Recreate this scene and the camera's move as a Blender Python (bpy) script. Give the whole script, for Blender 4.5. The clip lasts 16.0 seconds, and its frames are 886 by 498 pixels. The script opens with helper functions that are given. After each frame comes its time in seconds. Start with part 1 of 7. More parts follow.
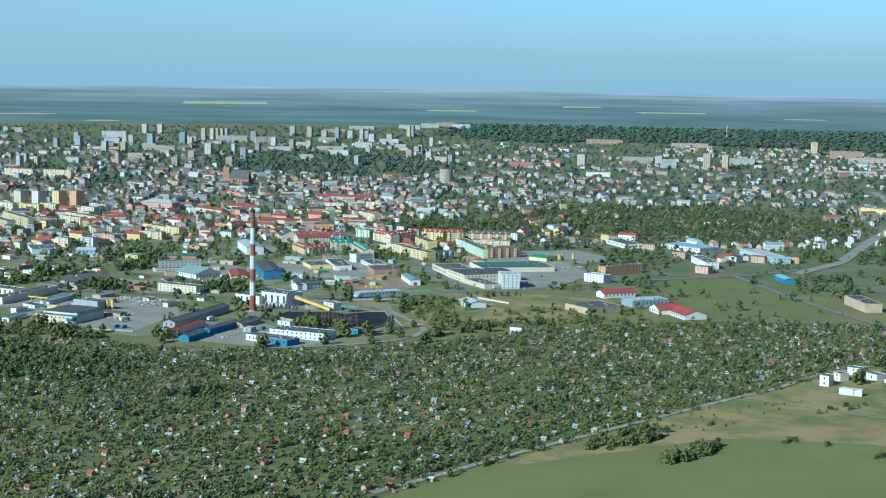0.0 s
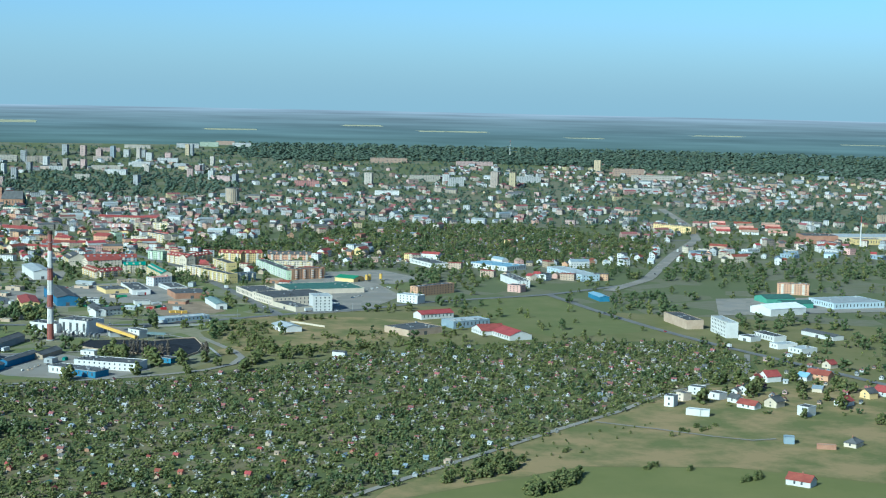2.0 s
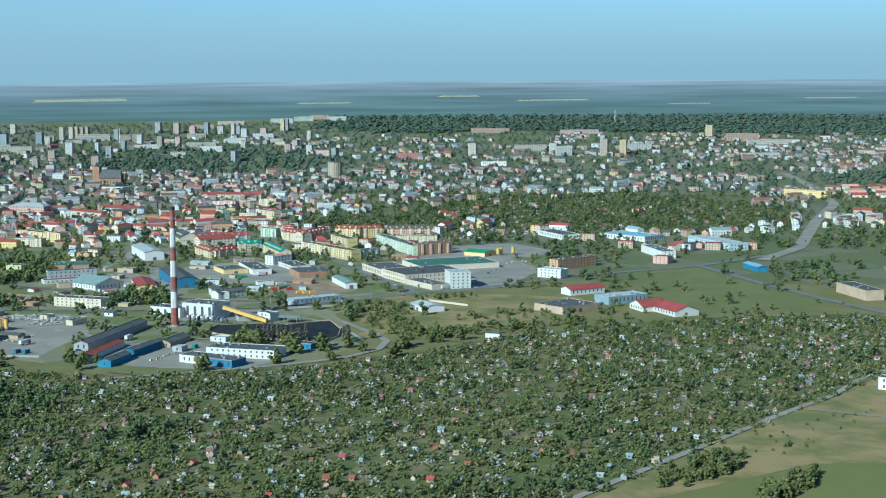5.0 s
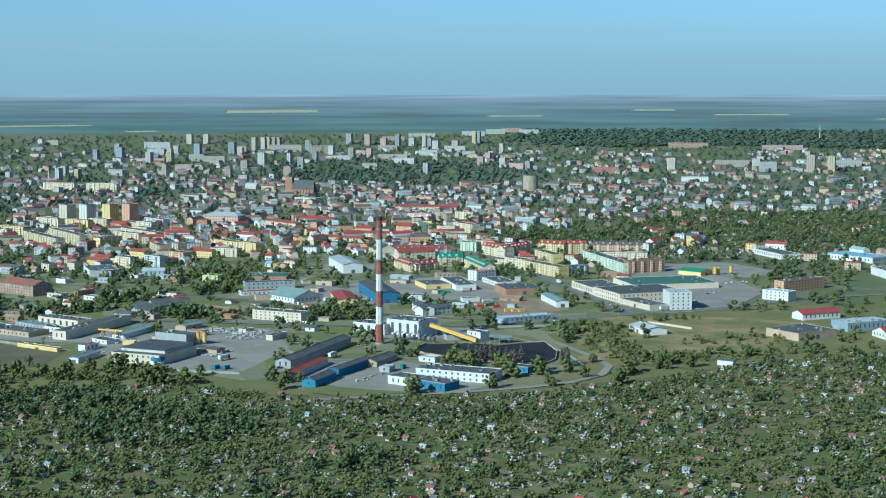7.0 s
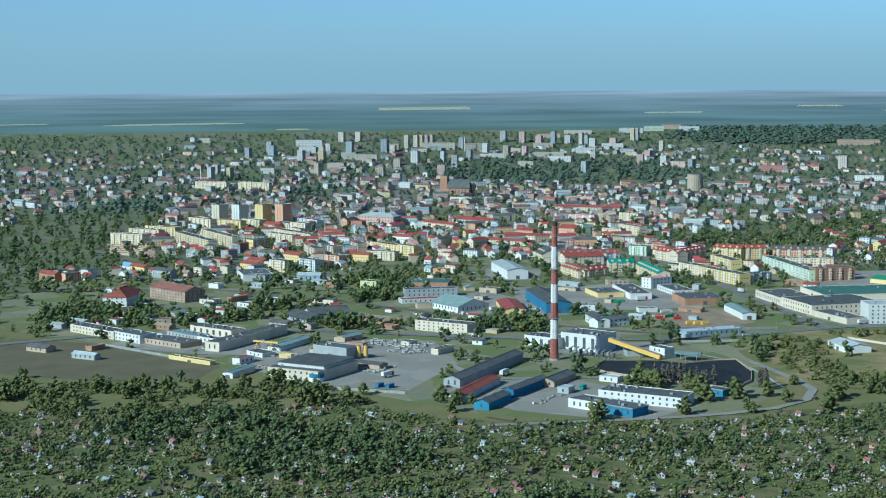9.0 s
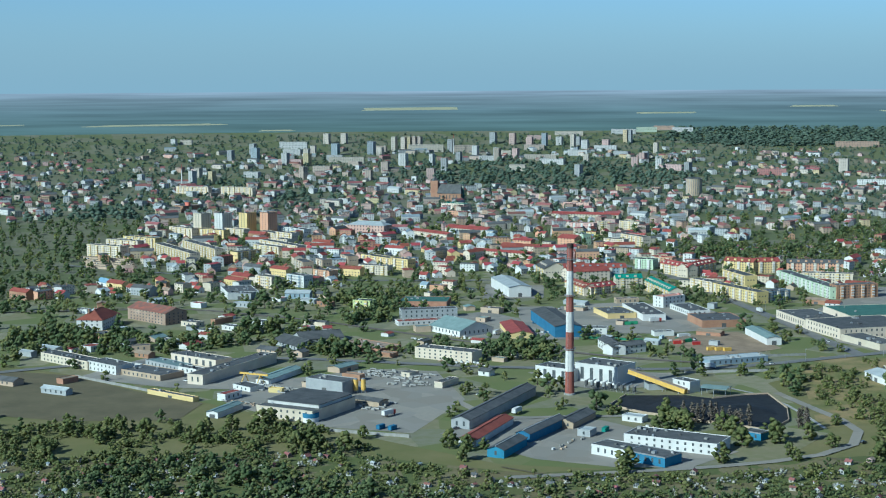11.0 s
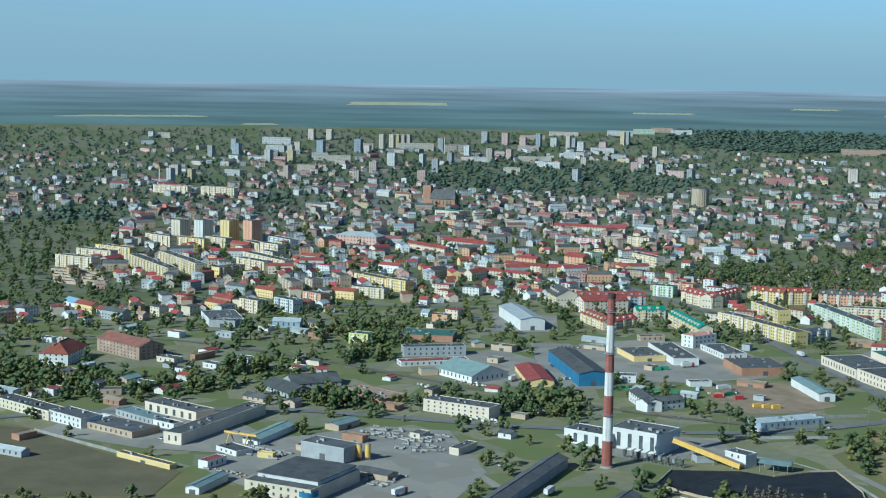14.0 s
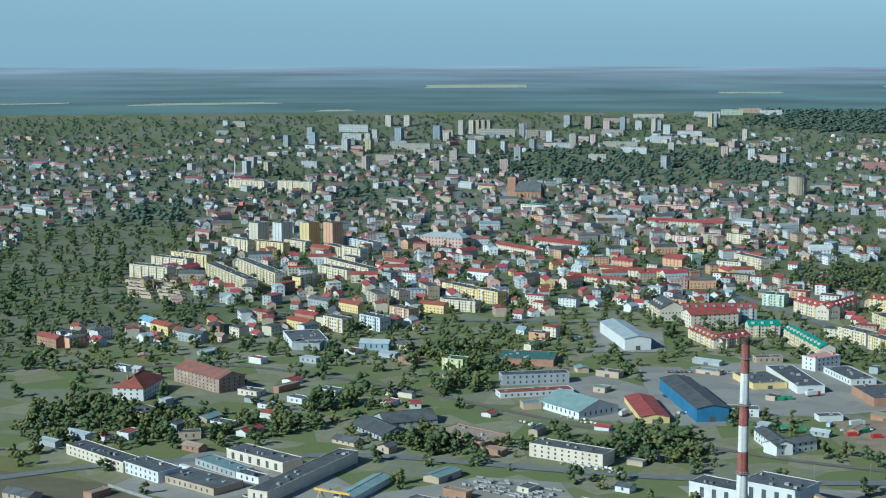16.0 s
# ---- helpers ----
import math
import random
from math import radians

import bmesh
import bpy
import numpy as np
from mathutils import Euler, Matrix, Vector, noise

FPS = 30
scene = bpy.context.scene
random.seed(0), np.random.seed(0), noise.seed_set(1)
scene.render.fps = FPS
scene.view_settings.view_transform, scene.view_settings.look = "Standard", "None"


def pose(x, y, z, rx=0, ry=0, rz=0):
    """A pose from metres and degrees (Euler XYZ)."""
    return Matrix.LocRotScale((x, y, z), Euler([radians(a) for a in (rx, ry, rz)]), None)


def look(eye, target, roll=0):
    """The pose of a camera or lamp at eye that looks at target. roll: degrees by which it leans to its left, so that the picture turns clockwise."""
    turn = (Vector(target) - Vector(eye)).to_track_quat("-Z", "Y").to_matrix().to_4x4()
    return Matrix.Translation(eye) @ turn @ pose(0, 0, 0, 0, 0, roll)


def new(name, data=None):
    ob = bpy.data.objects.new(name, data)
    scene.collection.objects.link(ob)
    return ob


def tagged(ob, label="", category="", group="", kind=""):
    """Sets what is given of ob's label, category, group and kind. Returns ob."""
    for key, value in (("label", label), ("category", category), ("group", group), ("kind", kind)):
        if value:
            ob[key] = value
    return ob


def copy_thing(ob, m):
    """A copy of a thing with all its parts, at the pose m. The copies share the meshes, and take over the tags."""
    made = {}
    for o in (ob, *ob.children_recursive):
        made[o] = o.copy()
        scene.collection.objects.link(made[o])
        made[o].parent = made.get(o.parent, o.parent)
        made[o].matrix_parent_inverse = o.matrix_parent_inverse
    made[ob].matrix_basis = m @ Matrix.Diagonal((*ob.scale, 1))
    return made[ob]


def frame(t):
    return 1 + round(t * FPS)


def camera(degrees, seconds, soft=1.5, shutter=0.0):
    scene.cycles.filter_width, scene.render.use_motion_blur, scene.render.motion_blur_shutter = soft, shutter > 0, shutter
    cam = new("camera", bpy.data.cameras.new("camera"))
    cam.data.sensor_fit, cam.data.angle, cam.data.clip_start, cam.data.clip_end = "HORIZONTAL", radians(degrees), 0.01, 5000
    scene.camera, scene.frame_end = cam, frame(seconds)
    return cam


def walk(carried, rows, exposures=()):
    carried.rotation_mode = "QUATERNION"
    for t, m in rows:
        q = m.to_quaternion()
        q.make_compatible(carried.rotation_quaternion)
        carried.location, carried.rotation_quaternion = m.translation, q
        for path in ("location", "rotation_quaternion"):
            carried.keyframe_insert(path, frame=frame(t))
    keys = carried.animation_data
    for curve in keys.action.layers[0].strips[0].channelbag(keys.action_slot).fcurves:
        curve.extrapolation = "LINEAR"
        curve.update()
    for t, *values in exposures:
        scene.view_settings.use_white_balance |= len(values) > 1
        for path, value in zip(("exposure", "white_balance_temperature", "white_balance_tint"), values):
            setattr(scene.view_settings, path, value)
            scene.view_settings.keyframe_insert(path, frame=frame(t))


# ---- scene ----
cam = camera(31.8, 16.0, soft=1.1)
walk(cam, [
    (0.0, pose(-13.47, -1192.57, 187.23, 0, 0, -7.667) @ pose(0, 0, 0, 83.417) @ pose(0, 0, 0, 0, 0, 0.961)),
    (0.5, pose(-21.07, -1177.42, 185.31, 0, 0, -10.467) @ pose(0, 0, 0, 84.232) @ pose(0, 0, 0, 0, 0, 1.499)),
    (1.0, pose(-28.47, -1161.99, 183.43, 0, 0, -14.014) @ pose(0, 0, 0, 84.488) @ pose(0, 0, 0, 0, 0, 1.292)),
    (1.5, pose(-35.39, -1145.95, 181.57, 0, 0, -16.164) @ pose(0, 0, 0, 84.663) @ pose(0, 0, 0, 0, 0, 1.147)),
    (2.0, pose(-41.62, -1129.03, 179.66, 0, 0, -16.364) @ pose(0, 0, 0, 84.343) @ pose(0, 0, 0, 0, 0, 1.186)),
    (2.5, pose(-47.07, -1111.12, 177.59, 0, 0, -18.703) @ pose(0, 0, 0, 83.974) @ pose(0, 0, 0, 0, 0, 1.462)),
    (3.0, pose(-51.64, -1092.45, 175.33, 0, 0, -20.406) @ pose(0, 0, 0, 84.009) @ pose(0, 0, 0, 0, 0, 1.495)),
    (3.5, pose(-55.26, -1073.59, 172.94, 0, 0, -18.877) @ pose(0, 0, 0, 83.882) @ pose(0, 0, 0, 0, 0, 0.661)),
    (4.0, pose(-58.23, -1054.62, 170.50, 0, 0, -17.558) @ pose(0, 0, 0, 83.512) @ pose(0, 0, 0, 0, 0, 0.442)),
    (4.5, pose(-60.94, -1035.61, 168.05, 0, 0, -15.784) @ pose(0, 0, 0, 83.472) @ pose(0, 0, 0, 0, 0, 0.023)),
    (5.0, pose(-63.64, -1016.58, 165.74, 0, 0, -13.496) @ pose(0, 0, 0, 83.404) @ pose(0, 0, 0, 0, 0, -0.334)),
    (7.5, pose(-77.69, -921.41, 155.49, 0, 0, -5.637) @ pose(0, 0, 0, 84.177) @ pose(0, 0, 0, 0, 0, -0.092)),
    (8.0, pose(-80.43, -902.26, 154.50, 0, 0, -4.288) @ pose(0, 0, 0, 84.306) @ pose(0, 0, 0, 0, 0, -0.335)),
    (8.5, pose(-83.07, -883.06, 154.50, 0, 0, -2.666) @ pose(0, 0, 0, 84.072) @ pose(0, 0, 0, 0, 0, -0.289)),
    (9.0, pose(-85.64, -863.86, 155.37, 0, 0, -1.537) @ pose(0, 0, 0, 83.930) @ pose(0, 0, 0, 0, 0, -0.317)),
    (11.5, pose(-98.24, -768.27, 163.56, 0, 0, -2.622) @ pose(0, 0, 0, 83.706) @ pose(0, 0, 0, 0, 0, -0.024)),
    (12.0, pose(-100.78, -749.13, 165.32, 0, 0, -3.172) @ pose(0, 0, 0, 83.530) @ pose(0, 0, 0, 0, 0, 0.457)),
    (12.5, pose(-103.39, -730.02, 167.23, 0, 0, -4.027) @ pose(0, 0, 0, 83.292) @ pose(0, 0, 0, 0, 0, -0.134)),
    (13.0, pose(-106.10, -710.97, 169.50, 0, 0, -4.062) @ pose(0, 0, 0, 83.151) @ pose(0, 0, 0, 0, 0, -0.024)),
    (13.5, pose(-108.88, -692.01, 172.33, 0, 0, -3.508) @ pose(0, 0, 0, 83.505) @ pose(0, 0, 0, 0, 0, 1.217)),
    (14.0, pose(-111.70, -673.19, 175.87, 0, 0, -3.134) @ pose(0, 0, 0, 83.352) @ pose(0, 0, 0, 0, 0, 0.997)),
    (14.5, pose(-114.56, -654.52, 180.12, 0, 0, -2.573) @ pose(0, 0, 0, 83.056) @ pose(0, 0, 0, 0, 0, 0.566)),
    (15.0, pose(-117.45, -635.97, 184.83, 0, 0, -1.587) @ pose(0, 0, 0, 82.707) @ pose(0, 0, 0, 0, 0, 0.267)),
    (15.5, pose(-120.37, -617.48, 189.75, 0, 0, -0.777) @ pose(0, 0, 0, 82.385) @ pose(0, 0, 0, 0, 0, -0.003)),
    (16.0, pose(-123.31, -599.03, 194.76, 0, 0, -0.429) @ pose(0, 0, 0, 82.297) @ pose(0, 0, 0, 0, 0, -0.024)),
], exposures=[(0.0, 0.53, 4620, -10), (5.0, 0.48, 4680, -10), (9.0, 0.35, 4580, -9), (12.0, 0.31, 4700, -7), (16.0, 0.29, 4700, -6)])

# ---- world, sun ----
SUN_AZ, SUN_EL = 234.0, 31.0
world = bpy.data.worlds.new("world")
scene.world = world
world.use_nodes = True
wn = world.node_tree
sky = wn.nodes.new("ShaderNodeTexSky")
sky.sky_type, sky.sun_disc = "NISHITA", False
sky.sun_elevation, sky.sun_rotation = radians(SUN_EL), radians(SUN_AZ)
sky.air_density, sky.dust_density, sky.ozone_density, sky.altitude = 0.75, 0.6, 2.2, 900
wn.nodes["Background"].inputs["Strength"].default_value = 0.071
wn.links.new(sky.outputs["Color"], wn.nodes["Background"].inputs["Color"])
sun = new("sun", bpy.data.lights.new("sun", "SUN"))
sun.data.energy, sun.data.angle, sun.data.color = 4.3, radians(0.6), (1.0, 0.89, 0.72)
to_sun = Vector((math.sin(radians(SUN_AZ)) * math.cos(radians(SUN_EL)), math.cos(radians(SUN_AZ)) * math.cos(radians(SUN_EL)), math.sin(radians(SUN_EL))))
sun.matrix_world = look(to_sun * 600, (0, 0, 0))


# ---- materials ----
def mat(name, a, b, size=6.0, rough=0.85, metal=0.0, vary=0.0, island=False, bump=0.0, stain=0.35, spec=0.3, through_light=0.0):
    """Two colours mixed by noise of that size in metres, with finer grain and a change of tone from piece to piece."""
    m = bpy.data.materials.new(name)
    m.use_nodes = True
    n, l = m.node_tree.nodes, m.node_tree.links
    bsdf = n["Principled BSDF"]
    bsdf.inputs["Roughness"].default_value, bsdf.inputs["Metallic"].default_value = rough, metal
    bsdf.inputs["Specular IOR Level"].default_value = spec
    geo = n.new("ShaderNodeNewGeometry")
    big = n.new("ShaderNodeTexNoise")
    big.inputs["Scale"].default_value, big.inputs["Detail"].default_value, big.inputs["Roughness"].default_value = 1 / size, 5, 0.65
    l.new(geo.outputs["Position"], big.inputs["Vector"])
    ramp = n.new("ShaderNodeMapRange")
    ramp.inputs["From Min"].default_value, ramp.inputs["From Max"].default_value = 0.5 - stain / 2, 0.5 + stain / 2
    l.new(big.outputs["Fac"], ramp.inputs["Value"])
    mix = n.new("ShaderNodeMix")
    mix.data_type = "RGBA"
    mix.inputs["A"].default_value, mix.inputs["B"].default_value = (*a, 1), (*b, 1)
    l.new(ramp.outputs["Result"], mix.inputs["Factor"])
    colour = mix.outputs["Result"]
    if vary:
        info = geo if island else n.new("ShaderNodeObjectInfo")
        tone = n.new("ShaderNodeMapRange")
        tone.inputs["To Min"].default_value, tone.inputs["To Max"].default_value = 1 - vary, 1 + vary
        l.new(info.outputs["Random Per Island" if island else "Random"], tone.inputs["Value"])
        hsv = n.new("ShaderNodeHueSaturation")
        l.new(tone.outputs["Result"], hsv.inputs["Value"])
        hue = n.new("ShaderNodeMapRange")
        hue.inputs["To Min"].default_value, hue.inputs["To Max"].default_value = 0.5 + vary * 0.08, 0.5 - vary * 0.08
        l.new(info.outputs["Random Per Island" if island else "Random"], hue.inputs["Value"])
        l.new(hue.outputs["Result"], hsv.inputs["Hue"])
        l.new(colour, hsv.inputs["Color"])
        colour = hsv.outputs["Color"]
    l.new(colour, bsdf.inputs["Base Color"])
    if through_light:
        tr = n.new("ShaderNodeBsdfTranslucent")
        l.new(colour, tr.inputs["Color"])
        both = n.new("ShaderNodeMixShader")
        both.inputs["Fac"].default_value = through_light
        l.new(bsdf.outputs["BSDF"], both.inputs[1])
        l.new(tr.outputs["BSDF"], both.inputs[2])
        l.new(both.outputs["Shader"], n["Material Output"].inputs["Surface"])
    if bump:
        bn = n.new("ShaderNodeBump")
        bn.inputs["Strength"].default_value, bn.inputs["Distance"].default_value = 0.6, bump
        l.new(big.outputs["Fac"], bn.inputs["Height"])
        l.new(bn.outputs["Normal"], bsdf.inputs["Normal"])
    return m


def plots(name, size, cols, grain=3.0):
    """Ground in plots: cells of that size, each with one of the colours, broken up by noise."""
    m = mat(name, cols[0], cols[1], grain * 4, 0.95, bump=0.4)
    n, l = m.node_tree.nodes, m.node_tree.links
    vor = n.new("ShaderNodeTexVoronoi")
    vor.inputs["Scale"].default_value = 1 / size
    geo = n.new("ShaderNodeNewGeometry")
    l.new(geo.outputs["Position"], vor.inputs["Vector"])
    sep = n.new("ShaderNodeSeparateColor")
    l.new(vor.outputs["Color"], sep.inputs["Color"])
    ramp = n.new("ShaderNodeValToRGB")
    ramp.color_ramp.interpolation = "CONSTANT"
    els = ramp.color_ramp.elements
    for k, c in enumerate(cols):
        e = els[k] if k < 2 else els.new(k / len(cols))
        e.position, e.color = k / len(cols), (*c, 1)
    l.new(sep.outputs["Red"], ramp.inputs["Fac"])
    fine = n.new("ShaderNodeTexNoise")
    fine.inputs["Scale"].default_value, fine.inputs["Detail"].default_value = 1 / grain, 6
    l.new(geo.outputs["Position"], fine.inputs["Vector"])
    mx = n.new("ShaderNodeMix")
    mx.data_type = "RGBA"
    l.new(fine.outputs["Fac"], mx.inputs["Factor"])
    l.new(ramp.outputs["Color"], mx.inputs["A"])
    mx.inputs["B"].default_value = (*cols[0], 1)
    l.new(mx.outputs["Result"], n["Principled BSDF"].inputs["Base Color"])
    return m


WALL = {
    "white": ((0.56, 0.55, 0.51), (0.66, 0.65, 0.61)), "cream": ((0.54, 0.46, 0.345), (0.64, 0.56, 0.43)), "yellow": ((0.60, 0.46, 0.19), (0.67, 0.53, 0.25)),
    "orange": ((0.52, 0.29, 0.17), (0.60, 0.37, 0.23)), "grey": ((0.30, 0.31, 0.31), (0.40, 0.41, 0.40)), "blue": ((0.045, 0.15, 0.26), (0.065, 0.20, 0.32)),
    "bluegrey": ((0.22, 0.28, 0.33), (0.30, 0.36, 0.40)), "bluelight": ((0.42, 0.50, 0.53), (0.50, 0.57, 0.60)), "tan": ((0.38, 0.29, 0.20), (0.48, 0.38, 0.27)),
    "brick": ((0.30, 0.16, 0.10), (0.40, 0.24, 0.15)), "pink": ((0.55, 0.33, 0.27), (0.62, 0.42, 0.35)), "mint": ((0.44, 0.54, 0.36), (0.54, 0.62, 0.44)),
    "lime": ((0.48, 0.52, 0.20), (0.56, 0.60, 0.28)), "green": ((0.10, 0.28, 0.20), (0.14, 0.34, 0.25)), "ruin": ((0.24, 0.17, 0.12), (0.40, 0.31, 0.23)), "red": ((0.45, 0.12, 0.08), (0.52, 0.18, 0.12)),
}
W = {k: mat("render_" + k, a, b, 7.0, 0.85, vary=0.10) for k, (a, b) in WALL.items()}
ROOF = {
    "dark": ((0.070, 0.072, 0.072), (0.13, 0.13, 0.125)), "pale": ((0.34, 0.37, 0.37), (0.46, 0.48, 0.47)), "red": ((0.22, 0.055, 0.045), (0.32, 0.088, 0.066)),
    "green": ((0.17, 0.23, 0.22), (0.24, 0.31, 0.29)), "greenroof": ((0.03, 0.17, 0.13), (0.05, 0.24, 0.18)), "greenbright": ((0.05, 0.22, 0.10), (0.08, 0.28, 0.14)),
    "greendark": ((0.05, 0.11, 0.09), (0.08, 0.16, 0.13)), "tanroof": ((0.26, 0.20, 0.14), (0.36, 0.28, 0.20)), "ruinroof": ((0.13, 0.10, 0.08), (0.32, 0.12, 0.07)),
    "yellow": ((0.62, 0.46, 0.10), (0.70, 0.54, 0.16)), "pink": ((0.50, 0.24, 0.18), (0.58, 0.32, 0.24)), "white": ((0.66, 0.68, 0.68), (0.76, 0.77, 0.76)),
    "bluelight": ((0.20, 0.34, 0.44), (0.28, 0.42, 0.52)), "bluegrey": ((0.20, 0.25, 0.29), (0.28, 0.33, 0.36)), "blue": ((0.05, 0.18, 0.40), (0.08, 0.24, 0.46)),
}
# wall colours pulled towards grey, as distance haze would, for far buildings
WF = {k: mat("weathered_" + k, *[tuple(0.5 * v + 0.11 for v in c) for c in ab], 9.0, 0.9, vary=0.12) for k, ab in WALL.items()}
R = {k: mat("roofing_" + k, a, b, 5.0, 0.75, vary=0.15, bump=0.05) for k, (a, b) in ROOF.items()}
GLASS = mat("window_glass", (0.06, 0.07, 0.075), (0.12, 0.13, 0.135), 3.0, 0.15, spec=0.5)
METAL = mat("galvanised_metal", (0.35, 0.36, 0.36), (0.48, 0.48, 0.47), 2.0, 0.45, 0.6)
CONCRETE = mat("concrete", (0.26, 0.25, 0.23), (0.38, 0.37, 0.34), 4.0, 0.9, vary=0.2)
YELLOW = mat("yellow_paint", (0.60, 0.38, 0.07), (0.68, 0.46, 0.12), 3.0, 0.55)
BAND_RED = mat("faded_red_paint", (0.23, 0.075, 0.055), (0.32, 0.12, 0.09), 3.0, 0.8)
BAND_WHITE = mat("dirty_white_paint", (0.55, 0.53, 0.48), (0.70, 0.68, 0.63), 4.0, 0.8)
SOOT = mat("soot", (0.04, 0.035, 0.03), (0.10, 0.06, 0.05), 2.0, 0.95)
BARK = mat("bark", (0.07, 0.055, 0.04), (0.13, 0.10, 0.08), 1.0, 0.95)
LEAF = mat("leaves", (0.185, 0.215, 0.075), (0.250, 0.262, 0.105), 9.0, 0.8, vary=0.35, island=True, spec=0.15, through_light=0.5)
LEAF_FRESH = mat("fresh_leaves", (0.220, 0.255, 0.078), (0.285, 0.295, 0.110), 9.0, 0.8, vary=0.35, island=True, spec=0.15, through_light=0.5)
LEAF_DARK = mat("dark_leaves", (0.140, 0.188, 0.080), (0.190, 0.228, 0.105), 12.0, 0.85, vary=0.35, island=True, spec=0.1, through_light=0.5)
# distance haze put into the colour: bluer and greyer than the near leaves
LEAF_FAR = mat("hazed_leaves", (0.150, 0.205, 0.145), (0.185, 0.235, 0.175), 60.0, 0.9, vary=0.25, island=True, spec=0.1, through_light=0.5)
BLOSSOM = mat("blossom", (0.24, 0.245, 0.19), (0.42, 0.40, 0.34), 3.0, 0.9, vary=0.25, island=True)
TWIG = mat("bare_twigs", (0.10, 0.085, 0.065), (0.15, 0.125, 0.095), 3.0, 0.95, vary=0.3, island=True)
GRASS = mat("rough_grass", (0.135, 0.142, 0.042), (0.21, 0.182, 0.078), 45.0, 0.95, bump=0.5)
EARTH = mat("waste_ground", (0.115, 0.10, 0.055), (0.16, 0.135, 0.075), 18.0, 0.95, bump=0.4)
MEADOW = mat("dry_meadow", (0.150, 0.155, 0.050), (0.31, 0.230, 0.105), 34.0, 0.95, bump=0.3, stain=0.2)
CROP = mat("young_crop", (0.150, 0.160, 0.045), (0.195, 0.190, 0.060), 60.0, 0.9, bump=0.15)
ASPHALT = mat("asphalt", (0.15, 0.148, 0.14), (0.21, 0.205, 0.19), 9.0, 0.9)
SAND = mat("dug_sand", (0.22, 0.165, 0.105), (0.33, 0.25, 0.165), 12.0, 0.95, bump=0.3)
COAL = mat("coal", (0.012, 0.013, 0.015), (0.030, 0.032, 0.034), 5.0, 0.75, bump=0.4)
GARDEN = plots("allotment_soil", 9.0, [(0.118, 0.125, 0.042), (0.21, 0.155, 0.085), (0.105, 0.132, 0.036), (0.25, 0.195, 0.115), (0.145, 0.152, 0.048), (0.088, 0.110, 0.034)], 2.0)
WORKS = plots("works_ground", 21.0, [(0.155, 0.170, 0.060), (0.27, 0.225, 0.15), (0.24, 0.22, 0.175), (0.140, 0.165, 0.052), (0.32, 0.275, 0.205), (0.18, 0.18, 0.075)], 5.0)
PAVED = plots("worn_concrete_yard", 14.0, [(0.265, 0.245, 0.205), (0.32, 0.29, 0.24), (0.22, 0.208, 0.18), (0.29, 0.27, 0.235), (0.35, 0.315, 0.255), (0.25, 0.22, 0.175)], 2.5)
TOWN = plots("town_ground", 40.0, [(0.125, 0.14, 0.058), (0.21, 0.185, 0.14), (0.135, 0.145, 0.062), (0.19, 0.17, 0.115)], 9.0)


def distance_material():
    """Far plain, a glowing backdrop: woods and fields in thin bands, haze painted paler towards the horizon."""
    m = bpy.data.materials.new("hazed_far_plain")
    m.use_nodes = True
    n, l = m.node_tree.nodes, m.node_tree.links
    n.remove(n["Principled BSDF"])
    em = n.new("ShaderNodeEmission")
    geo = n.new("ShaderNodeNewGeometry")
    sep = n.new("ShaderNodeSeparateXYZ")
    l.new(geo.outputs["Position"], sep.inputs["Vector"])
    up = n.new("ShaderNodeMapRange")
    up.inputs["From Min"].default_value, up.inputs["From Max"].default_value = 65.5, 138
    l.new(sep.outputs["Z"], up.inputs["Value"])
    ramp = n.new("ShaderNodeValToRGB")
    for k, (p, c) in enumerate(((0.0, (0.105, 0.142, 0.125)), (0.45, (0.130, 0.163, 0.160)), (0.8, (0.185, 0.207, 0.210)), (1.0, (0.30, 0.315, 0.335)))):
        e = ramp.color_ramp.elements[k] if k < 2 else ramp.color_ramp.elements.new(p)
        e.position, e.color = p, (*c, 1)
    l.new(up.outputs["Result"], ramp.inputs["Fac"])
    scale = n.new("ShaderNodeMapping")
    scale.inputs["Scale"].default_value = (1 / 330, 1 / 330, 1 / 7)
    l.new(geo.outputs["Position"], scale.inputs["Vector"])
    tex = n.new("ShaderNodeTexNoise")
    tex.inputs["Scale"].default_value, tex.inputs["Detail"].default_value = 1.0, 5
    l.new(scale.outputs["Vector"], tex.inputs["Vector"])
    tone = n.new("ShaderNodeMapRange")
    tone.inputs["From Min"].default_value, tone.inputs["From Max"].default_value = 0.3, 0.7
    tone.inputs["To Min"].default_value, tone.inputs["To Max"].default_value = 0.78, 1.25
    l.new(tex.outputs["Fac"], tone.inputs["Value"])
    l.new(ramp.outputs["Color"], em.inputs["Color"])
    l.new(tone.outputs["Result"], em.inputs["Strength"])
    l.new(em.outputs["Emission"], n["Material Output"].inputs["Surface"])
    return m


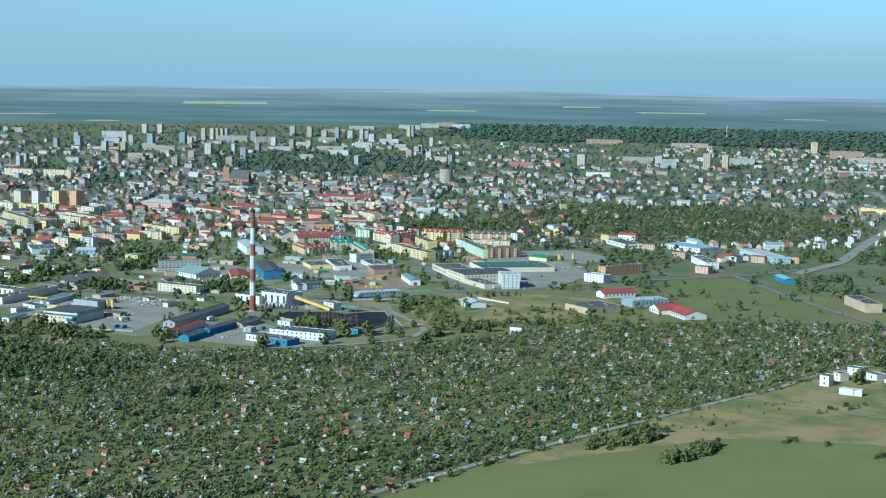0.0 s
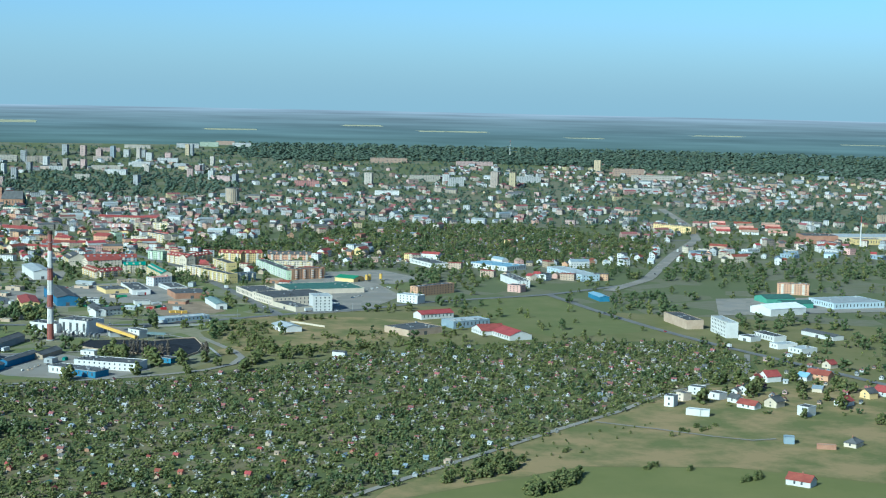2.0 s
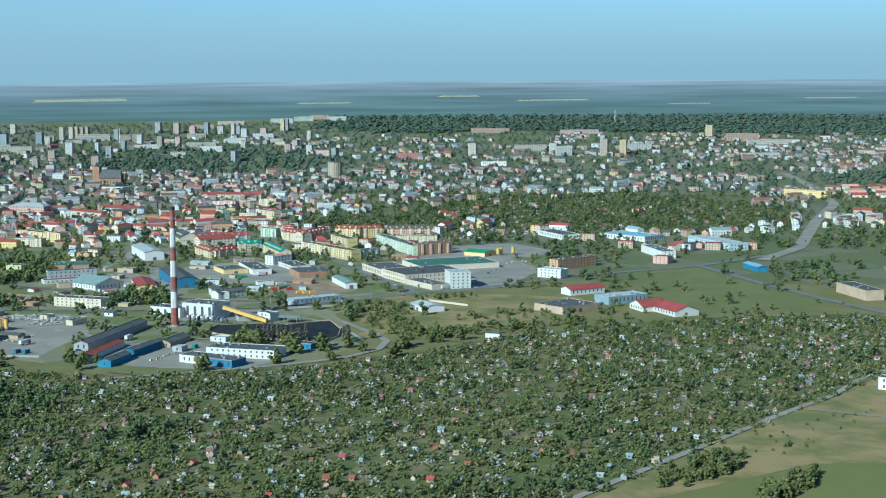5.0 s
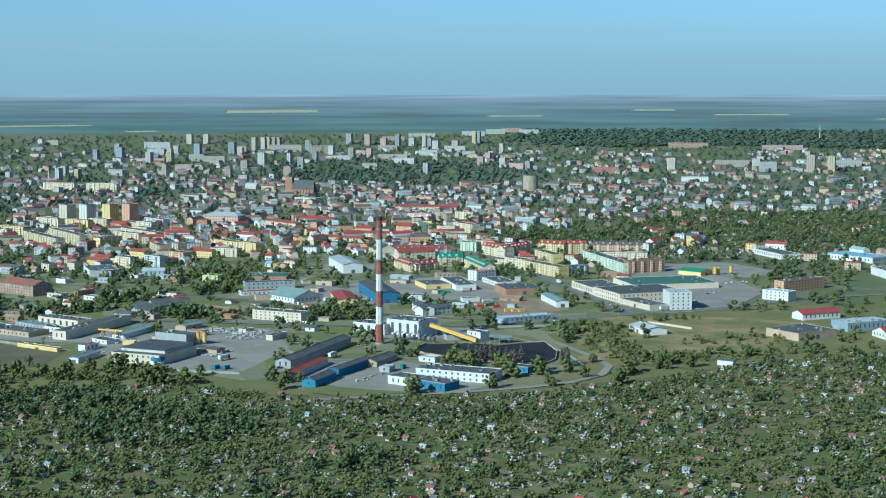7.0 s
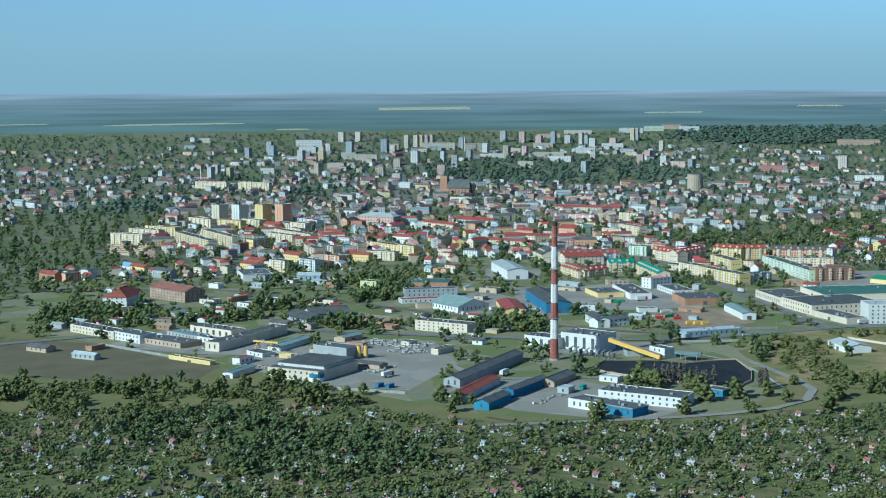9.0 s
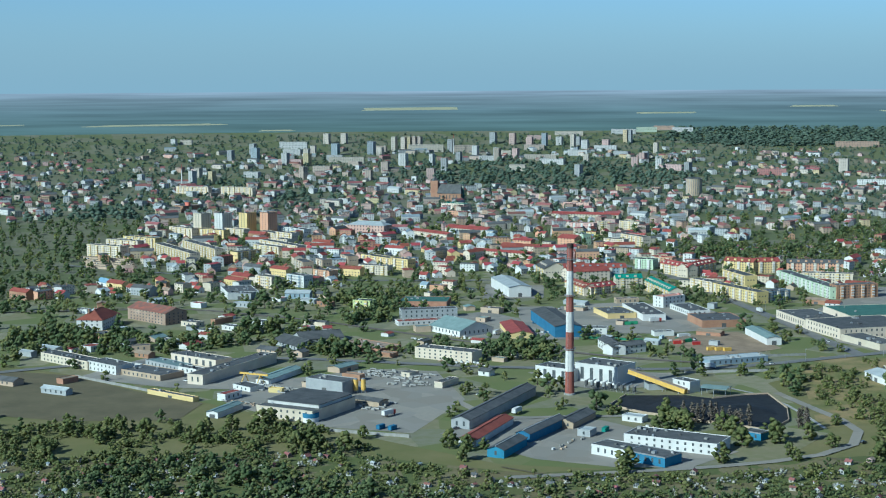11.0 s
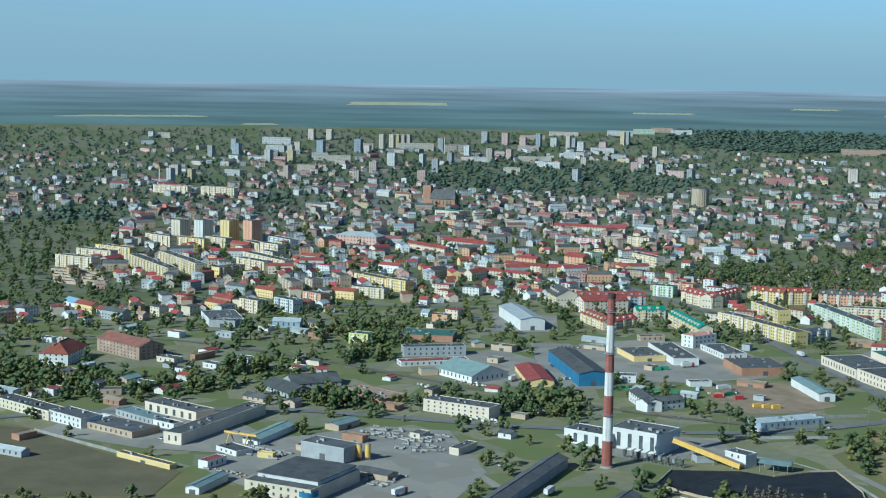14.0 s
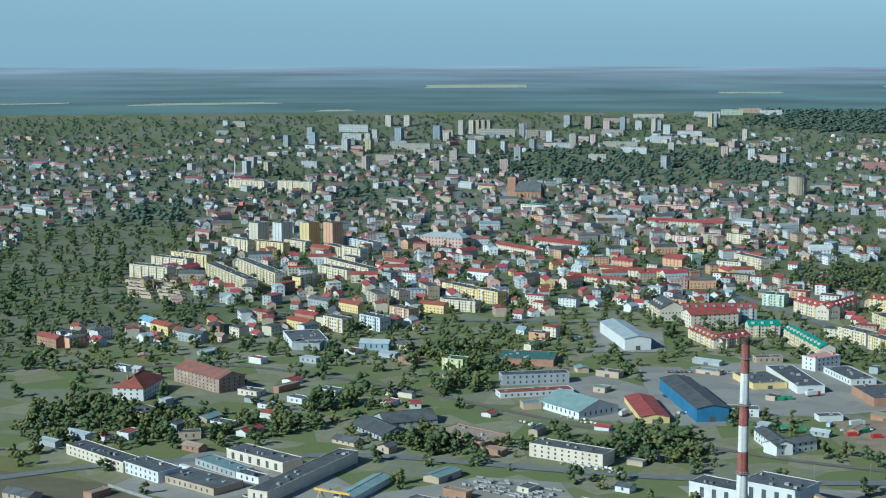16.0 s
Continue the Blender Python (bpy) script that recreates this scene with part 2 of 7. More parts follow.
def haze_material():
    """Painted haze: a glow over the horizon, thinning out upwards into the clear sky."""
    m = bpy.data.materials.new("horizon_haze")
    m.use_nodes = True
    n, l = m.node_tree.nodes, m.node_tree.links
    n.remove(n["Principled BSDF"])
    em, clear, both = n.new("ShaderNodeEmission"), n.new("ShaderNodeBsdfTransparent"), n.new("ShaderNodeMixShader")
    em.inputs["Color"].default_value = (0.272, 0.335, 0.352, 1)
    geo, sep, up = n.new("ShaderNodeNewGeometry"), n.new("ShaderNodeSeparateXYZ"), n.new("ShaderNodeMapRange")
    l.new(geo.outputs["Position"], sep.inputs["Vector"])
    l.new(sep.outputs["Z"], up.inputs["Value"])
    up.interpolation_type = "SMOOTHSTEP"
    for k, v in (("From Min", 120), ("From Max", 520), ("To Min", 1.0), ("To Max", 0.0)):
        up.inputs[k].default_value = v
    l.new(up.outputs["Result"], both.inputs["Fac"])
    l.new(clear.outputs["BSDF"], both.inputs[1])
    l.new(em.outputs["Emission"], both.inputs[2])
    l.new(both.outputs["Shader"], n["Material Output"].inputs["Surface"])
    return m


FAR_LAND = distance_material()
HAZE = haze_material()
RAPE = mat("rape_in_flower", (0.32, 0.32, 0.20), (0.40, 0.38, 0.24), 90.0, 0.95)


# ---- making meshes ----
def part(name, bm, material, parent, label=""):
    me = bpy.data.meshes.new(name)
    bm.to_mesh(me)
    bm.free()
    me.materials.append(material)
    ob = new(name, me)
    ob.parent = parent
    if label:
        tagged(ob, label)
    return ob


def thing(name, label, category, m, group="", kind=""):
    ob = new(name)
    ob.matrix_basis = m
    return tagged(ob, label, category, group, kind)


def box(bm, x0, y0, z0, x1, y1, z1):
    v = [bm.verts.new(p) for p in ((x0, y0, z0), (x1, y0, z0), (x1, y1, z0), (x0, y1, z0), (x0, y0, z1), (x1, y0, z1), (x1, y1, z1), (x0, y1, z1))]
    for f in ((3, 2, 1, 0), (4, 5, 6, 7), (0, 1, 5, 4), (1, 2, 6, 5), (2, 3, 7, 6), (3, 0, 4, 7)):
        bm.faces.new([v[i] for i in f])


def boxes(*dims):
    bm = bmesh.new()
    for d in dims:
        box(bm, *d)
    return bm


def tube(bm, p, q, r0, r1, n=8):
    p, q = Vector(p), Vector(q)
    turn = (q - p).to_track_quat("Z", "Y")
    rings = []
    for c, r in ((p, r0), (q, r1)):
        rings.append([bm.verts.new(c + turn @ Vector((r * math.cos(2 * math.pi * k / n), r * math.sin(2 * math.pi * k / n), 0))) for k in range(n)])
    for k in range(n):
        bm.faces.new((rings[0][k], rings[0][(k + 1) % n], rings[1][(k + 1) % n], rings[1][k]))
    bm.faces.new(rings[0][::-1])
    bm.faces.new(rings[1])


def pipe(p, q, r0, r1=None, n=8):
    bm = bmesh.new()
    tube(bm, p, q, r0, r0 if r1 is None else r1, n)
    return bm


EYE0, HIGH = Vector((-60.0, -1250.0)), 215.0


def land(x, y):
    """The ground's place and scale at a plan point: level near the works, rising in a wide shallow bowl to the horizon."""
    v = Vector((x, y)) - EYE0
    dist = max(v.length, 1.0)
    e = max(dist - 2500.0, 0.0)
    s = (2500.0 + e / (1 + e / 2400.0)) / dist if e else 1.0
    p = EYE0 + v * s
    return Vector((p.x, p.y, HIGH * (1 - s))), s


def land_array(p):
    v = p[:, :2] - np.array(EYE0)
    dist = np.maximum(np.linalg.norm(v, axis=1), 1.0)
    e = np.maximum(dist - 2500.0, 0)
    s = np.where(e > 0, (2500.0 + e / (1 + e / 2400.0)) / dist, 1.0)
    return np.column_stack([np.array(EYE0) + v * s[:, None], HIGH * (1 - s)]), s


def mesh_object(name, verts, faces, materials, index=None, smooth=False):
    me = bpy.data.meshes.new(name)
    me.from_pydata([tuple(v) for v in verts], [], [tuple(f) for f in faces]) if not isinstance(verts, np.ndarray) else me.from_pydata(verts.tolist(), [], faces.tolist() if isinstance(faces, np.ndarray) else faces)
    for m in materials:
        me.materials.append(m)
    if index is not None:
        me.polygons.foreach_set("material_index", np.asarray(index, dtype=np.int32))
    if smooth:
        me.polygons.foreach_set("use_smooth", np.ones(len(me.polygons), dtype=bool))
    me.update()
    return new(name, me)


FOOT, CLEAR = [], []


def patch(name, pts, material, z, label, category="ground"):
    """A flat piece of ground with a plan outline."""
    bm = bmesh.new()
    bm.faces.new([bm.verts.new((x, y, z)) for x, y in pts])
    bmesh.ops.triangulate(bm, faces=bm.faces[:])
    bmesh.ops.recalc_face_normals(bm, faces=bm.faces[:])
    for f in bm.faces:
        if f.normal.z < 0:
            f.normal_flip()
    ob = part(name, bm, material, None)
    return tagged(ob, label, category, kind="structure")


def strip(name, pts, width, material, z, label, clear=True):
    """A road along a plan line."""
    pts = [Vector(p) for p in pts]
    line = []
    for a, b in zip(pts, pts[1:]):
        k = max(1, int((b - a).length // 25))
        line += [a + (b - a) * i / k for i in range(k)]
    line.append(pts[-1])
    sm = [line[0]] + [(line[i - 1] + line[i] * 2 + line[i + 1]) / 4 for i in range(1, len(line) - 1)] + [line[-1]]
    bm = bmesh.new()
    rows = []
    for i, p in enumerate(sm):
        d = (sm[min(i + 1, len(sm) - 1)] - sm[max(i - 1, 0)]).normalized()
        side = Vector((-d.y, d.x)) * width / 2
        row = []
        for q in (p - side, p + side):
            g, s = land(q.x, q.y)
            row.append(bm.verts.new((g.x, g.y, g.z + z)))
        rows.append(row)
        if clear:
            CLEAR.append((p.x, p.y, width / 2 + 5))
    for r0, r1 in zip(rows, rows[1:]):
        bm.faces.new((r0[0], r1[0], r1[1], r0[1]))
    for f in bm.faces:
        f.normal_update()
        if f.normal.z < 0:
            f.normal_flip()
    return tagged(part(name, bm, material, None), label, "road", kind="structure")


# ---- ground ----
def ring(name, radii, materials, pick, label, category):
    n = 160
    verts, faces, index = [], [], []
    for r in radii:
        for k in range(n):
            a = 2 * math.pi * k / n
            g, s = land(EYE0.x + r * math.sin(a), EYE0.y + r * math.cos(a))
            verts.append(tuple(g))
    for i in range(len(radii) - 1):
        for k in range(n):
            faces.append((i * n + k, i * n + (k + 1) % n, (i + 1) * n + (k + 1) % n, (i + 1) * n + k)[::-1])
            index.append(pick(radii[i]))
    tagged(mesh_object(name, verts, faces, materials, index), label, category, kind="structure")


ring("ground", [0, 150, 300, 500, 700, 900, 1100, 1300, 1500, 1800, 2100, 2400, 2700, 3000, 3400, 3900, 4500, 5200, 6000, 6600], [GRASS, TOWN], lambda r: 0 if r < 1500 else 1, "flat green land with gardens and town", "ground")
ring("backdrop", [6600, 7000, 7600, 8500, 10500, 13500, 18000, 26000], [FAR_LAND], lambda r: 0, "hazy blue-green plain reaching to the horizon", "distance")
# glowing shell added round the plain in place of real hazy air
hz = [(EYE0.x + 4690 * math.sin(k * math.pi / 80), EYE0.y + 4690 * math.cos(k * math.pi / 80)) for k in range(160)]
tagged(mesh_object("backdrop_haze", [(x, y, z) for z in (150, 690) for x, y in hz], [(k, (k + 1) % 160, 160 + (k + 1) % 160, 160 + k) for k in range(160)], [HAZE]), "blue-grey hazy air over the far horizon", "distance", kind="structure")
patch("ground_allotments", [(-700, -160), (-300, -160), (-154, -152), (-49, -205), (68, -192), (146, -178), (254, -124), (364, -86), (450, -78), (586, -98), (604, -200), (580, -262), (552, -266), (500, -318), (411, -384), (345, -432), (257, -503), (161, -582), (-60, -800), (-700, -800)], GARDEN, 0.12, "allotment gardens with small beds and paths")
patch("ground_meadow", [(167, -586), (257, -508), (345, -437), (411, -389), (440, -350), (500, -322), (620, -330), (720, -420), (560, -700), (395, -574), (303, -553), (150, -614)], MEADOW, 0.10, "dry yellow-green meadow")
patch("ground_field", [(140, -606), (150, -616), (303, -555), (395, -576), (560, -702), (900, -900), (0, -1000), (-60, -800)], CROP, 0.14, "smooth green field of young crop", "field")
patch("ground_waste_meadow", [(205, 130), (321, 100), (380, 60), (345, 10), (300, -60), (211, -80), (135, -112), (150, -40), (170, 60)], MEADOW, 0.10, "brown and green waste meadow")
patch("ground_green_meadow", [(480, 230), (570, 240), (575, 100), (590, -30), (470, -60), (440, 30)], mat("meadow_grass", (0.13, 0.15, 0.045), (0.18, 0.175, 0.065), 30, 0.95), 0.10, "green meadow beside the road")
patch("ground_waste", [(-420, 120), (-346, 90), (-284, 24), (-240, -13), (-250, -63), (-319, -62), (-420, -20)], EARTH, 0.16, "brown waste land")
patch("ground_works", [(-420, 150), (-350, 95), (-240, -10), (-160, -90), (-60, -185), (20, -205), (90, -190), (140, -120), (140, 30), (250, 120), (400, 240), (460, 420), (330, 560), (150, 700), (-100, 660), (-250, 620), (-420, 560), (-520, 300)], WORKS, 0.08, "patchy grass, dirt and paving round the works")
patch("ground_earth_bank", [(859, 860), (947, 834), (915, 760), (832, 785)], SAND, 0.3, "long bare sandy strip")
YARDS = [
    ("yard_works", [(-163, -86), (-106, -108), (-70, -12), (-85, 88), (-131, 100), (-200, 60), (-232, 0), (-215, -30)], PAVED, "grey concrete storage yard"),
    ("yard_depot", [(-90, -110), (-40, -175), (0, -195), (40, -200), (75, -165), (40, -120), (10, -80), (-20, -70), (-60, -60)], PAVED, "concrete yard between depot sheds"),
    ("yard_market", [(-92, 300), (-60, 235), (-10, 220), (5, 255), (-5, 330), (-30, 375), (-92, 330)], PAVED, "paved yard between halls"),
    ("yard_plant", [(-10, 40), (20, 15), (60, 20), (85, 25), (80, 70), (30, 80), (-20, 80)], PAVED, "paved yard of the heating plant"),
    ("yard_halls", [(30, 330), (40, 250), (100, 240), (160, 260), (185, 300), (165, 400), (90, 420), (40, 400)], PAVED, "paved yard between flat halls"),
    ("yard_blue_hall", [(-4, 330), (2, 218), (34, 216), (46, 330), (32, 400), (0, 400)], PAVED, "worn concrete yard beside the blue hall"),
    ("yard_building_site", [(104, 225), (168, 245), (185, 165), (150, 140), (118, 140), (105, 177)], SAND, "sandy building site"),
    ("yard_left_works", [(-340, 80), (-270, 40), (-205, 25), (-190, 60), (-230, 130), (-300, 160)], PAVED, "paved yard of workshops"),
    ("yard_sales", [(235, 190), (262, 130), (330, 150), (400, 260), (400, 420), (330, 450), (250, 340)], PAVED, "large paved yard of the factory"),
    ("yard_silos", [(330, 400), (420, 370), (470, 420), (440, 520), (350, 500)], PAVED, "pale yard beside the yellow hall"),
    ("yard_right", [(700, 60), (930, 60), (930, 180), (760, 190)], PAVED, "yard between industrial halls"),
    ("yard_barn", [(-28, 455), (30, 455), (40, 545), (-18, 560)], PAVED, "worn concrete round the white hall"),
]
for i, (n, pts, m, lab) in enumerate(YARDS):
    patch("ground_" + n, pts, m, 0.2 + 0.02 * i, lab, "yard")
strip("road_field", [(60, -670), (161, -582), (257, -505), (345, -434), (411, -386), (436, -350), (500, -315), (560, -278), (610, -180)], 5, PAVED, 0.5, "narrow grey lane between gardens and meadow")
strip("road_track", [(362, -430), (397, -460), (425, -492), (447, -515), (464, -506)], 3, PAVED, 0.45, "pale track across the meadow", False)
strip("road_east", [(-700, -60), (-350, 130), (-200, 150), (-45, 100), (50, 84), (124, 84), (190, 112), (250, 138), (326, 155), (420, 209), (575, 249), (716, 333)], 9, ASPHALT, 0.5, "grey main road past the works")
strip("road_street", [(235, 135), (229, 180), (219, 294), (203, 431), (189, 578), (154, 687), (120, 800), (80, 1000)], 11, ASPHALT, 0.54, "asphalt street between works and flats")
strip("road_right", [(575, 249), (580, 102), (591, -23), (606, -122), (632, -235), (656, -345), (700, -500)], 9, ASPHALT, 0.52, "grey road beside the meadow")
strip("road_highway", [(660, 275), (756, 377), (927, 670), (1073, 897), (1190, 1189), (1313, 1565)], 16, PAVED, 0.56, "wide main road leading out of town")
strip("road_coal", [(88, 26), (109, 18), (129, -10), (138, -77), (139, -112)], 2.5, CONCRETE, 0.5, "concrete wall road round the coal yard")
strip("road_depot", [(137, -5), (149, -63), (162, -115), (147, -160), (89, -192), (22, -205), (-60, -215)], 6, PAVED, 0.52, "pale concrete road behind the depot")
strip("road_works", [(-80, -5), (-52, -85), (-10, -60), (30, -70)], 6, PAVED, 0.5, "works road")
strip("road_rail", [(-700, 330), (-480, 400), (-300, 410), (-180, 330), (-60, 215), (60, 130), (130, 98)], 6, mat("ballast", (0.13, 0.11, 0.09), (0.19, 0.165, 0.135), 5, 0.95), 0.46, "disused brown railway line in grass")
strip("road_town_west", [(-480, 760), (-300, 640), (-150, 600), (0, 590)], 7, ASPHALT, 0.48, "town street")
strip("road_town_north", [(80, 1000), (-40, 1250), (-120, 1700), (-100, 2400)], 9, ASPHALT, 0.48, "town street")
strip("road_link", [(200, 760), (500, 820), (900, 860), (1060, 890)], 8, ASPHALT, 0.5, "road across the gardens")


for i, (x0, y0) in enumerate(((-40, -640), (20, -560), (75, -490), (130, -420), (185, -350), (250, -290), (310, -220), (-110, -520), (-50, -440), (10, -370), (70, -300))):
    strip("road_garden_lane", [(x0, y0), (x0 - 60, y0 + 52), (x0 - 130, y0 + 108)], 2.2, EARTH, 0.3 + 0.01 * i, "narrow earth lane between allotment gardens")

# ---- buildings ----
def building(name, label, category, x, y, turn, l, d, h, wall, roof, shape, floors, bays=0, group=""):
    g, s = land(x, y)
    FOOT.append((x, y, turn, l / 2 + 2.5, d / 2 + 2.5))
    ob = thing(name, label, category, Matrix.Translation(g) @ pose(0, 0, 0, 0, 0, turn) @ Matrix.Scale(s, 4), group)
    # beyond y 2000 the walls take the colours with haze mixed in
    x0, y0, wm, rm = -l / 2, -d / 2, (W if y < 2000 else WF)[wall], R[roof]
    bm = boxes((x0, y0, -0.5, -x0, -y0, h))
    over = 0.45
    if shape == "flat":
        part("wall", bm, wm, ob)
        part("roof", boxes((x0 + 0.25, y0 + 0.25, h, -x0 - 0.25, -y0 - 0.25, h + 0.12), ), rm, ob)
        rim = boxes((x0 - 0.1, y0 - 0.1, h - 0.25, -x0 + 0.1, y0 + 0.22, h + 0.45), (x0 - 0.1, -y0 - 0.22, h - 0.25, -x0 + 0.1, -y0 + 0.1, h + 0.45),
                    (x0 - 0.1, y0 + 0.23, h - 0.25, x0 + 0.22, -y0 - 0.23, h + 0.45), (-x0 - 0.22, y0 + 0.23, h - 0.25, -x0 + 0.1, -y0 - 0.23, h + 0.45))
        part("parapet", rim, wm if wall not in ("blue",) else METAL, ob)
        rng = random.Random(name + str(round(x)))
        for k in range(min(9, int(l * d / 130))):
            vx, vy, w = rng.uniform(x0 + 2, -x0 - 2), rng.uniform(y0 + 2, -y0 - 2), rng.uniform(0.5, 1.3)
            part("vent", boxes((vx - w, vy - w, h + 0.1, vx + w, vy + w, h + rng.uniform(0.7, 1.7))), rng.choice((METAL, CONCRETE, rm)), ob)
    else:
        along = l >= d
        a, b = (l / 2, d / 2) if along else (d / 2, l / 2)
        rise = b * (0.6 if category == "house" else 0.5 if bays else 0.2 if floors == 0 else 0.36)
        hip = a * 0.0 if shape == "gable" else min(b, a * 0.8)
        P = (lambda u, v, z: (u, v, z)) if along else (lambda u, v, z: (-v, u, z))
        tops = []
        if shape == "gable":
            for u in (-a, a):
                v = [bm.verts.new(P(u, -b, h)), bm.verts.new(P(u, b, h)), bm.verts.new(P(u, 0, h + rise - 0.1))]
                bm.faces.new(v)
        part("wall", bm, wm, ob)
        rb = bmesh.new()
        A, B, e = a + over, b + over, over * rise / b
        ridge = [P(-A + hip, 0, h + rise), P(A - hip, 0, h + rise)]
        eave = [P(-A, -B, h - e), P(A, -B, h - e), P(A, B, h - e), P(-A, B, h - e)]
        for dz in (0.0, -0.3):
            r = [rb.verts.new((p[0], p[1], p[2] + dz)) for p in ridge]
            q = [rb.verts.new((p[0], p[1], p[2] + dz)) for p in eave]
            rb.faces.new((q[0], q[1], r[1], r[0])), rb.faces.new((q[2], q[3], r[0], r[1]))
            if hip:
                rb.faces.new((q[1], q[2], r[1])), rb.faces.new((q[3], q[0], r[0]))
            tops.append((q, r))
        for k in range(4):
            rb.faces.new((tops[0][0][k], tops[1][0][k], tops[1][0][(k + 1) % 4], tops[0][0][(k + 1) % 4])) if hip or k in (0, 2) else None
        part("roof", rb, rm, ob)
        part("ridge", pipe(P(-A + hip, 0, h + rise + 0.05), P(A - hip, 0, h + rise + 0.05), 0.25, n=6), BAND_WHITE if "white ridge" in label else rm, ob)
        if category == "house" or bays:
            rng = random.Random(name + str(round(x)))
            for k in range(1 + int(a / 9)):
                u = rng.uniform(-a * 0.8, a * 0.8)
                c = P(u, b * 0.25, 0)
                part("chimney", boxes((c[0] - 0.45, c[1] - 0.45, h + rise * 0.5, c[0] + 0.45, c[1] + 0.45, h + rise + 1.1)), W["brick"], ob)
            if bays:
                for k in range(int(2 * a / 8)):
                    c = P(-a + 4 + k * 8, -b * 0.62, 0)
                    part("dormer", boxes((c[0] - 1.1, c[1] - 1.0, h + 0.2, c[0] + 1.1, c[1] + 1.0, h + rise * 0.36 + 1.3)), wm, ob)
    if floors:
        fh = h / floors
        tall = name in ("boiler_house", "turbine_hall", "window_hall")
        rows = [(0.16 * h, 0.82 * h)] if tall else [(f * fh + fh * 0.34, f * fh + fh * 0.80) for f in range(floors)]
        step, half = (7.5, 1.3) if tall else (3.1, 0.65) if bays else (4.6, 0.65)
        single = y < 230 and not bays and l < 60
        shared, wb = {}, bmesh.new()
        for f, (z0, z1) in enumerate(rows):
            for face, (w, off) in enumerate(((l, y0), (d, x0), (d, -x0))):
                n = int((w - 2) / step)
                if n < 1 or (face and ((bays and f % 2) or single)):
                    continue
                for k in range(n):
                    c = (k - (n - 1) / 2) * step
                    if single:
                        if 0 not in shared:
                            bm = boxes((-half, -0.06, 0, half, 0.1, z1 - z0))
                            o = part("window", bm, GLASS, ob)
                            shared[0] = o
                        else:
                            o = shared[0].copy()
                            scene.collection.objects.link(o)
                        o.location = (c, off, z0)
                    elif face == 0:
                        box(wb, c - half, off - 0.06, z0, c + half, off + 0.1, z1)
                    elif face == 1:
                        box(wb, off - 0.06, c - 0.6, z0, off + 0.1, c + 0.6, z1)
                    else:
                        box(wb, off - 0.1, c - 0.6, z0, off + 0.06, c + 0.6, z1)
            if not single and y < 760:
                tagged(part("window_row", wb, GLASS, ob), kind="stuff")
                wb = bmesh.new()
        if single or y < 760:
            wb.free()
        else:
            part("glazing", wb, GLASS, ob)
    elif l * d > 150:
        part("gate", boxes((-1.9, y0 - 0.08, 0, 1.9, y0 + 0.1, min(4.0, h * 0.6))), R["dark"], ob)
    if bays:
        n = max(2, int(l / 10))
        tones = {"cream": "yellow", "yellow": "cream", "mint": "white", "white": "bluegrey", "orange": "cream", "bluegrey": "cream", "brick": "orange", "pink": "white", "tan": "cream", "lime": "yellow"}
        bm = boxes((-1.5, -0.9, 0.3, 1.5, 0.1, h - 0.2))
        bay = part("bay", bm, W[tones.get(wall, "white")], ob)
        bay.location = ((0.5 - n / 2) * l / n, y0, 0)
        for k in range(1, n):
            o = bay.copy()
            scene.collection.objects.link(o)
            o.location.x = (k + 0.5 - n / 2) * l / n
        balcony = part("balcony", boxes((-1.35, -1.5, 0, 1.35, -0.91, 1.05)), W["white"], ob)
        balcony.location = (bay.location.x, y0, h / floors)
        for f in range(1, floors):
            for k in range(n):
                if f == 1 and k == 0:
                    continue
                o = balcony.copy()
                scene.collection.objects.link(o)
                o.location = ((k + 0.5 - n / 2) * l / n, y0, f * h / floors)
    return ob


building("boiler_house", "white boiler house of the heating plant with tall dark windows", "building", 30.3, 46.2, -38.8, 33.9, 24.0, 12.5, "white", "dark", "flat", 2, 0)
building("turbine_hall", "lower white hall joined to the boiler house", "building", 0.6, 56.9, -39.5, 31.0, 17.0, 8.5, "white", "dark", "flat", 1, 0)
building("control_house", "small white plant building beside the conveyor", "building", 79.2, 6.9, -53.4, 15.4, 10.0, 7.5, "white", "dark", "flat", 2, 0)
building("workshop", "long white workshop with dark flat roof and blue end", "building", 42.9, -150.4, -31.9, 55.6, 22.0, 6.5, "white", "dark", "flat", 2, 0)
building("depot", "white depot building with dark flat roof", "building", 6.2, -167.2, -43.8, 23.2, 16.0, 5.5, "white", "dark", "flat", 1, 0)
building("depot_annex", "blue clad depot building with dark flat roof", "building", 23.9, -184.2, -44.8, 25.3, 16.0, 5.5, "blue", "dark", "flat", 1, 0)
building("blue_shed", "blue metal shed beside the coal yard", "building", 92.4, -133.6, -44.9, 11.5, 9.0, 4.5, "blue", "dark", "flat", 1, 0)
building("long_shed", "long dark-roofed grey shed beside the works road", "building", -52.7, -48.4, -26.5, 11.9, 110.9, 6, "grey", "dark", "gable", 1, 0)
building("red_roof_hall", "white hall with a long rusty red roof", "building", -62.7, -114.3, -24.5, 10.6, 62.8, 4.5, "white", "red", "gable", 1, 0)
building("blue_gable_hall", "blue hall with dark gable roof and white ridge", "building", -30.3, -113.0, -31.4, 8.8, 49.3, 5.5, "blue", "dark", "gable", 1, 0)
building("blue_gable_hall", "blue hall with dark gable roof and white ridge", "building", -53.9, -155.8, -27.6, 10.2, 33.2, 5, "blue", "dark", "gable", 1, 0)
building("store_shed", "low tan store shed with dark roof", "building", -6.5, -84.4, -30.0, 11.8, 35.1, 4, "tan", "dark", "gable", 1, 0)
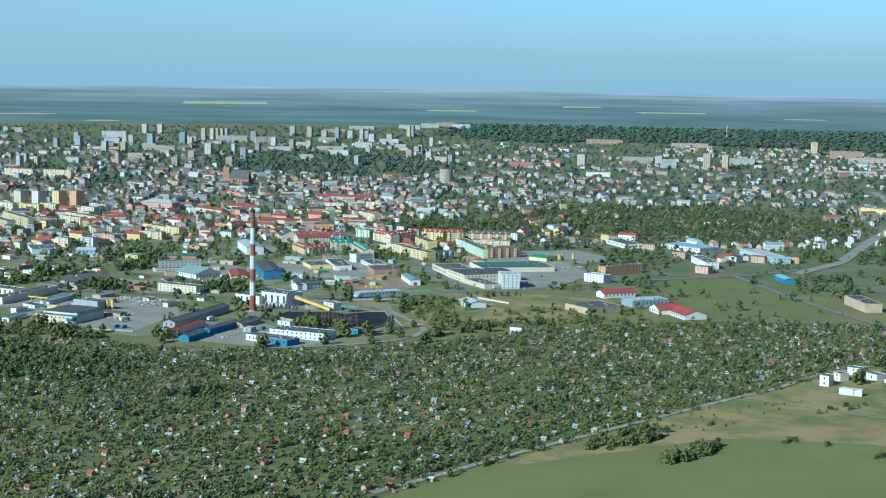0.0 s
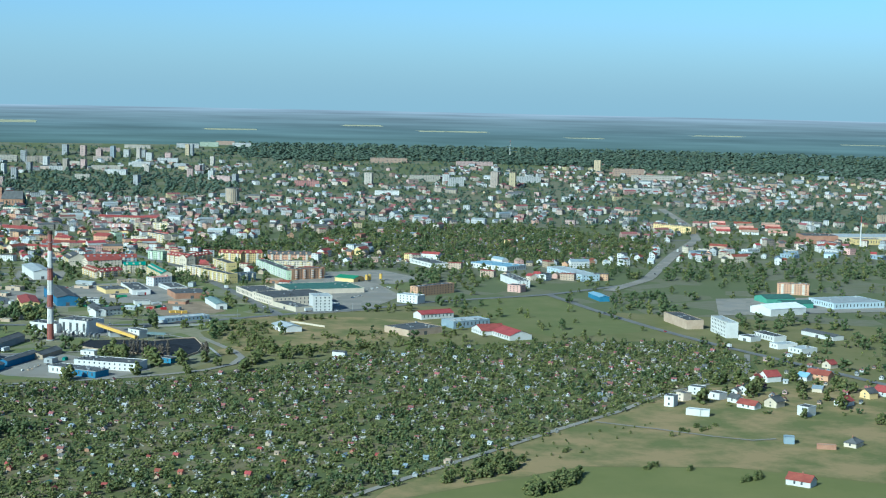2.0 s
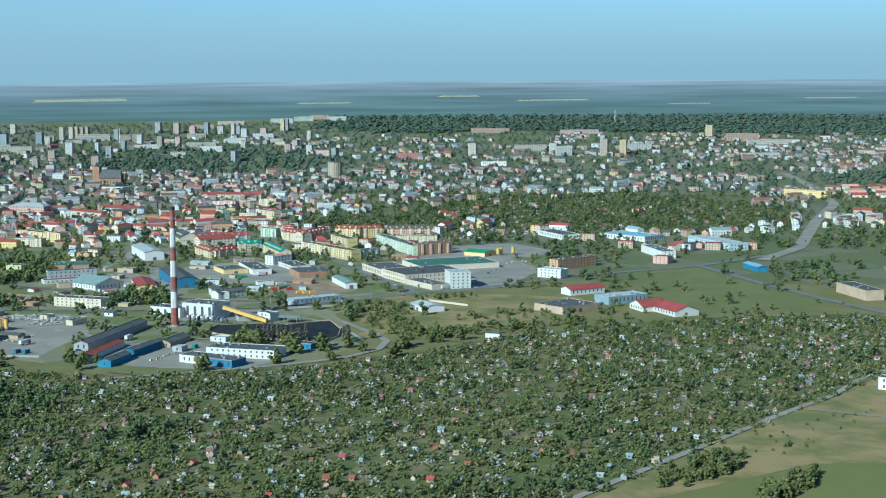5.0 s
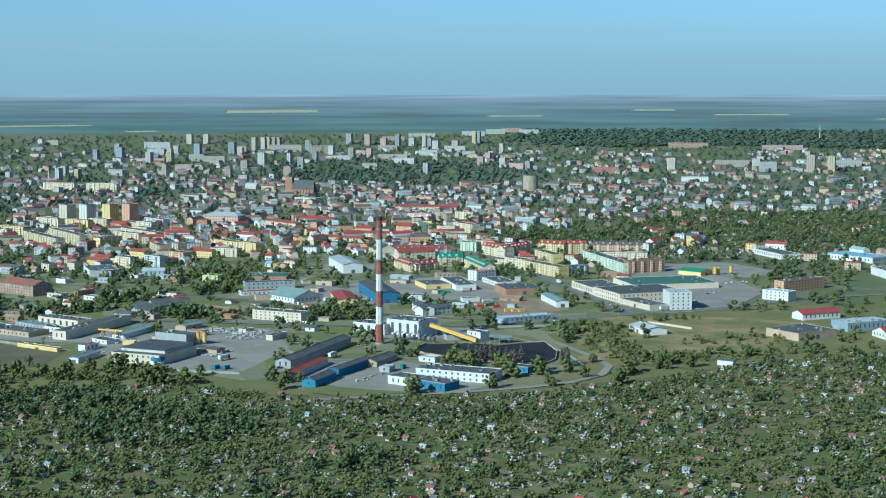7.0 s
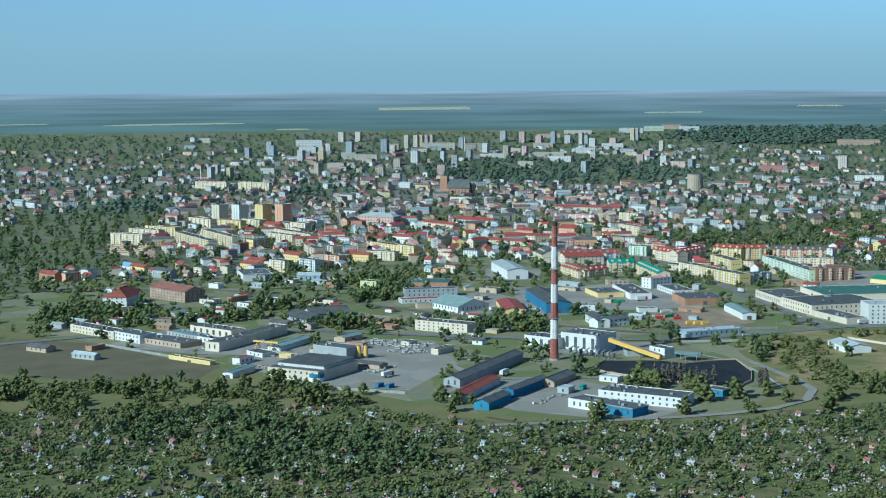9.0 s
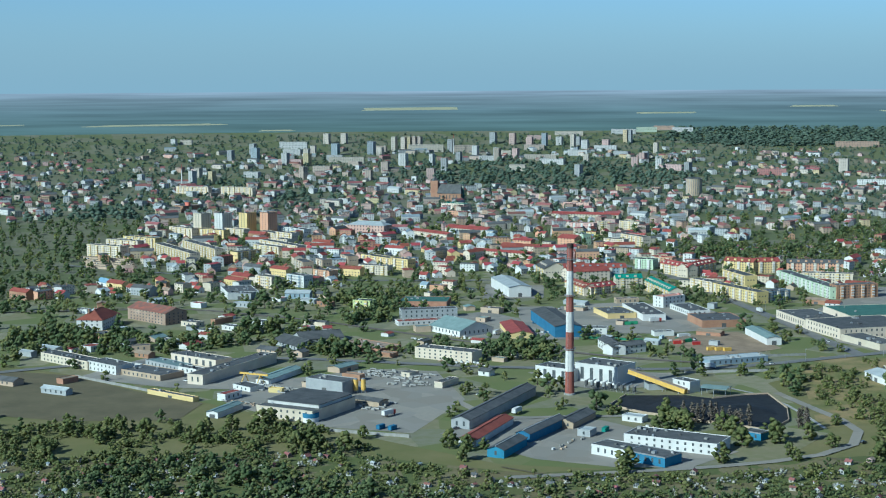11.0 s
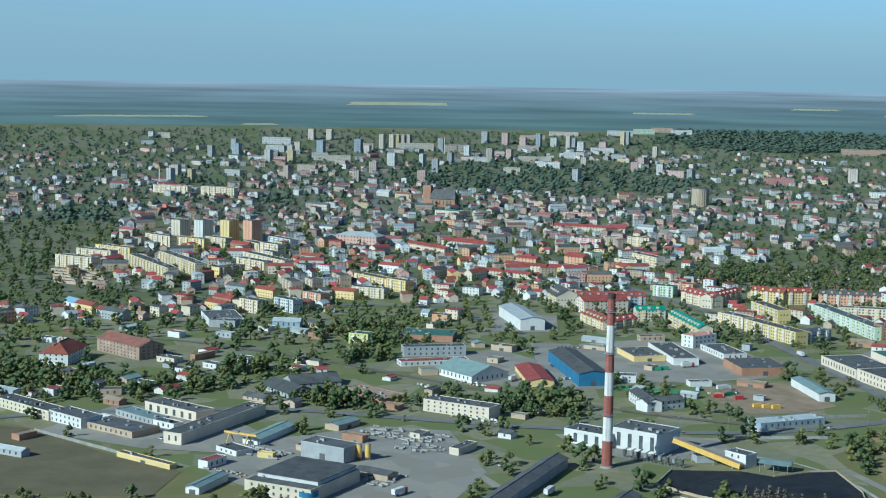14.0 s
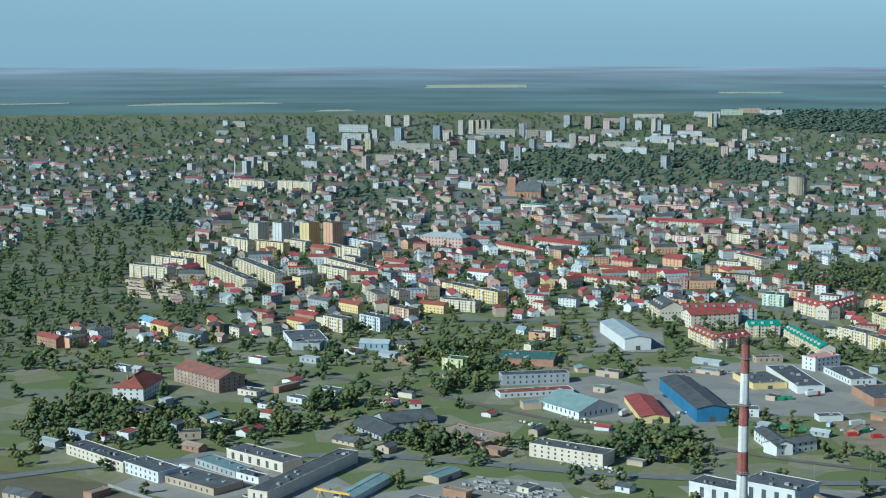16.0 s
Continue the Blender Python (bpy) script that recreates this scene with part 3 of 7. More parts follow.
building("container_office", "grey hut with a white roof beside scrap heaps", "building", -4.2, -119.1, -32.1, 8.1, 9.0, 4, "grey", "pale", "flat", 1, 0)
building("open_store", "white-roofed store beside the coal yard wall", "building", 30.1, -82.2, -34.7, 13.6, 8.0, 3.5, "white", "pale", "flat", 1, 0)
cw = building("concrete_works", "cream concrete works office with dark flat roof", "building", -171.6, -44.5, -30.6, 41.4, 49.7, 7, "cream", "dark", "flat", 2, 0)
part("corner_drum", pipe((17.2, -21.4, 0), (17.2, -21.4, 3.0), 5.0, n=24), W["white"], cw, "rounded white corner")
part("corner_glazing", pipe((17.2, -21.4, 3.0), (17.2, -21.4, 5.6), 5.1, n=24), W["blue"], cw, "blue glazed band of the rounded corner")
part("upper_hall", boxes((-19, -15, 7.1, 19, 23.5, 9.2)), W["white"], cw, "raised white middle part")
part("upper_roof", boxes((-19.5, -15.5, 9.2, 19.5, 24, 9.6)), R["dark"], cw)
building("batching_hall", "grey metal clad batching hall behind the works office", "building", -158.0, 20.0, -36.1, 30.9, 16.0, 9, "grey", "dark", "flat", 0, 0)
building("site_hut", "bright yellow hut on a site", "hut", -194.8, 19.4, -23.7, 9.8, 4.0, 3, "yellow", "yellow", "flat", 0, 0)
building("stock_shed", "white stock shed with pale green roof", "building", -222.8, -43.9, -24.7, 8.2, 31.0, 4, "white", "green", "gable", 0, 0)
building("production_hall", "long production hall with cream end wall and dark roof", "building", -230.0, 91.9, -27.9, 12.7, 95.9, 7, "cream", "dark", "flat", 1, 0)
building("window_hall", "cream hall with a row of tall dark windows", "building", -257.5, 130.8, -41.6, 48.9, 16.0, 6, "cream", "dark", "flat", 1, 0)
building("low_workshop", "low tan workshop with dark flat roof", "building", -287.3, 85.1, -40.4, 42.9, 22.0, 4, "tan", "dark", "flat", 1, 0)
building("green_roof_workshop", "low workshop with grey green roof", "building", -279.4, 116.1, -46.9, 39.8, 13.0, 4, "grey", "green", "flat", 1, 0)
building("white_annex", "small white annex beside the workshop", "building", -260.4, 94.0, -40.8, 18.8, 8.0, 4, "white", "dark", "flat", 1, 0)
building("works_office", "long cream two-storey works building", "building", -353.4, 135.9, -45.0, 60.5, 14.0, 6, "cream", "dark", "flat", 2, 0)
building("works_office", "white two-storey end of the works building", "building", -319.2, 104.9, -45.1, 34.4, 16.0, 6.5, "white", "dark", "flat", 2, 0)
building("garage_row", "row of yellow garages at the edge of waste land", "building", -262.2, 7.4, -41.2, 45.0, 5.0, 2.8, "yellow", "dark", "flat", 0, 0)
building("gate_store", "low white store with rusty doors", "building", -214.3, 31.6, -48.0, 19.3, 12.0, 3, "white", "dark", "flat", 1, 0)
building("yard_shed", "long shed with pale green roof", "building", -196.0, 70.2, -25.4, 11.3, 46.5, 4, "white", "green", "gable", 0, 0)
building("derelict_block", "derelict four-storey brown block with broken red roof", "building", -320.0, 341.8, -47.0, 56.5, 22.3, 10.5, "ruin", "ruinroof", "gable", 4, 0)
building("red_roof_villa", "white three-storey house with a bright red hip roof", "house", -365.4, 312.8, -11.9, 22.8, 40.0, 9, "white", "red", "hip", 3, 0)
building("orange_house", "small orange house with flat dark roof", "house", -349.1, 247.0, -48.3, 17.1, 14.0, 5, "orange", "dark", "flat", 1, 0)
building("white_hall", "large white metal hall with pale ribbed roof", "building", 2.7, 504.1, 8.4, 21.8, 80.4, 10, "white", "pale", "gable", 0, 0)
building("blue_hall", "large bright blue hall with grey gable roof", "building", 21.1, 274.6, 6.4, 21.8, 95.0, 9.5, "blue", "dark", "gable", 0, 0)
building("long_workshop", "grey two-storey workshop with a row of windows", "building", -83.1, 347.0, 9.0, 50.0, 12.0, 7.5, "grey", "dark", "flat", 2, 0)
building("red_roof_annex", "low annex with a long dark red roof", "building", -85.2, 308.8, 13.2, 53.9, 13.0, 3.5, "white", "red", "flat", 1, 0)
building("market_hall", "white hall with wide grey green roof", "building", -58.7, 260.9, -55.3, 41.5, 34.0, 5.5, "white", "green", "gable", 1, 0)
building("red_gable_hall", "hall with red gable roof and yellow end wall", "building", -13.4, 254.9, 3.1, 19.1, 60.8, 4.5, "yellow", "red", "gable", 0, 0)
building("red_hut", "small white hut with bright red roof", "hut", -47.4, 207.8, -30.8, 10.3, 7.0, 3, "white", "red", "gable", 0, 0)
building("yard_office", "cream three-storey office beside stacks of building goods", "building", -74.5, 136.9, -33.8, 49.7, 15.0, 8, "cream", "dark", "flat", 3, 0)
building("flat_warehouse", "low brick warehouse with dusty flat roof", "building", -133.5, 185.3, -44.0, 44.5, 24.0, 3.8, "brick", "tanroof", "flat", 0, 0)
building("dark_shed", "low dark-roofed shed among trees", "building", -191.1, 203.6, -57.3, 39.5, 22.0, 3.5, "grey", "dark", "gable", 1, 0)
building("dark_shed", "low dark-roofed shed among trees", "building", -175.1, 229.7, 18.9, 35.8, 24.0, 3.5, "grey", "dark", "gable", 1, 0)
building("dormer_office", "white office with dark mansard roof and dormers", "building", 52.1, 163.8, -82.2, 38.1, 11.0, 7, "white", "dark", "gable", 2, 0)
building("dormer_office", "white office with dark mansard roof and dormers", "building", 60.8, 154.9, 28.5, 31.9, 12.0, 6.5, "white", "dark", "gable", 2, 0)
building("plant_office", "white two-storey plant office with dark roof", "building", 49.1, 247.7, -10.3, 23.3, 11.0, 5, "white", "dark", "flat", 2, 0)
building("flat_hall", "flat hall with yellow side wall and dark roof", "building", 81.4, 342.8, 10.9, 26.1, 38.8, 4.5, "yellow", "dark", "flat", 0, 0)
building("flat_hall", "flat hall with white side wall and dark roof", "building", 107.3, 344.2, 5.7, 20.3, 70.7, 5.5, "white", "dark", "flat", 0, 0)
building("white_office", "white office block with salmon upper storey", "building", 139.2, 394.6, 31.7, 26.5, 14.0, 10, "white", "pink", "flat", 3, 0)
building("low_store", "low white store with dark roof", "building", 151.1, 357.5, 11.0, 19.8, 46.1, 4.5, "white", "dark", "flat", 1, 0)
building("brick_hall", "dark brick hall with flat roof", "building", 160.3, 289.6, 6.3, 37.8, 41.0, 6, "brick", "dark", "flat", 0, 0)
building("pale_hall", "pale hall with light green metal roof", "building", 180.1, 207.2, 4.4, 11.8, 55.5, 6, "white", "green", "gable", 0, 0)
building("long_grey_shed", "long blue-grey shed with pale flat roof", "building", 134.4, 109.8, 19.8, 49.4, 15.0, 4, "bluegrey", "pale", "flat", 1, 0)
building("factory", "cream two-storey factory with dark flat roof", "building", 268.2, 235.8, -77.1, 57.1, 70.0, 8.5, "cream", "dark", "flat", 2, 0)
building("factory_wing", "cream factory wing with dark flat roof", "building", 240.1, 290.0, -80.8, 58.5, 34.0, 7, "cream", "dark", "flat", 1, 0)
building("factory_store", "long cream store joined to the factory", "building", 257.5, 176.3, -72.4, 51.5, 20.0, 5, "cream", "dark", "flat", 0, 0)
building("sales_hall", "cream hall with dark green flat roof", "building", 316.6, 322.1, -83.8, 60.8, 90.0, 5.5, "cream", "greendark", "flat", 0, 0)
building("office_block", "white five-storey block of offices", "building", 285.2, 163.7, -1.7, 20.4, 26.5, 16, "white", "pale", "flat", 5, 0)
building("yellow_hall", "bright yellow hall with green roof", "building", 372.9, 409.8, 42.9, 23.3, 28.0, 5, "yellow", "greenbright", "gable", 0, 0)
building("white_block", "white three-storey office beside a grove", "building", 396.5, 207.5, -50.5, 28.0, 14.0, 9, "white", "pale", "flat", 3, 0)
building("brick_flats", "orange-brown four-storey block of flats", "building", 440.4, 274.2, 29.6, 60.6, 12.0, 11, "orange", "dark", "flat", 4, 0)
building("white_store", "white store with pale gable roof on waste land", "building", 223.8, 30.3, -78.5, 30.7, 19.4, 5, "white", "pale", "gable", 0, 0)
building("tan_warehouse", "tan brick warehouse with flat roof", "building", 342.3, -3.7, 25.6, 43.2, 36.2, 6, "tan", "dark", "flat", 0, 0)
building("red_roof_store", "white store with wide bright red roof", "building", 414.5, -19.5, -83.3, 25.9, 26.0, 4.5, "white", "red", "gable", 1, 0)
building("red_roof_store", "white store with wide bright red roof", "building", 428.1, -47.9, -80.4, 36.3, 24.1, 4.8, "white", "red", "gable", 1, 0)
building("grey_hall", "grey green hall with pale roof lights", "building", 405.5, 29.2, 16.8, 43.7, 22.0, 7, "bluegrey", "pale", "flat", 1, 0)
building("red_strip_hall", "white hall with low red roof", "building", 389.5, 90.4, 16.1, 39.3, 16.0, 5.5, "white", "red", "gable", 1, 0)
building("panel_block", "white panel block with rows of windows", "building", 644.9, -63.2, -97.3, 47.3, 12.0, 15, "white", "pale", "flat", 4, 0)
building("tan_hall", "tall tan hall without windows", "building", 631.8, 3.3, 88.5, 59.9, 18.0, 9, "tan", "dark", "flat", 0, 0)
building("white_row", "low white building beside the road", "building", 652.6, -102.1, -68.8, 15.9, 14.0, 4.5, "white", "dark", "flat", 0, 0)
building("white_row", "low white building beside the road", "building", 676.8, -97.0, -83.5, 36.2, 14.0, 5, "white", "dark", "flat", 1, 0)
building("white_row", "low white building beside the road", "building", 664.0, -148.3, -83.1, 13.4, 22.0, 4.5, "white", "pale", "flat", 1, 0)
building("white_row", "low white building beside the road", "building", 669.2, -175.2, -73.9, 17.2, 20.0, 4.5, "white", "pale", "flat", 1, 0)
building("orange_flats", "orange and yellow five-storey block of flats", "building", 876.2, 217.8, -33.2, 37.4, 12.0, 13, "orange", "dark", "flat", 5, 1)
building("white_roof_hall", "hall with bright white roof", "building", 775.1, 68.0, 12.4, 49.4, 34.0, 8, "white", "white", "gable", 0, 0)
building("green_hall", "hall with dark green roof", "building", 818.7, 156.9, -0.0, 36.4, 30.0, 6, "green", "greendark", "gable", 0, 0)
building("green_hall", "hall with dark green roof", "building", 819.8, 111.5, -8.0, 34.7, 22.0, 6, "green", "greendark", "gable", 0, 0)
building("light_blue_hall", "pale blue hall with flat roof", "building", 886.2, 113.4, 4.0, 67.5, 50.0, 7, "bluelight", "pale", "flat", 1, 0)
building("long_white_barn", "long low white barn with dark roof", "building", 735.6, -95.1, -78.1, 45.8, 14.0, 4.5, "white", "dark", "gable", 0, 0)
building("white_hall", "long white hall with blue roof edge", "building", 601.4, 527.1, -58.2, 70.8, 40.0, 6, "white", "bluelight", "flat", 1, 0)
building("glass_hall", "pale blue glazed hall with flat roof", "building", 670.1, 419.8, -83.5, 98.9, 25.0, 8, "bluelight", "pale", "flat", 2, 0)
building("white_block", "white office with flat roof", "building", 569.7, 356.2, 88.5, 71.3, 16.0, 8, "white", "dark", "flat", 3, 0)
building("brick_flats", "small pinkish block of brick flats", "building", 547.3, 284.9, -46.1, 17.2, 14.0, 8, "pink", "dark", "flat", 3, 0)
building("blue_roof_hall", "blue hall with a dull blue roof among trees", "building", 620.0, 205.0, 87.2, 40.0, 12.0, 5.5, "blue", "bluelight", "gable", 0, 0)
building("white_store", "low white store with brick end", "building", 519.9, 573.2, -80.7, 67.6, 25.0, 6, "white", "dark", "flat", 1, 0)
building("yellow_flats", "yellow and orange flats beside the main road", "building", 1095.6, 1034.2, -62.1, 82.3, 14.0, 12, "yellow", "dark", "flat", 4, 0)
building("cube_house", "white cube-shaped family house", "house", 440.9, -384.4, -43.3, 7.5, 10.0, 8, "white", "dark", "flat", 2, 0)
building("cube_house", "cream house with flat roof", "house", 460.2, -365.8, -67.9, 7.5, 9.0, 6, "cream", "dark", "flat", 2, 0)
building("cube_house", "white house with flat roof", "house", 481.7, -344.2, -48.1, 10.9, 10.0, 6, "white", "dark", "flat", 2, 0)
building("cube_house", "white house with flat roof", "house", 489.2, -365.3, -63.5, 10.7, 10.0, 5, "white", "dark", "flat", 1, 0)
building("white_garage", "long white garage wall beside the meadow", "garage", 443.6, -419.5, -42.2, 11.0, 6.0, 4.5, "white", "pale", "flat", 0, 0)
building("white_garage", "long white garage wall beside the meadow", "garage", 450.2, -424.4, -29.1, 6.1, 6.0, 4.5, "white", "pale", "flat", 0, 0)
building("dark_roof_house", "white house with a steep dark roof", "house", 519.1, -352.6, -51.9, 6.7, 10.0, 6, "white", "dark", "gable", 2, 0)
building("dark_roof_house", "white house with a dark roof", "house", 510.8, -353.6, -51.7, 6.7, 9.0, 4, "white", "dark", "gable", 1, 0)
building("red_roof_house", "white house with long red roof", "house", 496.7, -402.7, -60.7, 15.7, 9.0, 3.5, "white", "red", "gable", 1, 0)
building("cream_house", "cream house with steep grey gable", "house", 518.6, -401.8, -60.1, 10.7, 12.0, 5, "cream", "dark", "gable", 2, 0)
building("white_house", "small white house with dark roof", "house", 496.7, -380.6, -69.9, 9.7, 8.0, 4, "white", "dark", "gable", 1, 0)
building("red_roof_house", "white house with orange red roof", "house", 567.4, -302.6, -81.8, 13.0, 14.0, 5, "white", "red", "gable", 2, 0)
building("red_roof_house", "white house with orange red roof", "house", 553.7, -304.6, -48.7, 7.8, 10.0, 4, "white", "red", "gable", 1, 0)
building("cube_house", "white cube house with balcony", "house", 526.4, -436.2, -63.6, 9.6, 10.0, 7, "white", "dark", "flat", 2, 0)
building("orange_row", "orange terraced house with red roof", "house", 613.6, -303.5, -58.0, 20.2, 10.0, 5, "orange", "red", "gable", 2, 0)
building("white_house", "small white house with pale roof", "house", 598.3, -305.1, -60.9, 9.6, 9.0, 4, "white", "bluelight", "gable", 1, 0)
building("yellow_house", "yellow house with dark gable roof", "house", 610.4, -384.6, -72.1, 9.9, 10.0, 5, "yellow", "dark", "gable", 2, 0)
building("red_roof_house", "white house with bright red roof", "house", 629.0, -377.0, -66.7, 13.4, 12.0, 4, "white", "red", "gable", 1, 0)
building("red_roof_house", "white house with bright red roof", "house", 575.2, -406.8, -63.8, 10.3, 12.0, 4, "white", "red", "gable", 1, 0)
building("grey_shed", "grey-blue metal shed at the meadow edge", "shed", 466.9, -518.4, -24.5, 7.0, 7.0, 4.5, "bluegrey", "bluegrey", "flat", 0, 0)
building("cream_bungalow", "cream bungalow with broad grey roof", "house", 506.1, -535.8, -55.2, 9.0, 12.0, 3.5, "cream", "dark", "hip", 1, 0)
building("brick_shed", "low brick shed at the meadow edge", "shed", 483.1, -539.8, -25.6, 12.6, 4.0, 3, "brick", "tanroof", "flat", 0, 0)
building("allotment_house", "small cream house with grey roof", "house", 582.7, -354.4, -44.4, 8.1, 6.0, 3.5, "cream", "bluegrey", "gable", 0, 0)
building("red_roof_house", "cream house with red roof", "house", 651.7, -253.9, -68.2, 9.7, 10.0, 4, "cream", "red", "gable", 1, 0)
building("red_roof_house", "white house with dark red roof", "house", 417.2, -624.1, -51.5, 15.7, 10.0, 4, "white", "red", "gable", 1, 0)
building("red_roof_flats", "blue-grey and cream flats with dark red gable roof", "building", 98.2, 598.2, 0.1, 65.3, 14.0, 12.5, "bluegrey", "red", "gable", 4, 1)
building("red_roof_flats", "cream flats with dark red gable roof", "building", 86.1, 574.9, -75.0, 20.7, 45.0, 12, "cream", "red", "gable", 4, 0)
building("cream_flats", "cream flats with bright red roof", "building", 70.5, 495.9, -76.2, 52.2, 13.0, 8, "cream", "red", "gable", 3, 1)
building("cream_flats", "cream flats with bright red roof", "building", 87.1, 483.9, 37.7, 34.7, 13.0, 8, "cream", "red", "gable", 3, 1)
building("green_roof_flats", "cream and yellow flats with a teal green roof", "building", 122.1, 525.6, 3.6, 26.9, 13.0, 10.5, "cream", "greenroof", "gable", 4, 1)
building("green_roof_flats", "cream and yellow flats with a teal green roof", "building", 146.5, 464.4, -83.7, 83.9, 13.0, 10.5, "cream", "greenroof", "gable", 4, 1)
building("cream_flats", "cream flats with dark red roof", "building", 191.7, 622.1, -64.9, 48.1, 14.0, 11, "cream", "red", "gable", 4, 1)
building("cream_flats", "cream flats with dark red roof", "building", 211.8, 625.3, 49.7, 62.5, 13.0, 11, "cream", "red", "gable", 4, 1)
building("cream_flats", "cream flats with grey flat roof", "building", 195.0, 497.2, -62.9, 33.7, 13.0, 10.5, "cream", "dark", "flat", 4, 1)
building("yellow_flats", "pale yellow flats with grey roof and balconies", "building", 214.7, 436.8, -69.1, 73.5, 13.0, 11, "yellow", "dark", "flat", 4, 1)
building("grey_flats", "grey-blue flats with balconies", "building", 238.4, 418.9, 29.8, 40.6, 13.0, 10, "bluegrey", "dark", "flat", 4, 1)
building("yellow_flats", "pale yellow flats with grey roof and balconies", "building", 238.1, 540.9, -78.9, 55.5, 13.0, 12, "yellow", "dark", "flat", 4, 1)
building("mint_flats", "pale green and white flats with balconies", "building", 296.6, 495.7, -83.4, 136.5, 13.0, 11, "mint", "dark", "flat", 4, 1)
building("brown_flats", "brown and orange flats with balconies", "building", 323.9, 438.2, 13.6, 43.9, 13.0, 13, "brick", "dark", "flat", 5, 1)
building("tall_yellow_flats", "yellow and blue-grey flats with dark red roof", "building", 261.7, 635.8, -34.9, 33.5, 13.0, 13, "yellow", "red", "gable", 5, 1)
building("tall_yellow_flats", "yellow and blue-grey flats with dark red roof", "building", 287.2, 632.6, 4.6, 27.8, 13.0, 13, "yellow", "red", "gable", 5, 1)
building("orange_flats", "orange and cream flats with balconies", "building", 338.0, 622.4, -12.6, 58.5, 13.0, 12, "orange", "dark", "gable", 4, 1)
building("cream_flats", "cream flats with grey flat roof", "building", 328.0, 540.4, -17.4, 50.4, 13.0, 11, "cream", "dark", "flat", 4, 1)
building("tan_flats", "cream flats with three steep gables", "building", 55.0, 616.8, -82.4, 37.9, 25.0, 11, "cream", "dark", "gable", 4, 1)
building("mint_flats", "pale green flats with flat roof", "building", 166.9, 679.5, -29.2, 21.1, 16.0, 11, "mint", "dark", "flat", 4, 1)
building("orange_flats", "salmon flats with flat roof", "building", 190.7, 694.8, -30.3, 20.8, 14.0, 11, "orange", "red", "flat", 4, 1)
building("block_of_flats", "cream slab block of flats with flat grey roof", "building", -452.3, 853.2, -32.7, 52.9, 12.0, 13.5, "cream", "dark", "flat", 5, 1)
building("block_of_flats", "cream slab block of flats with flat grey roof", "building", -440.5, 914.5, -35.1, 53.2, 12.0, 13.5, "cream", "dark", "flat", 5, 1)
building("block_of_flats", "pale yellow slab block of flats with flat grey roof", "building", -424.2, 948.9, -38.5, 57.6, 12.0, 13.5, "yellow", "dark", "flat", 5, 1)
building("block_of_flats", "cream slab block of flats with flat grey roof", "building", -364.5, 814.8, -64.2, 132.3, 12.0, 13.5, "cream", "dark", "flat", 5, 1)
building("block_of_flats", "cream slab block of flats with flat grey roof", "building", -337.5, 851.1, -64.8, 121.1, 12.0, 13.5, "cream", "dark", "flat", 5, 1)
building("block_of_flats", "cream slab block of flats with flat grey roof", "building", -388.6, 1078.9, -46.4, 50.6, 12.0, 13, "cream", "dark", "flat", 5, 1)
building("block_of_flats", "pale yellow slab block of flats with flat grey roof", "building", -350.7, 1059.7, -34.9, 54.3, 12.0, 12, "yellow", "dark", "flat", 5, 1)
building("block_of_flats", "cream slab block of flats with flat grey roof", "building", -316.2, 1066.9, -44.4, 38.8, 12.0, 12, "cream", "dark", "flat", 5, 1)
building("block_of_flats", "pale yellow slab block of flats with flat grey roof", "building", -282.3, 798.7, 49.0, 37.5, 12.0, 11, "yellow", "dark", "flat", 4, 1)
building("block_of_flats", "cream slab block of flats with flat grey roof", "building", -257.6, 847.2, -50.3, 51.5, 12.0, 12, "cream", "dark", "flat", 4, 1)
building("block_of_flats", "cream slab block of flats with flat grey roof", "building", -244.8, 879.3, -58.1, 97.2, 12.0, 12, "cream", "dark", "flat", 4, 1)
building("block_of_flats", "cream slab block of flats with flat grey roof", "building", -245.6, 944.0, -51.5, 25.6, 12.0, 10, "cream", "dark", "flat", 4, 1)
building("block_of_flats", "cream slab block of flats with flat grey roof", "building", -238.9, 554.1, -44.9, 24.9, 12.0, 12, "cream", "dark", "flat", 4, 1)
building("block_of_flats", "white slab block of flats with flat grey roof", "building", -207.2, 560.9, -47.6, 27.5, 12.0, 12, "white", "dark", "flat", 4, 1)
building("block_of_flats", "orange slab block of flats with flat grey roof", "building", -182.8, 607.8, -47.0, 25.8, 12.0, 11, "orange", "dark", "flat", 4, 1)
building("block_of_flats", "tan slab block of flats with flat grey roof", "building", -208.7, 684.5, -70.8, 31.9, 12.0, 12, "tan", "dark", "flat", 4, 1)
building("block_of_flats", "tan slab block of flats with flat grey roof", "building", -187.6, 696.3, -62.4, 17.2, 12.0, 12, "tan", "dark", "flat", 4, 1)
building("block_of_flats", "tan slab block of flats with flat grey roof", "building", -160.4, 732.2, -70.5, 27.1, 12.0, 12, "tan", "dark", "flat", 4, 1)
building("block_of_flats", "cream slab block of flats with flat grey roof", "building", -130.8, 653.7, -28.1, 35.7, 12.0, 10, "cream", "dark", "flat", 4, 1)
building("block_of_flats", "pale yellow slab block of flats with flat grey roof", "building", -126.1, 729.8, -55.0, 57.7, 12.0, 11, "yellow", "dark", "flat", 4, 1)
building("block_of_flats", "pale yellow slab block of flats with flat grey roof", "building", -100.4, 696.1, -48.9, 28.0, 12.0, 12, "yellow", "dark", "flat", 4, 1)
building("block_of_flats", "cream slab block of flats with flat grey roof", "building", -268.8, 1034.9, -59.2, 41.2, 12.0, 10, "cream", "dark", "flat", 4, 1)
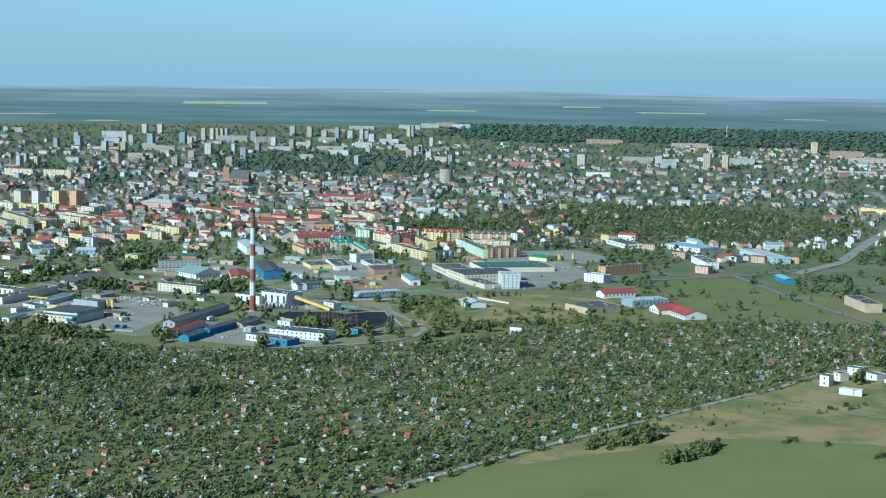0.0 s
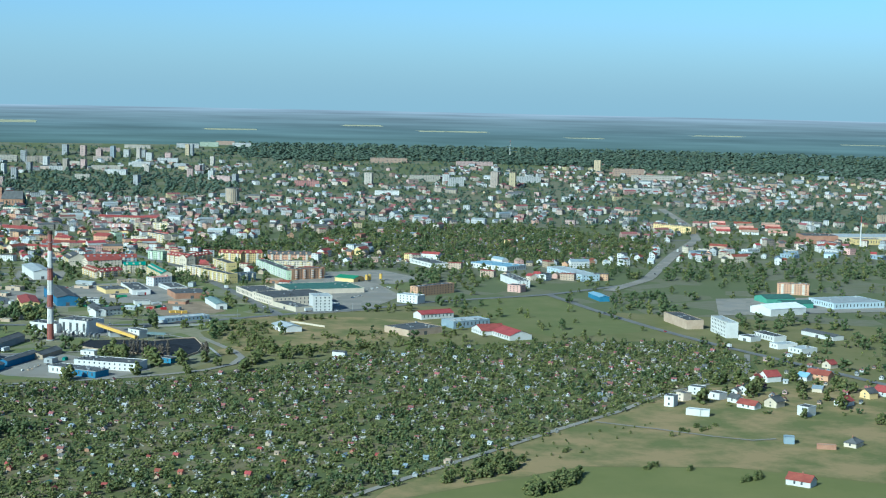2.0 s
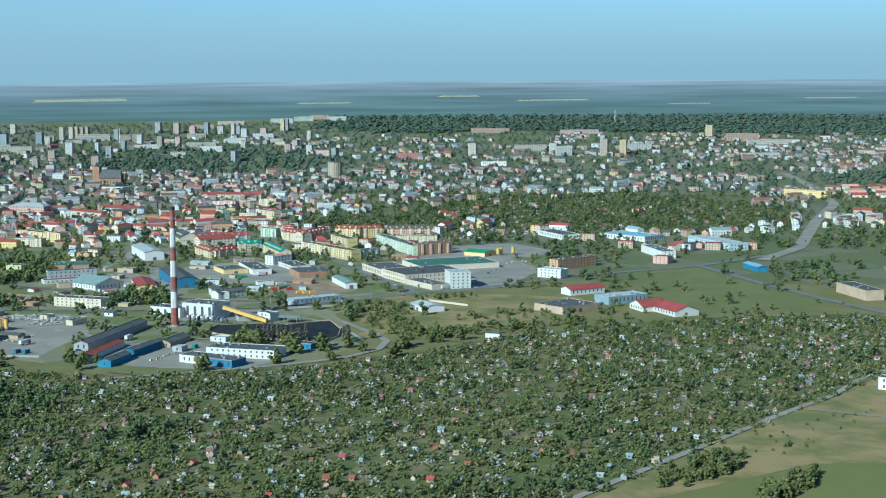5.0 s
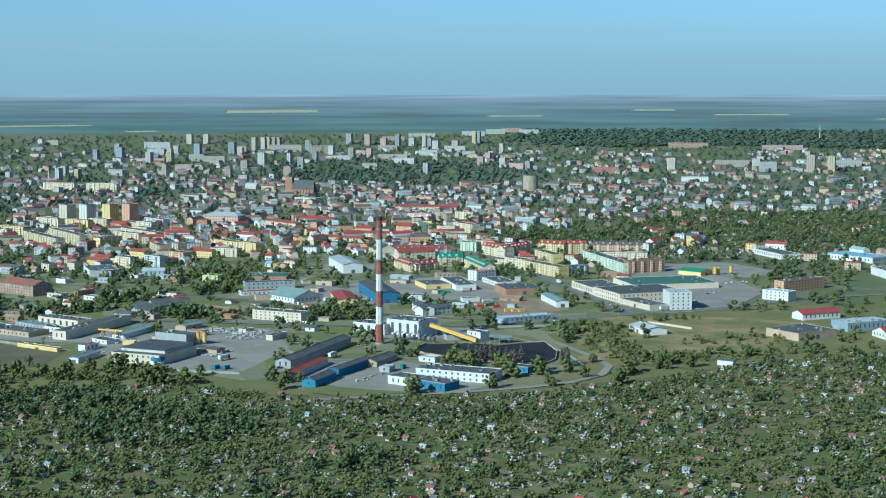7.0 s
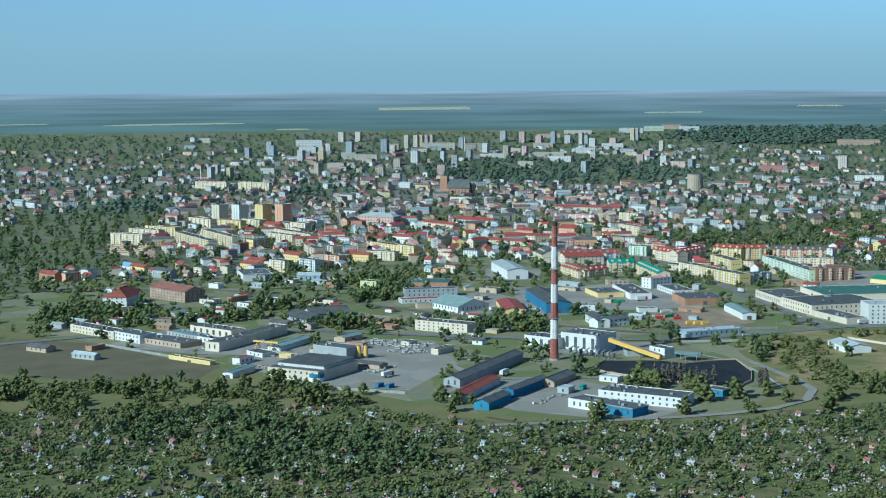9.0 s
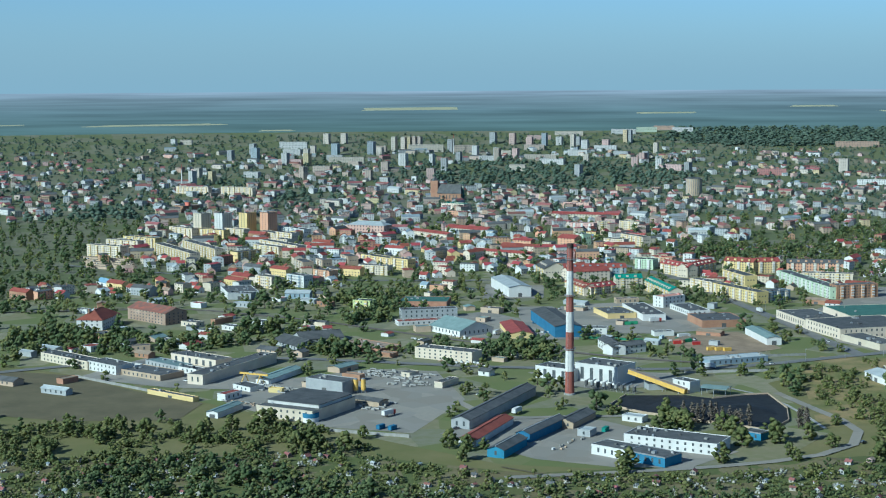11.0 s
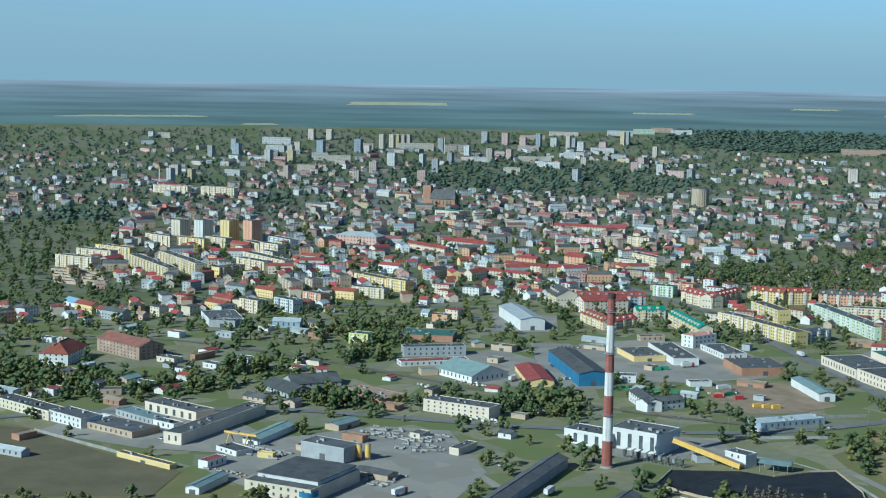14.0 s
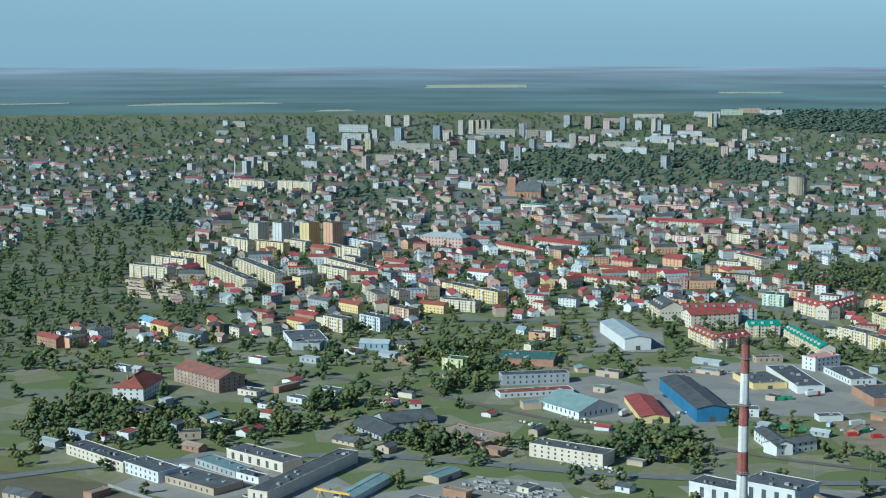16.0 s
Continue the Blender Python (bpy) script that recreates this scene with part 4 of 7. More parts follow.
building("block_of_flats", "cream slab block of flats with flat grey roof", "building", -245.8, 996.7, -48.5, 33.8, 12.0, 13, "cream", "dark", "flat", 4, 1)
building("block_of_flats", "white slab block of flats with flat grey roof", "building", -241.1, 1082.2, -56.0, 67.0, 12.0, 11, "white", "dark", "flat", 4, 1)
building("block_of_flats", "pink and white slab block of flats with flat grey roof", "building", 152.9, 1103.7, -31.9, 34.8, 12.0, 12, "pink", "dark", "flat", 4, 1)
building("block_of_flats", "cream slab block of flats with flat grey roof", "building", 186.0, 1134.7, 1.6, 19.5, 12.0, 11, "cream", "dark", "flat", 4, 1)
building("block_of_flats", "cream slab block of flats with flat grey roof", "building", 221.7, 1121.6, -44.6, 33.8, 12.0, 12, "cream", "dark", "flat", 4, 1)
building("block_of_flats", "cream slab block of flats with flat grey roof", "building", 164.8, 887.3, -39.8, 29.1, 12.0, 12, "cream", "dark", "flat", 4, 1)
building("block_of_flats", "pale green slab block of flats with flat grey roof", "building", 131.3, 941.6, -64.0, 17.9, 12.0, 13, "mint", "dark", "flat", 4, 1)
building("block_of_flats", "cream slab block of flats with flat grey roof", "building", 195.3, 927.0, -66.9, 51.7, 12.0, 12, "cream", "dark", "flat", 4, 1)
building("block_of_flats", "cream slab block of flats with flat grey roof", "building", -386.0, 1830.6, -29.0, 68.4, 12.0, 16, "cream", "dark", "flat", 5, 1)
building("block_of_flats", "cream slab block of flats with flat grey roof", "building", -472.6, 1881.5, -28.5, 72.1, 12.0, 14, "cream", "dark", "flat", 5, 1)
building("block_of_flats", "orange slab block of flats with flat grey roof", "building", 110.7, 848.2, -66.8, 31.7, 12.0, 9, "orange", "dark", "flat", 3, 1)
building("block_of_flats", "yellow-green slab block of flats with flat grey roof", "building", -139.8, 394.4, -26.4, 17.7, 12.0, 9, "lime", "dark", "flat", 3, 1)
building("tower_block", "tall cream tower block of flats", "building", -365.4, 1089.9, -35.0, 14.0, 20.0, 31, "cream", "dark", "flat", 11, 0)
building("tower_block", "tall white and grey tower block of flats", "building", -337.3, 1090.5, -35.0, 14.0, 20.0, 31, "white", "dark", "flat", 11, 0)
building("tower_block", "tall yellow tower block of flats", "building", -304.6, 1091.2, -35.0, 14.0, 20.0, 31, "yellow", "dark", "flat", 11, 0)
building("tower_block", "tall salmon tower block of flats", "building", -276.5, 1091.9, -35.0, 14.0, 20.0, 31, "orange", "dark", "flat", 11, 0)
building("school", "long pink brick school with pale grey roof", "building", -140.7, 1101.3, -28.2, 57.7, 24.0, 13, "pink", "pale", "hip", 3, 0)
building("red_roof_terrace", "long cream terrace with bright red roof", "building", -4.7, 1089.2, -43.9, 72.9, 18.0, 7.5, "cream", "red", "gable", 2, 0)
building("red_roof_terrace", "long cream terrace with bright red roof", "building", -56.4, 1047.9, -56.3, 80.5, 12.0, 7, "cream", "red", "gable", 2, 0)
building("red_roof_terrace", "long cream terrace with bright red roof", "building", 20.1, 817.5, -38.5, 83.1, 10.0, 5.5, "cream", "red", "gable", 2, 0)
building("green_terrace", "pale green terrace with red roof", "building", 35.5, 878.5, -35.3, 25.4, 11.0, 7, "lime", "red", "gable", 3, 0)
building("cream_terrace", "cream terrace with red roof", "building", 57.2, 862.5, -26.6, 23.9, 11.0, 7, "cream", "red", "gable", 3, 0)
building("yellow_terrace", "yellow terrace with red roof", "building", 81.6, 855.6, -28.3, 22.4, 11.0, 7, "yellow", "red", "gable", 3, 0)
building("red_roof_terrace", "terrace with bright red roof", "building", 55.1, 933.6, -35.7, 26.7, 11.0, 7, "orange", "red", "gable", 2, 0)
building("red_roof_terrace", "terrace with bright red roof", "building", 114.2, 938.2, -39.0, 24.9, 20.0, 9, "orange", "red", "gable", 3, 0)
building("red_roof_terrace", "very long terrace with red roof", "building", 181.1, 1294.6, -24.4, 104.1, 14.0, 8, "cream", "red", "gable", 2, 0)
building("pink_terrace", "long pink and grey terrace", "building", 190.7, 1479.8, -33.3, 46.6, 12.0, 10, "pink", "dark", "flat", 3, 0)
building("town_hall", "cream town hall with green copper roof", "building", -4.1, 1503.3, -36.8, 43.9, 20.0, 9, "cream", "greenroof", "flat", 3, 0)
building("orange_terrace", "orange terrace with dark flat roof", "building", -6.1, 1370.0, -39.6, 37.1, 12.0, 7, "orange", "dark", "flat", 2, 0)
building("flat_store", "dark store with white end wall", "building", -262.7, 500.4, -76.2, 48.6, 30.0, 6, "white", "dark", "flat", 0, 0)
building("flat_store", "dark store with flat roof", "building", -258.2, 474.4, -10.6, 22.9, 16.0, 6, "grey", "dark", "flat", 0, 0)
building("school_hall", "long pale hall with a row of windows", "building", -203.8, 473.3, -10.0, 24.2, 12.0, 6, "bluegrey", "pale", "gable", 1, 0)
building("white_bungalow", "white bungalow with blue roof", "house", -405.6, 581.4, -51.4, 23.4, 10.0, 4.5, "white", "bluelight", "gable", 0, 0)
building("orange_box", "plain orange building with flat roof", "building", -68.0, 510.1, -27.7, 15.0, 10.0, 6.5, "orange", "dark", "flat", 0, 0)
building("brick_workshop", "brick workshop with dark striped roof", "building", -83.5, 422.9, -10.0, 44.2, 34.0, 5, "brick", "greendark", "flat", 0, 0)
building("red_tower", "slim bright red tower beside dark halls", "building", -434.2, 1485.6, -44.1, 9.5, 4.0, 15, "red", "red", "flat", 0, 0)
building("dark_hall", "dark hall with red brick walls in town", "building", -436.1, 1493.0, -51.8, 25.4, 30.0, 10, "brick", "dark", "flat", 2, 0)
building("tower_block", "grey high-rise block of flats at the far edge of town", "building", -528, 3096, -32, 14.4, 14, 28, "grey", "dark", "flat", 9, 0)
building("tower_block", "blue-grey high-rise block of flats at the far edge of town", "building", -472, 3178, -32, 20.0, 14, 30, "bluegrey", "dark", "flat", 9, 0)
building("tower_block", "white high-rise block of flats at the far edge of town", "building", -371, 2872, -32, 15.5, 14, 30, "white", "dark", "flat", 9, 0)
building("tower_block", "yellow high-rise block of flats at the far edge of town", "building", -316, 2841, -32, 15.4, 14, 30, "yellow", "dark", "flat", 9, 0)
building("tower_block", "blue-grey high-rise block of flats at the far edge of town", "building", -267, 3357, -32, 20.0, 14, 33, "bluegrey", "dark", "flat", 10, 0)
building("tower_block", "cream high-rise block of flats at the far edge of town", "building", -327, 4176, -32, 20.0, 14, 33, "cream", "dark", "flat", 6, 0)
building("tower_block", "cream high-rise block of flats at the far edge of town", "building", -271, 4180, -32, 20.0, 14, 33, "cream", "dark", "flat", 6, 0)
building("slab_block", "white slab block of flats at the far edge of town", "building", -413, 3826, -12, 85.0, 12, 20, "white", "dark", "flat", 3, 0)
building("slab_block", "white slab block of flats at the far edge of town", "building", -257, 3038, -12, 40.4, 12, 16, "white", "dark", "flat", 5, 0)
building("slab_block", "cream slab block of flats at the far edge of town", "building", -224, 2968, -12, 89.3, 12, 14, "cream", "dark", "flat", 4, 0)
building("tower_block", "blue-grey high-rise block of flats at the far edge of town", "building", -169, 3407, -32, 20.0, 14, 36, "bluegrey", "dark", "flat", 6, 0)
building("tower_block", "cream high-rise block of flats at the far edge of town", "building", -106, 3645, -32, 14.0, 14, 40, "cream", "dark", "flat", 7, 0)
building("tower_block", "cream high-rise block of flats at the far edge of town", "building", -78, 3647, -32, 14.0, 14, 40, "cream", "dark", "flat", 7, 0)
building("tower_block", "yellow high-rise block of flats at the far edge of town", "building", -63, 3648, -32, 14.0, 14, 40, "yellow", "dark", "flat", 7, 0)
building("tower_block", "tan high-rise block of flats at the far edge of town", "building", -48, 3649, -32, 16.3, 14, 40, "tan", "dark", "flat", 7, 0)
building("tower_block", "tan high-rise block of flats at the far edge of town", "building", -34, 3650, -32, 18.7, 14, 40, "tan", "dark", "flat", 7, 0)
building("tower_block", "white high-rise block of flats at the far edge of town", "building", -82, 2805, -32, 20.0, 14, 30, "white", "dark", "flat", 9, 0)
building("slab_block", "cream slab block of flats at the far edge of town", "building", -14, 3555, -12, 103.0, 12, 20, "cream", "dark", "flat", 3, 0)
building("tower_block", "white high-rise block of flats at the far edge of town", "building", -12, 2809, -32, 10.0, 14, 28, "white", "dark", "flat", 9, 0)
building("tower_block", "grey high-rise block of flats at the far edge of town", "building", 56, 3514, -32, 15.9, 14, 36, "grey", "dark", "flat", 6, 0)
building("slab_block", "tan slab block of flats at the far edge of town", "building", 98, 3494, -12, 67.8, 12, 20, "tan", "dark", "flat", 3, 0)
building("tower_block", "white high-rise block of flats at the far edge of town", "building", 111, 3176, -32, 14.7, 14, 32, "white", "dark", "flat", 10, 0)
building("tower_block", "grey high-rise block of flats at the far edge of town", "building", 211, 4100, -32, 20.0, 14, 36, "grey", "dark", "flat", 6, 0)
building("tower_block", "tan high-rise block of flats at the far edge of town", "building", 158, 2991, -32, 14.0, 14, 33, "tan", "dark", "flat", 10, 0)
building("tower_block", "pinkish high-rise block of flats at the far edge of town", "building", 268, 4017, -32, 20.0, 14, 36, "pink", "dark", "flat", 6, 0)
building("tower_block", "pinkish high-rise block of flats at the far edge of town", "building", 216, 3144, -32, 14.6, 14, 26, "pink", "dark", "flat", 8, 0)
building("tower_block", "pinkish high-rise block of flats at the far edge of town", "building", 316, 3937, -32, 20.0, 14, 26, "pink", "dark", "flat", 4, 0)
building("tower_block", "blue-grey high-rise block of flats at the far edge of town", "building", 358, 3886, -32, 14.8, 14, 40, "bluegrey", "dark", "flat", 7, 0)
building("tower_block", "white high-rise block of flats at the far edge of town", "building", 410, 3944, -32, 20.0, 14, 26, "white", "dark", "flat", 4, 0)
building("tower_block", "cream high-rise block of flats at the far edge of town", "building", 433, 3760, -32, 12.1, 14, 40, "cream", "dark", "flat", 7, 0)
building("tower_block", "grey high-rise block of flats at the far edge of town", "building", 467, 3949, -32, 20.0, 14, 26, "grey", "dark", "flat", 4, 0)
building("tower_block", "white high-rise block of flats at the far edge of town", "building", 461, 3686, -32, 20.0, 14, 26, "white", "dark", "flat", 4, 0)
building("slab_block", "blue-grey slab block of flats at the far edge of town", "building", 391, 3275, -32, 10.8, 12, 22, "bluegrey", "dark", "flat", 7, 0)
building("tower_block", "pinkish high-rise block of flats at the far edge of town", "building", 512, 3593, -32, 20.0, 14, 30, "pink", "dark", "flat", 5, 0)
building("tower_block", "yellow high-rise block of flats at the far edge of town", "building", 636, 4076, -32, 12.9, 14, 42, "yellow", "dark", "flat", 7, 0)
building("tower_block", "grey high-rise block of flats at the far edge of town", "building", 650, 4077, -32, 12.9, 14, 42, "grey", "dark", "flat", 7, 0)
building("slab_block", "cream slab block of flats at the far edge of town", "building", 274, 3071, -12, 82.1, 12, 12, "cream", "dark", "flat", 4, 0)
building("slab_block", "white slab block of flats at the far edge of town", "building", -3, 3556, -12, 68.7, 12, 12, "white", "dark", "flat", 3, 0)
building("slab_block", "white slab block of flats at the far edge of town", "building", 138, 3026, -12, 50.5, 12, 12, "white", "dark", "flat", 4, 0)
building("tower_block", "white high-rise block of flats at the far edge of town", "building", -504, 2116, -32, 10.0, 14, 30, "white", "dark", "flat", 9, 0)
building("tower_block", "yellow high-rise block of flats at the far edge of town", "building", -470, 2162, -32, 10.0, 14, 26, "yellow", "dark", "flat", 8, 0)
building("slab_block", "white slab block of flats at the far edge of town", "building", -817, 4135, -32, 18.2, 12, 20, "white", "dark", "flat", 3, 0)
building("slab_block", "cream slab block of flats at the far edge of town", "building", -782, 4168, -12, 39.3, 12, 16, "cream", "dark", "flat", 3, 0)
building("slab_block", "white slab block of flats at the far edge of town", "building", -637, 2319, -32, 11.7, 12, 12, "white", "dark", "flat", 4, 0)
building("slab_block", "white slab block of flats at the far edge of town", "building", 741, 4897, -12, 90.3, 12, 18, "white", "dark", "flat", 3, 0)
building("slab_block", "pale green slab block of flats at the far edge of town", "building", 860, 5112, -12, 78.2, 12, 18, "mint", "dark", "flat", 3, 0)
building("slab_block", "orange slab block of flats at the far edge of town", "building", 964, 5341, -12, 81.4, 12, 16, "orange", "dark", "flat", 3, 0)
building("slab_block", "white slab block of flats at the far edge of town", "building", 1002, 5126, -12, 78.7, 12, 16, "white", "dark", "flat", 3, 0)
building("slab_block", "cream slab block of flats at the far edge of town", "building", 528, 4799, -12, 103.1, 12, 14, "cream", "dark", "flat", 3, 0)
building("slab_block", "pinkish slab block of flats at the far edge of town", "building", 387, 4429, -12, 82.5, 12, 14, "pink", "dark", "flat", 3, 0)
building("tower_block", "cream high-rise block of flats at the far edge of town", "building", 884, 2404, -32, 20.0, 14, 30, "cream", "dark", "flat", 9, 0)
building("tower_block", "white high-rise block of flats at the far edge of town", "building", 1097, 2419, -32, 19.1, 14, 26, "white", "dark", "flat", 8, 0)
building("slab_block", "white slab block of flats at the far edge of town", "building", 1098, 2340, -12, 40.7, 12, 22, "white", "dark", "flat", 7, 0)
building("tower_block", "tan high-rise block of flats at the far edge of town", "building", 1187, 2294, -32, 18.7, 14, 40, "tan", "dark", "flat", 12, 0)
building("tower_block", "yellow high-rise block of flats at the far edge of town", "building", 1219, 2245, -32, 15.4, 14, 40, "yellow", "dark", "flat", 12, 0)
building("slab_block", "white slab block of flats at the far edge of town", "building", 1353, 2521, -12, 83.4, 12, 16, "white", "dark", "flat", 5, 0)
building("slab_block", "cream slab block of flats at the far edge of town", "building", 1078, 2557, -12, 82.4, 12, 16, "cream", "dark", "flat", 5, 0)
building("tower_block", "yellow high-rise block of flats at the far edge of town", "building", 1770, 3012, -32, 20.0, 14, 42, "yellow", "dark", "flat", 7, 0)
building("slab_block", "orange slab block of flats at the far edge of town", "building", 1814, 2876, -12, 93.5, 12, 22, "orange", "dark", "flat", 4, 0)
building("slab_block", "cream slab block of flats at the far edge of town", "building", 1775, 2614, -12, 123.7, 12, 16, "cream", "dark", "flat", 3, 0)
building("slab_block", "orange slab block of flats at the far edge of town", "building", 1273, 3674, -12, 126.4, 12, 16, "orange", "dark", "flat", 3, 0)
building("slab_block", "pinkish slab block of flats at the far edge of town", "building", 1524, 3493, -12, 123.9, 12, 14, "pink", "dark", "flat", 3, 0)
building("slab_block", "white slab block of flats at the far edge of town", "building", 826, 1998, -12, 56.0, 12, 10, "white", "dark", "flat", 3, 0)
building("slab_block", "white slab block of flats at the far edge of town", "building", 1515, 2114, -12, 92.3, 12, 10, "white", "dark", "flat", 3, 0)
building("slab_block", "red brick slab block of flats at the far edge of town", "building", 704, 2315, -12, 60.6, 12, 14, "red", "dark", "flat", 4, 0)

# shops, terraces and flats round the main road
building("shopping_centre", "red brick shop with an orange end", "building", 1262, 838, -12, 56, 48, 13, "brick", "dark", "flat", 0, 0)
building("shopping_centre", "long cream shopping hall with pale flat roof", "building", 1372, 848, -6, 160, 62, 10, "cream", "pale", "flat", 0, 0)
building("shopping_centre", "yellow wing of the shopping hall", "building", 1330, 800, -6, 46, 22, 9, "yellow", "dark", "flat", 1, 0)
building("panel_block", "white slab block of flats beside open ground", "building", 1613, 905, -4, 56, 13, 19, "white", "pale", "flat", 5, 0)
building("tan_block", "tan block with flat roof behind the railway", "building", 1644, 1225, -4, 42, 13, 14, "tan", "dark", "flat", 4, 0)
for j in range(5):
    for i in range(3):
        building("terraced_houses", "row of pale terraced houses with %s roofs" % ("red", "pinkish", "brown")[(i * 2 + j) % 3], "house", 1172 + i * 42 + j * 18, 1000 - i * 20 + j * 42, -25, 24 + 4 * ((i + j) % 3), 9.5, 5.5, "white" if (i + j) % 2 else "cream", ("red", "pink", "tanroof")[(i * 2 + j) % 3], "gable", 2, 0, "terraces by the main road")
rc = random.Random(44)
for i in range(13):
    f = i / 12
    wall, roof, word = rc.choice((("white", "pale", "white"), ("white", "dark", "white"), ("cream", "dark", "cream"), ("bluelight", "pale", "pale blue"), ("bluegrey", "pale", "blue-grey")))
    building("shop_hall", "low %s shop hall with flat roof" % word, "building", 955 + f * 260 + rc.uniform(-8, 8), 650 - f * 60 + (i % 3) * 34 + rc.uniform(-6, 6), rc.choice((-12, -60, 25)), rc.uniform(16, 34), rc.uniform(10, 16), rc.uniform(4, 6), wall, roof, "flat", rc.choice((0, 1)), 0, "shop halls by the wood")


# ---- heating plant ----
def chimney():
    ob = thing("chimney_stack", "tall red and white banded concrete chimney of the heating plant", "chimney", pose(0, 0, 0))
    rad = lambda z: 3.1 - 0.011 * z
    levels = [0, 15.8, 29.7, 42, 55.4, 66.7, 82.5, 100]
    for i, (a, b) in enumerate(zip(levels, levels[1:])):
        part("band", pipe((0, 0, a), (0, 0, b), rad(a), rad(b), 28), BAND_RED if i % 2 == 0 else BAND_WHITE, ob, "faded red band" if i % 2 == 0 else "dirty white band")
    part("mouth", pipe((0, 0, 97.5), (0, 0, 100.5), 2.25, 2.25, 24), SOOT, ob, "sooty black rim")
    for z in (30.5, 66.0, 90.0):
        p = part("platform", pipe((0, 0, z), (0, 0, z + 0.25), rad(z) + 1.1, n=20), METAL, ob)
        rail = bmesh.new()
        for k in range(16):
            a = 2 * math.pi * k / 16
            c, s = math.cos(a) * (rad(z) + 1.0), math.sin(a) * (rad(z) + 1.0)
            tube(rail, (c, s, z + 0.25), (c, s, z + 1.4), 0.06, 0.06, 4)
            a2 = 2 * math.pi * (k + 1) / 16
            tube(rail, (c, s, z + 1.35), (math.cos(a2) * (rad(z) + 1.0), math.sin(a2) * (rad(z) + 1.0), z + 1.35), 0.06, 0.06, 4)
        part("railing", rail, METAL, p)
    lad = bmesh.new()
    for s in (-0.3, 0.3):
        tube(lad, (s - 1.5, -3.0, 2), (s - 1.0, -2.3, 99), 0.05, 0.05, 4)
    part("ladder", lad, METAL, ob)
    part("footing", pipe((0, 0, -0.5), (0, 0, 1.2), 4.0, 3.7, 20), CONCRETE, ob)


chimney()


def conveyor():
    ob = thing("coal_conveyor", "long yellow enclosed coal conveyor sloping up to the boiler house", "conveyor", pose(0, 0, 0))
    a, b = Vector((43.0, 22.0, 11.0)), Vector((76.5, -4.5, 2.0))
    m = (b - a).to_track_quat("X", "Z").to_matrix().to_4x4()
    n = 12
    for k in range(n):
        L = (b - a).length / n
        o = part("casing", boxes((0.03, -1.7, -1.5, L - 0.03, 1.7, 1.5)), YELLOW, ob)
        o.matrix_basis = Matrix.Translation(a + (b - a) * k / n) @ m
    o = part("casing_roof", boxes((-0.2, -1.9, 1.51, (b - a).length + 0.2, 1.9, 1.75)), R["tanroof"], ob)
    o.matrix_basis = Matrix.Translation(a) @ m
    for f in (0.3, 0.62, 0.9):
        p = a + (b - a) * f
        for s in (-1.2, 1.2):
            part("support", pipe((p.x + s, p.y + s * 0.7, 0), (p.x + s * 0.8, p.y + s * 0.5, p.z - 1.3), 0.3, n=6), METAL, ob)


conveyor()


def coal_yard():
    pts = [(21, -39), (36, -8), (75, -10), (91, -22), (114, -12), (130, -10), (131, -55), (123, -90), (105, -117), (90, -104), (39, -63)]
    patch("ground_coal_yard", pts, COAL, 0.62, "black coal stocking ground", "yard")
    cx, cy = 82.0, -58.0
    verts, faces, n, r = [], [], 36, 9
    for i in range(r + 1):
        for k in range(n):
            a = 2 * math.pi * k / n
            f = i / r
            x, y = cx + math.cos(a) * 42 * f * 0.95 + math.sin(a) * 6 * f, cy + math.sin(a) * 36 * f * 0.85 - math.cos(a) * 12 * f
            verts.append((x, y, 0.5 + (1 - f ** 2) * (4.0 + 2.2 * noise.noise((x / 14, y / 14, 0)))))
    for i in range(r):
        for k in range(n):
            faces.append((i * n + k, (i + 1) * n + k, (i + 1) * n + (k + 1) % n, i * n + (k + 1) % n))
    tagged(mesh_object("coal_mound", verts, faces, [COAL]), "low black heap of coal in the stocking yard", "coal heap")
    for i, (p, q) in enumerate(zip(pts, pts[1:] + pts[:1])):
        if i in (1, 2):
            continue
        d = Vector(q) - Vector(p)
        w = part("wall", boxes((0, -0.25, 0, d.length, 0.25, 1.6)), W["tan"], None)
        w.name = "yard_wall"
        w.matrix_basis = pose(p[0], p[1], 0, 0, 0, math.degrees(math.atan2(d.y, d.x)))
        tagged(w, "low dull concrete wall round the coal yard", "wall", "coal yard walls")
    can = thing("canopy", "pale green steel canopy on posts beside the coal", "canopy", pose(96, -8, 0, 0, 0, -30))
    for s in (-1, 1):
        part("roof_sheet", boxes((-9, min(0, s * 6.5), 0, 9, max(0, s * 6.5), 0.25)), R["green"], can).matrix_basis = pose(0, 0, 6.2, -s * 9)
    for x in (-8, 0, 8):
        for y in (-5.5, 5.5):
            part("post", pipe((x, y, 0), (x, y, 5.3), 0.2, n=6), METAL, can)


coal_yard()


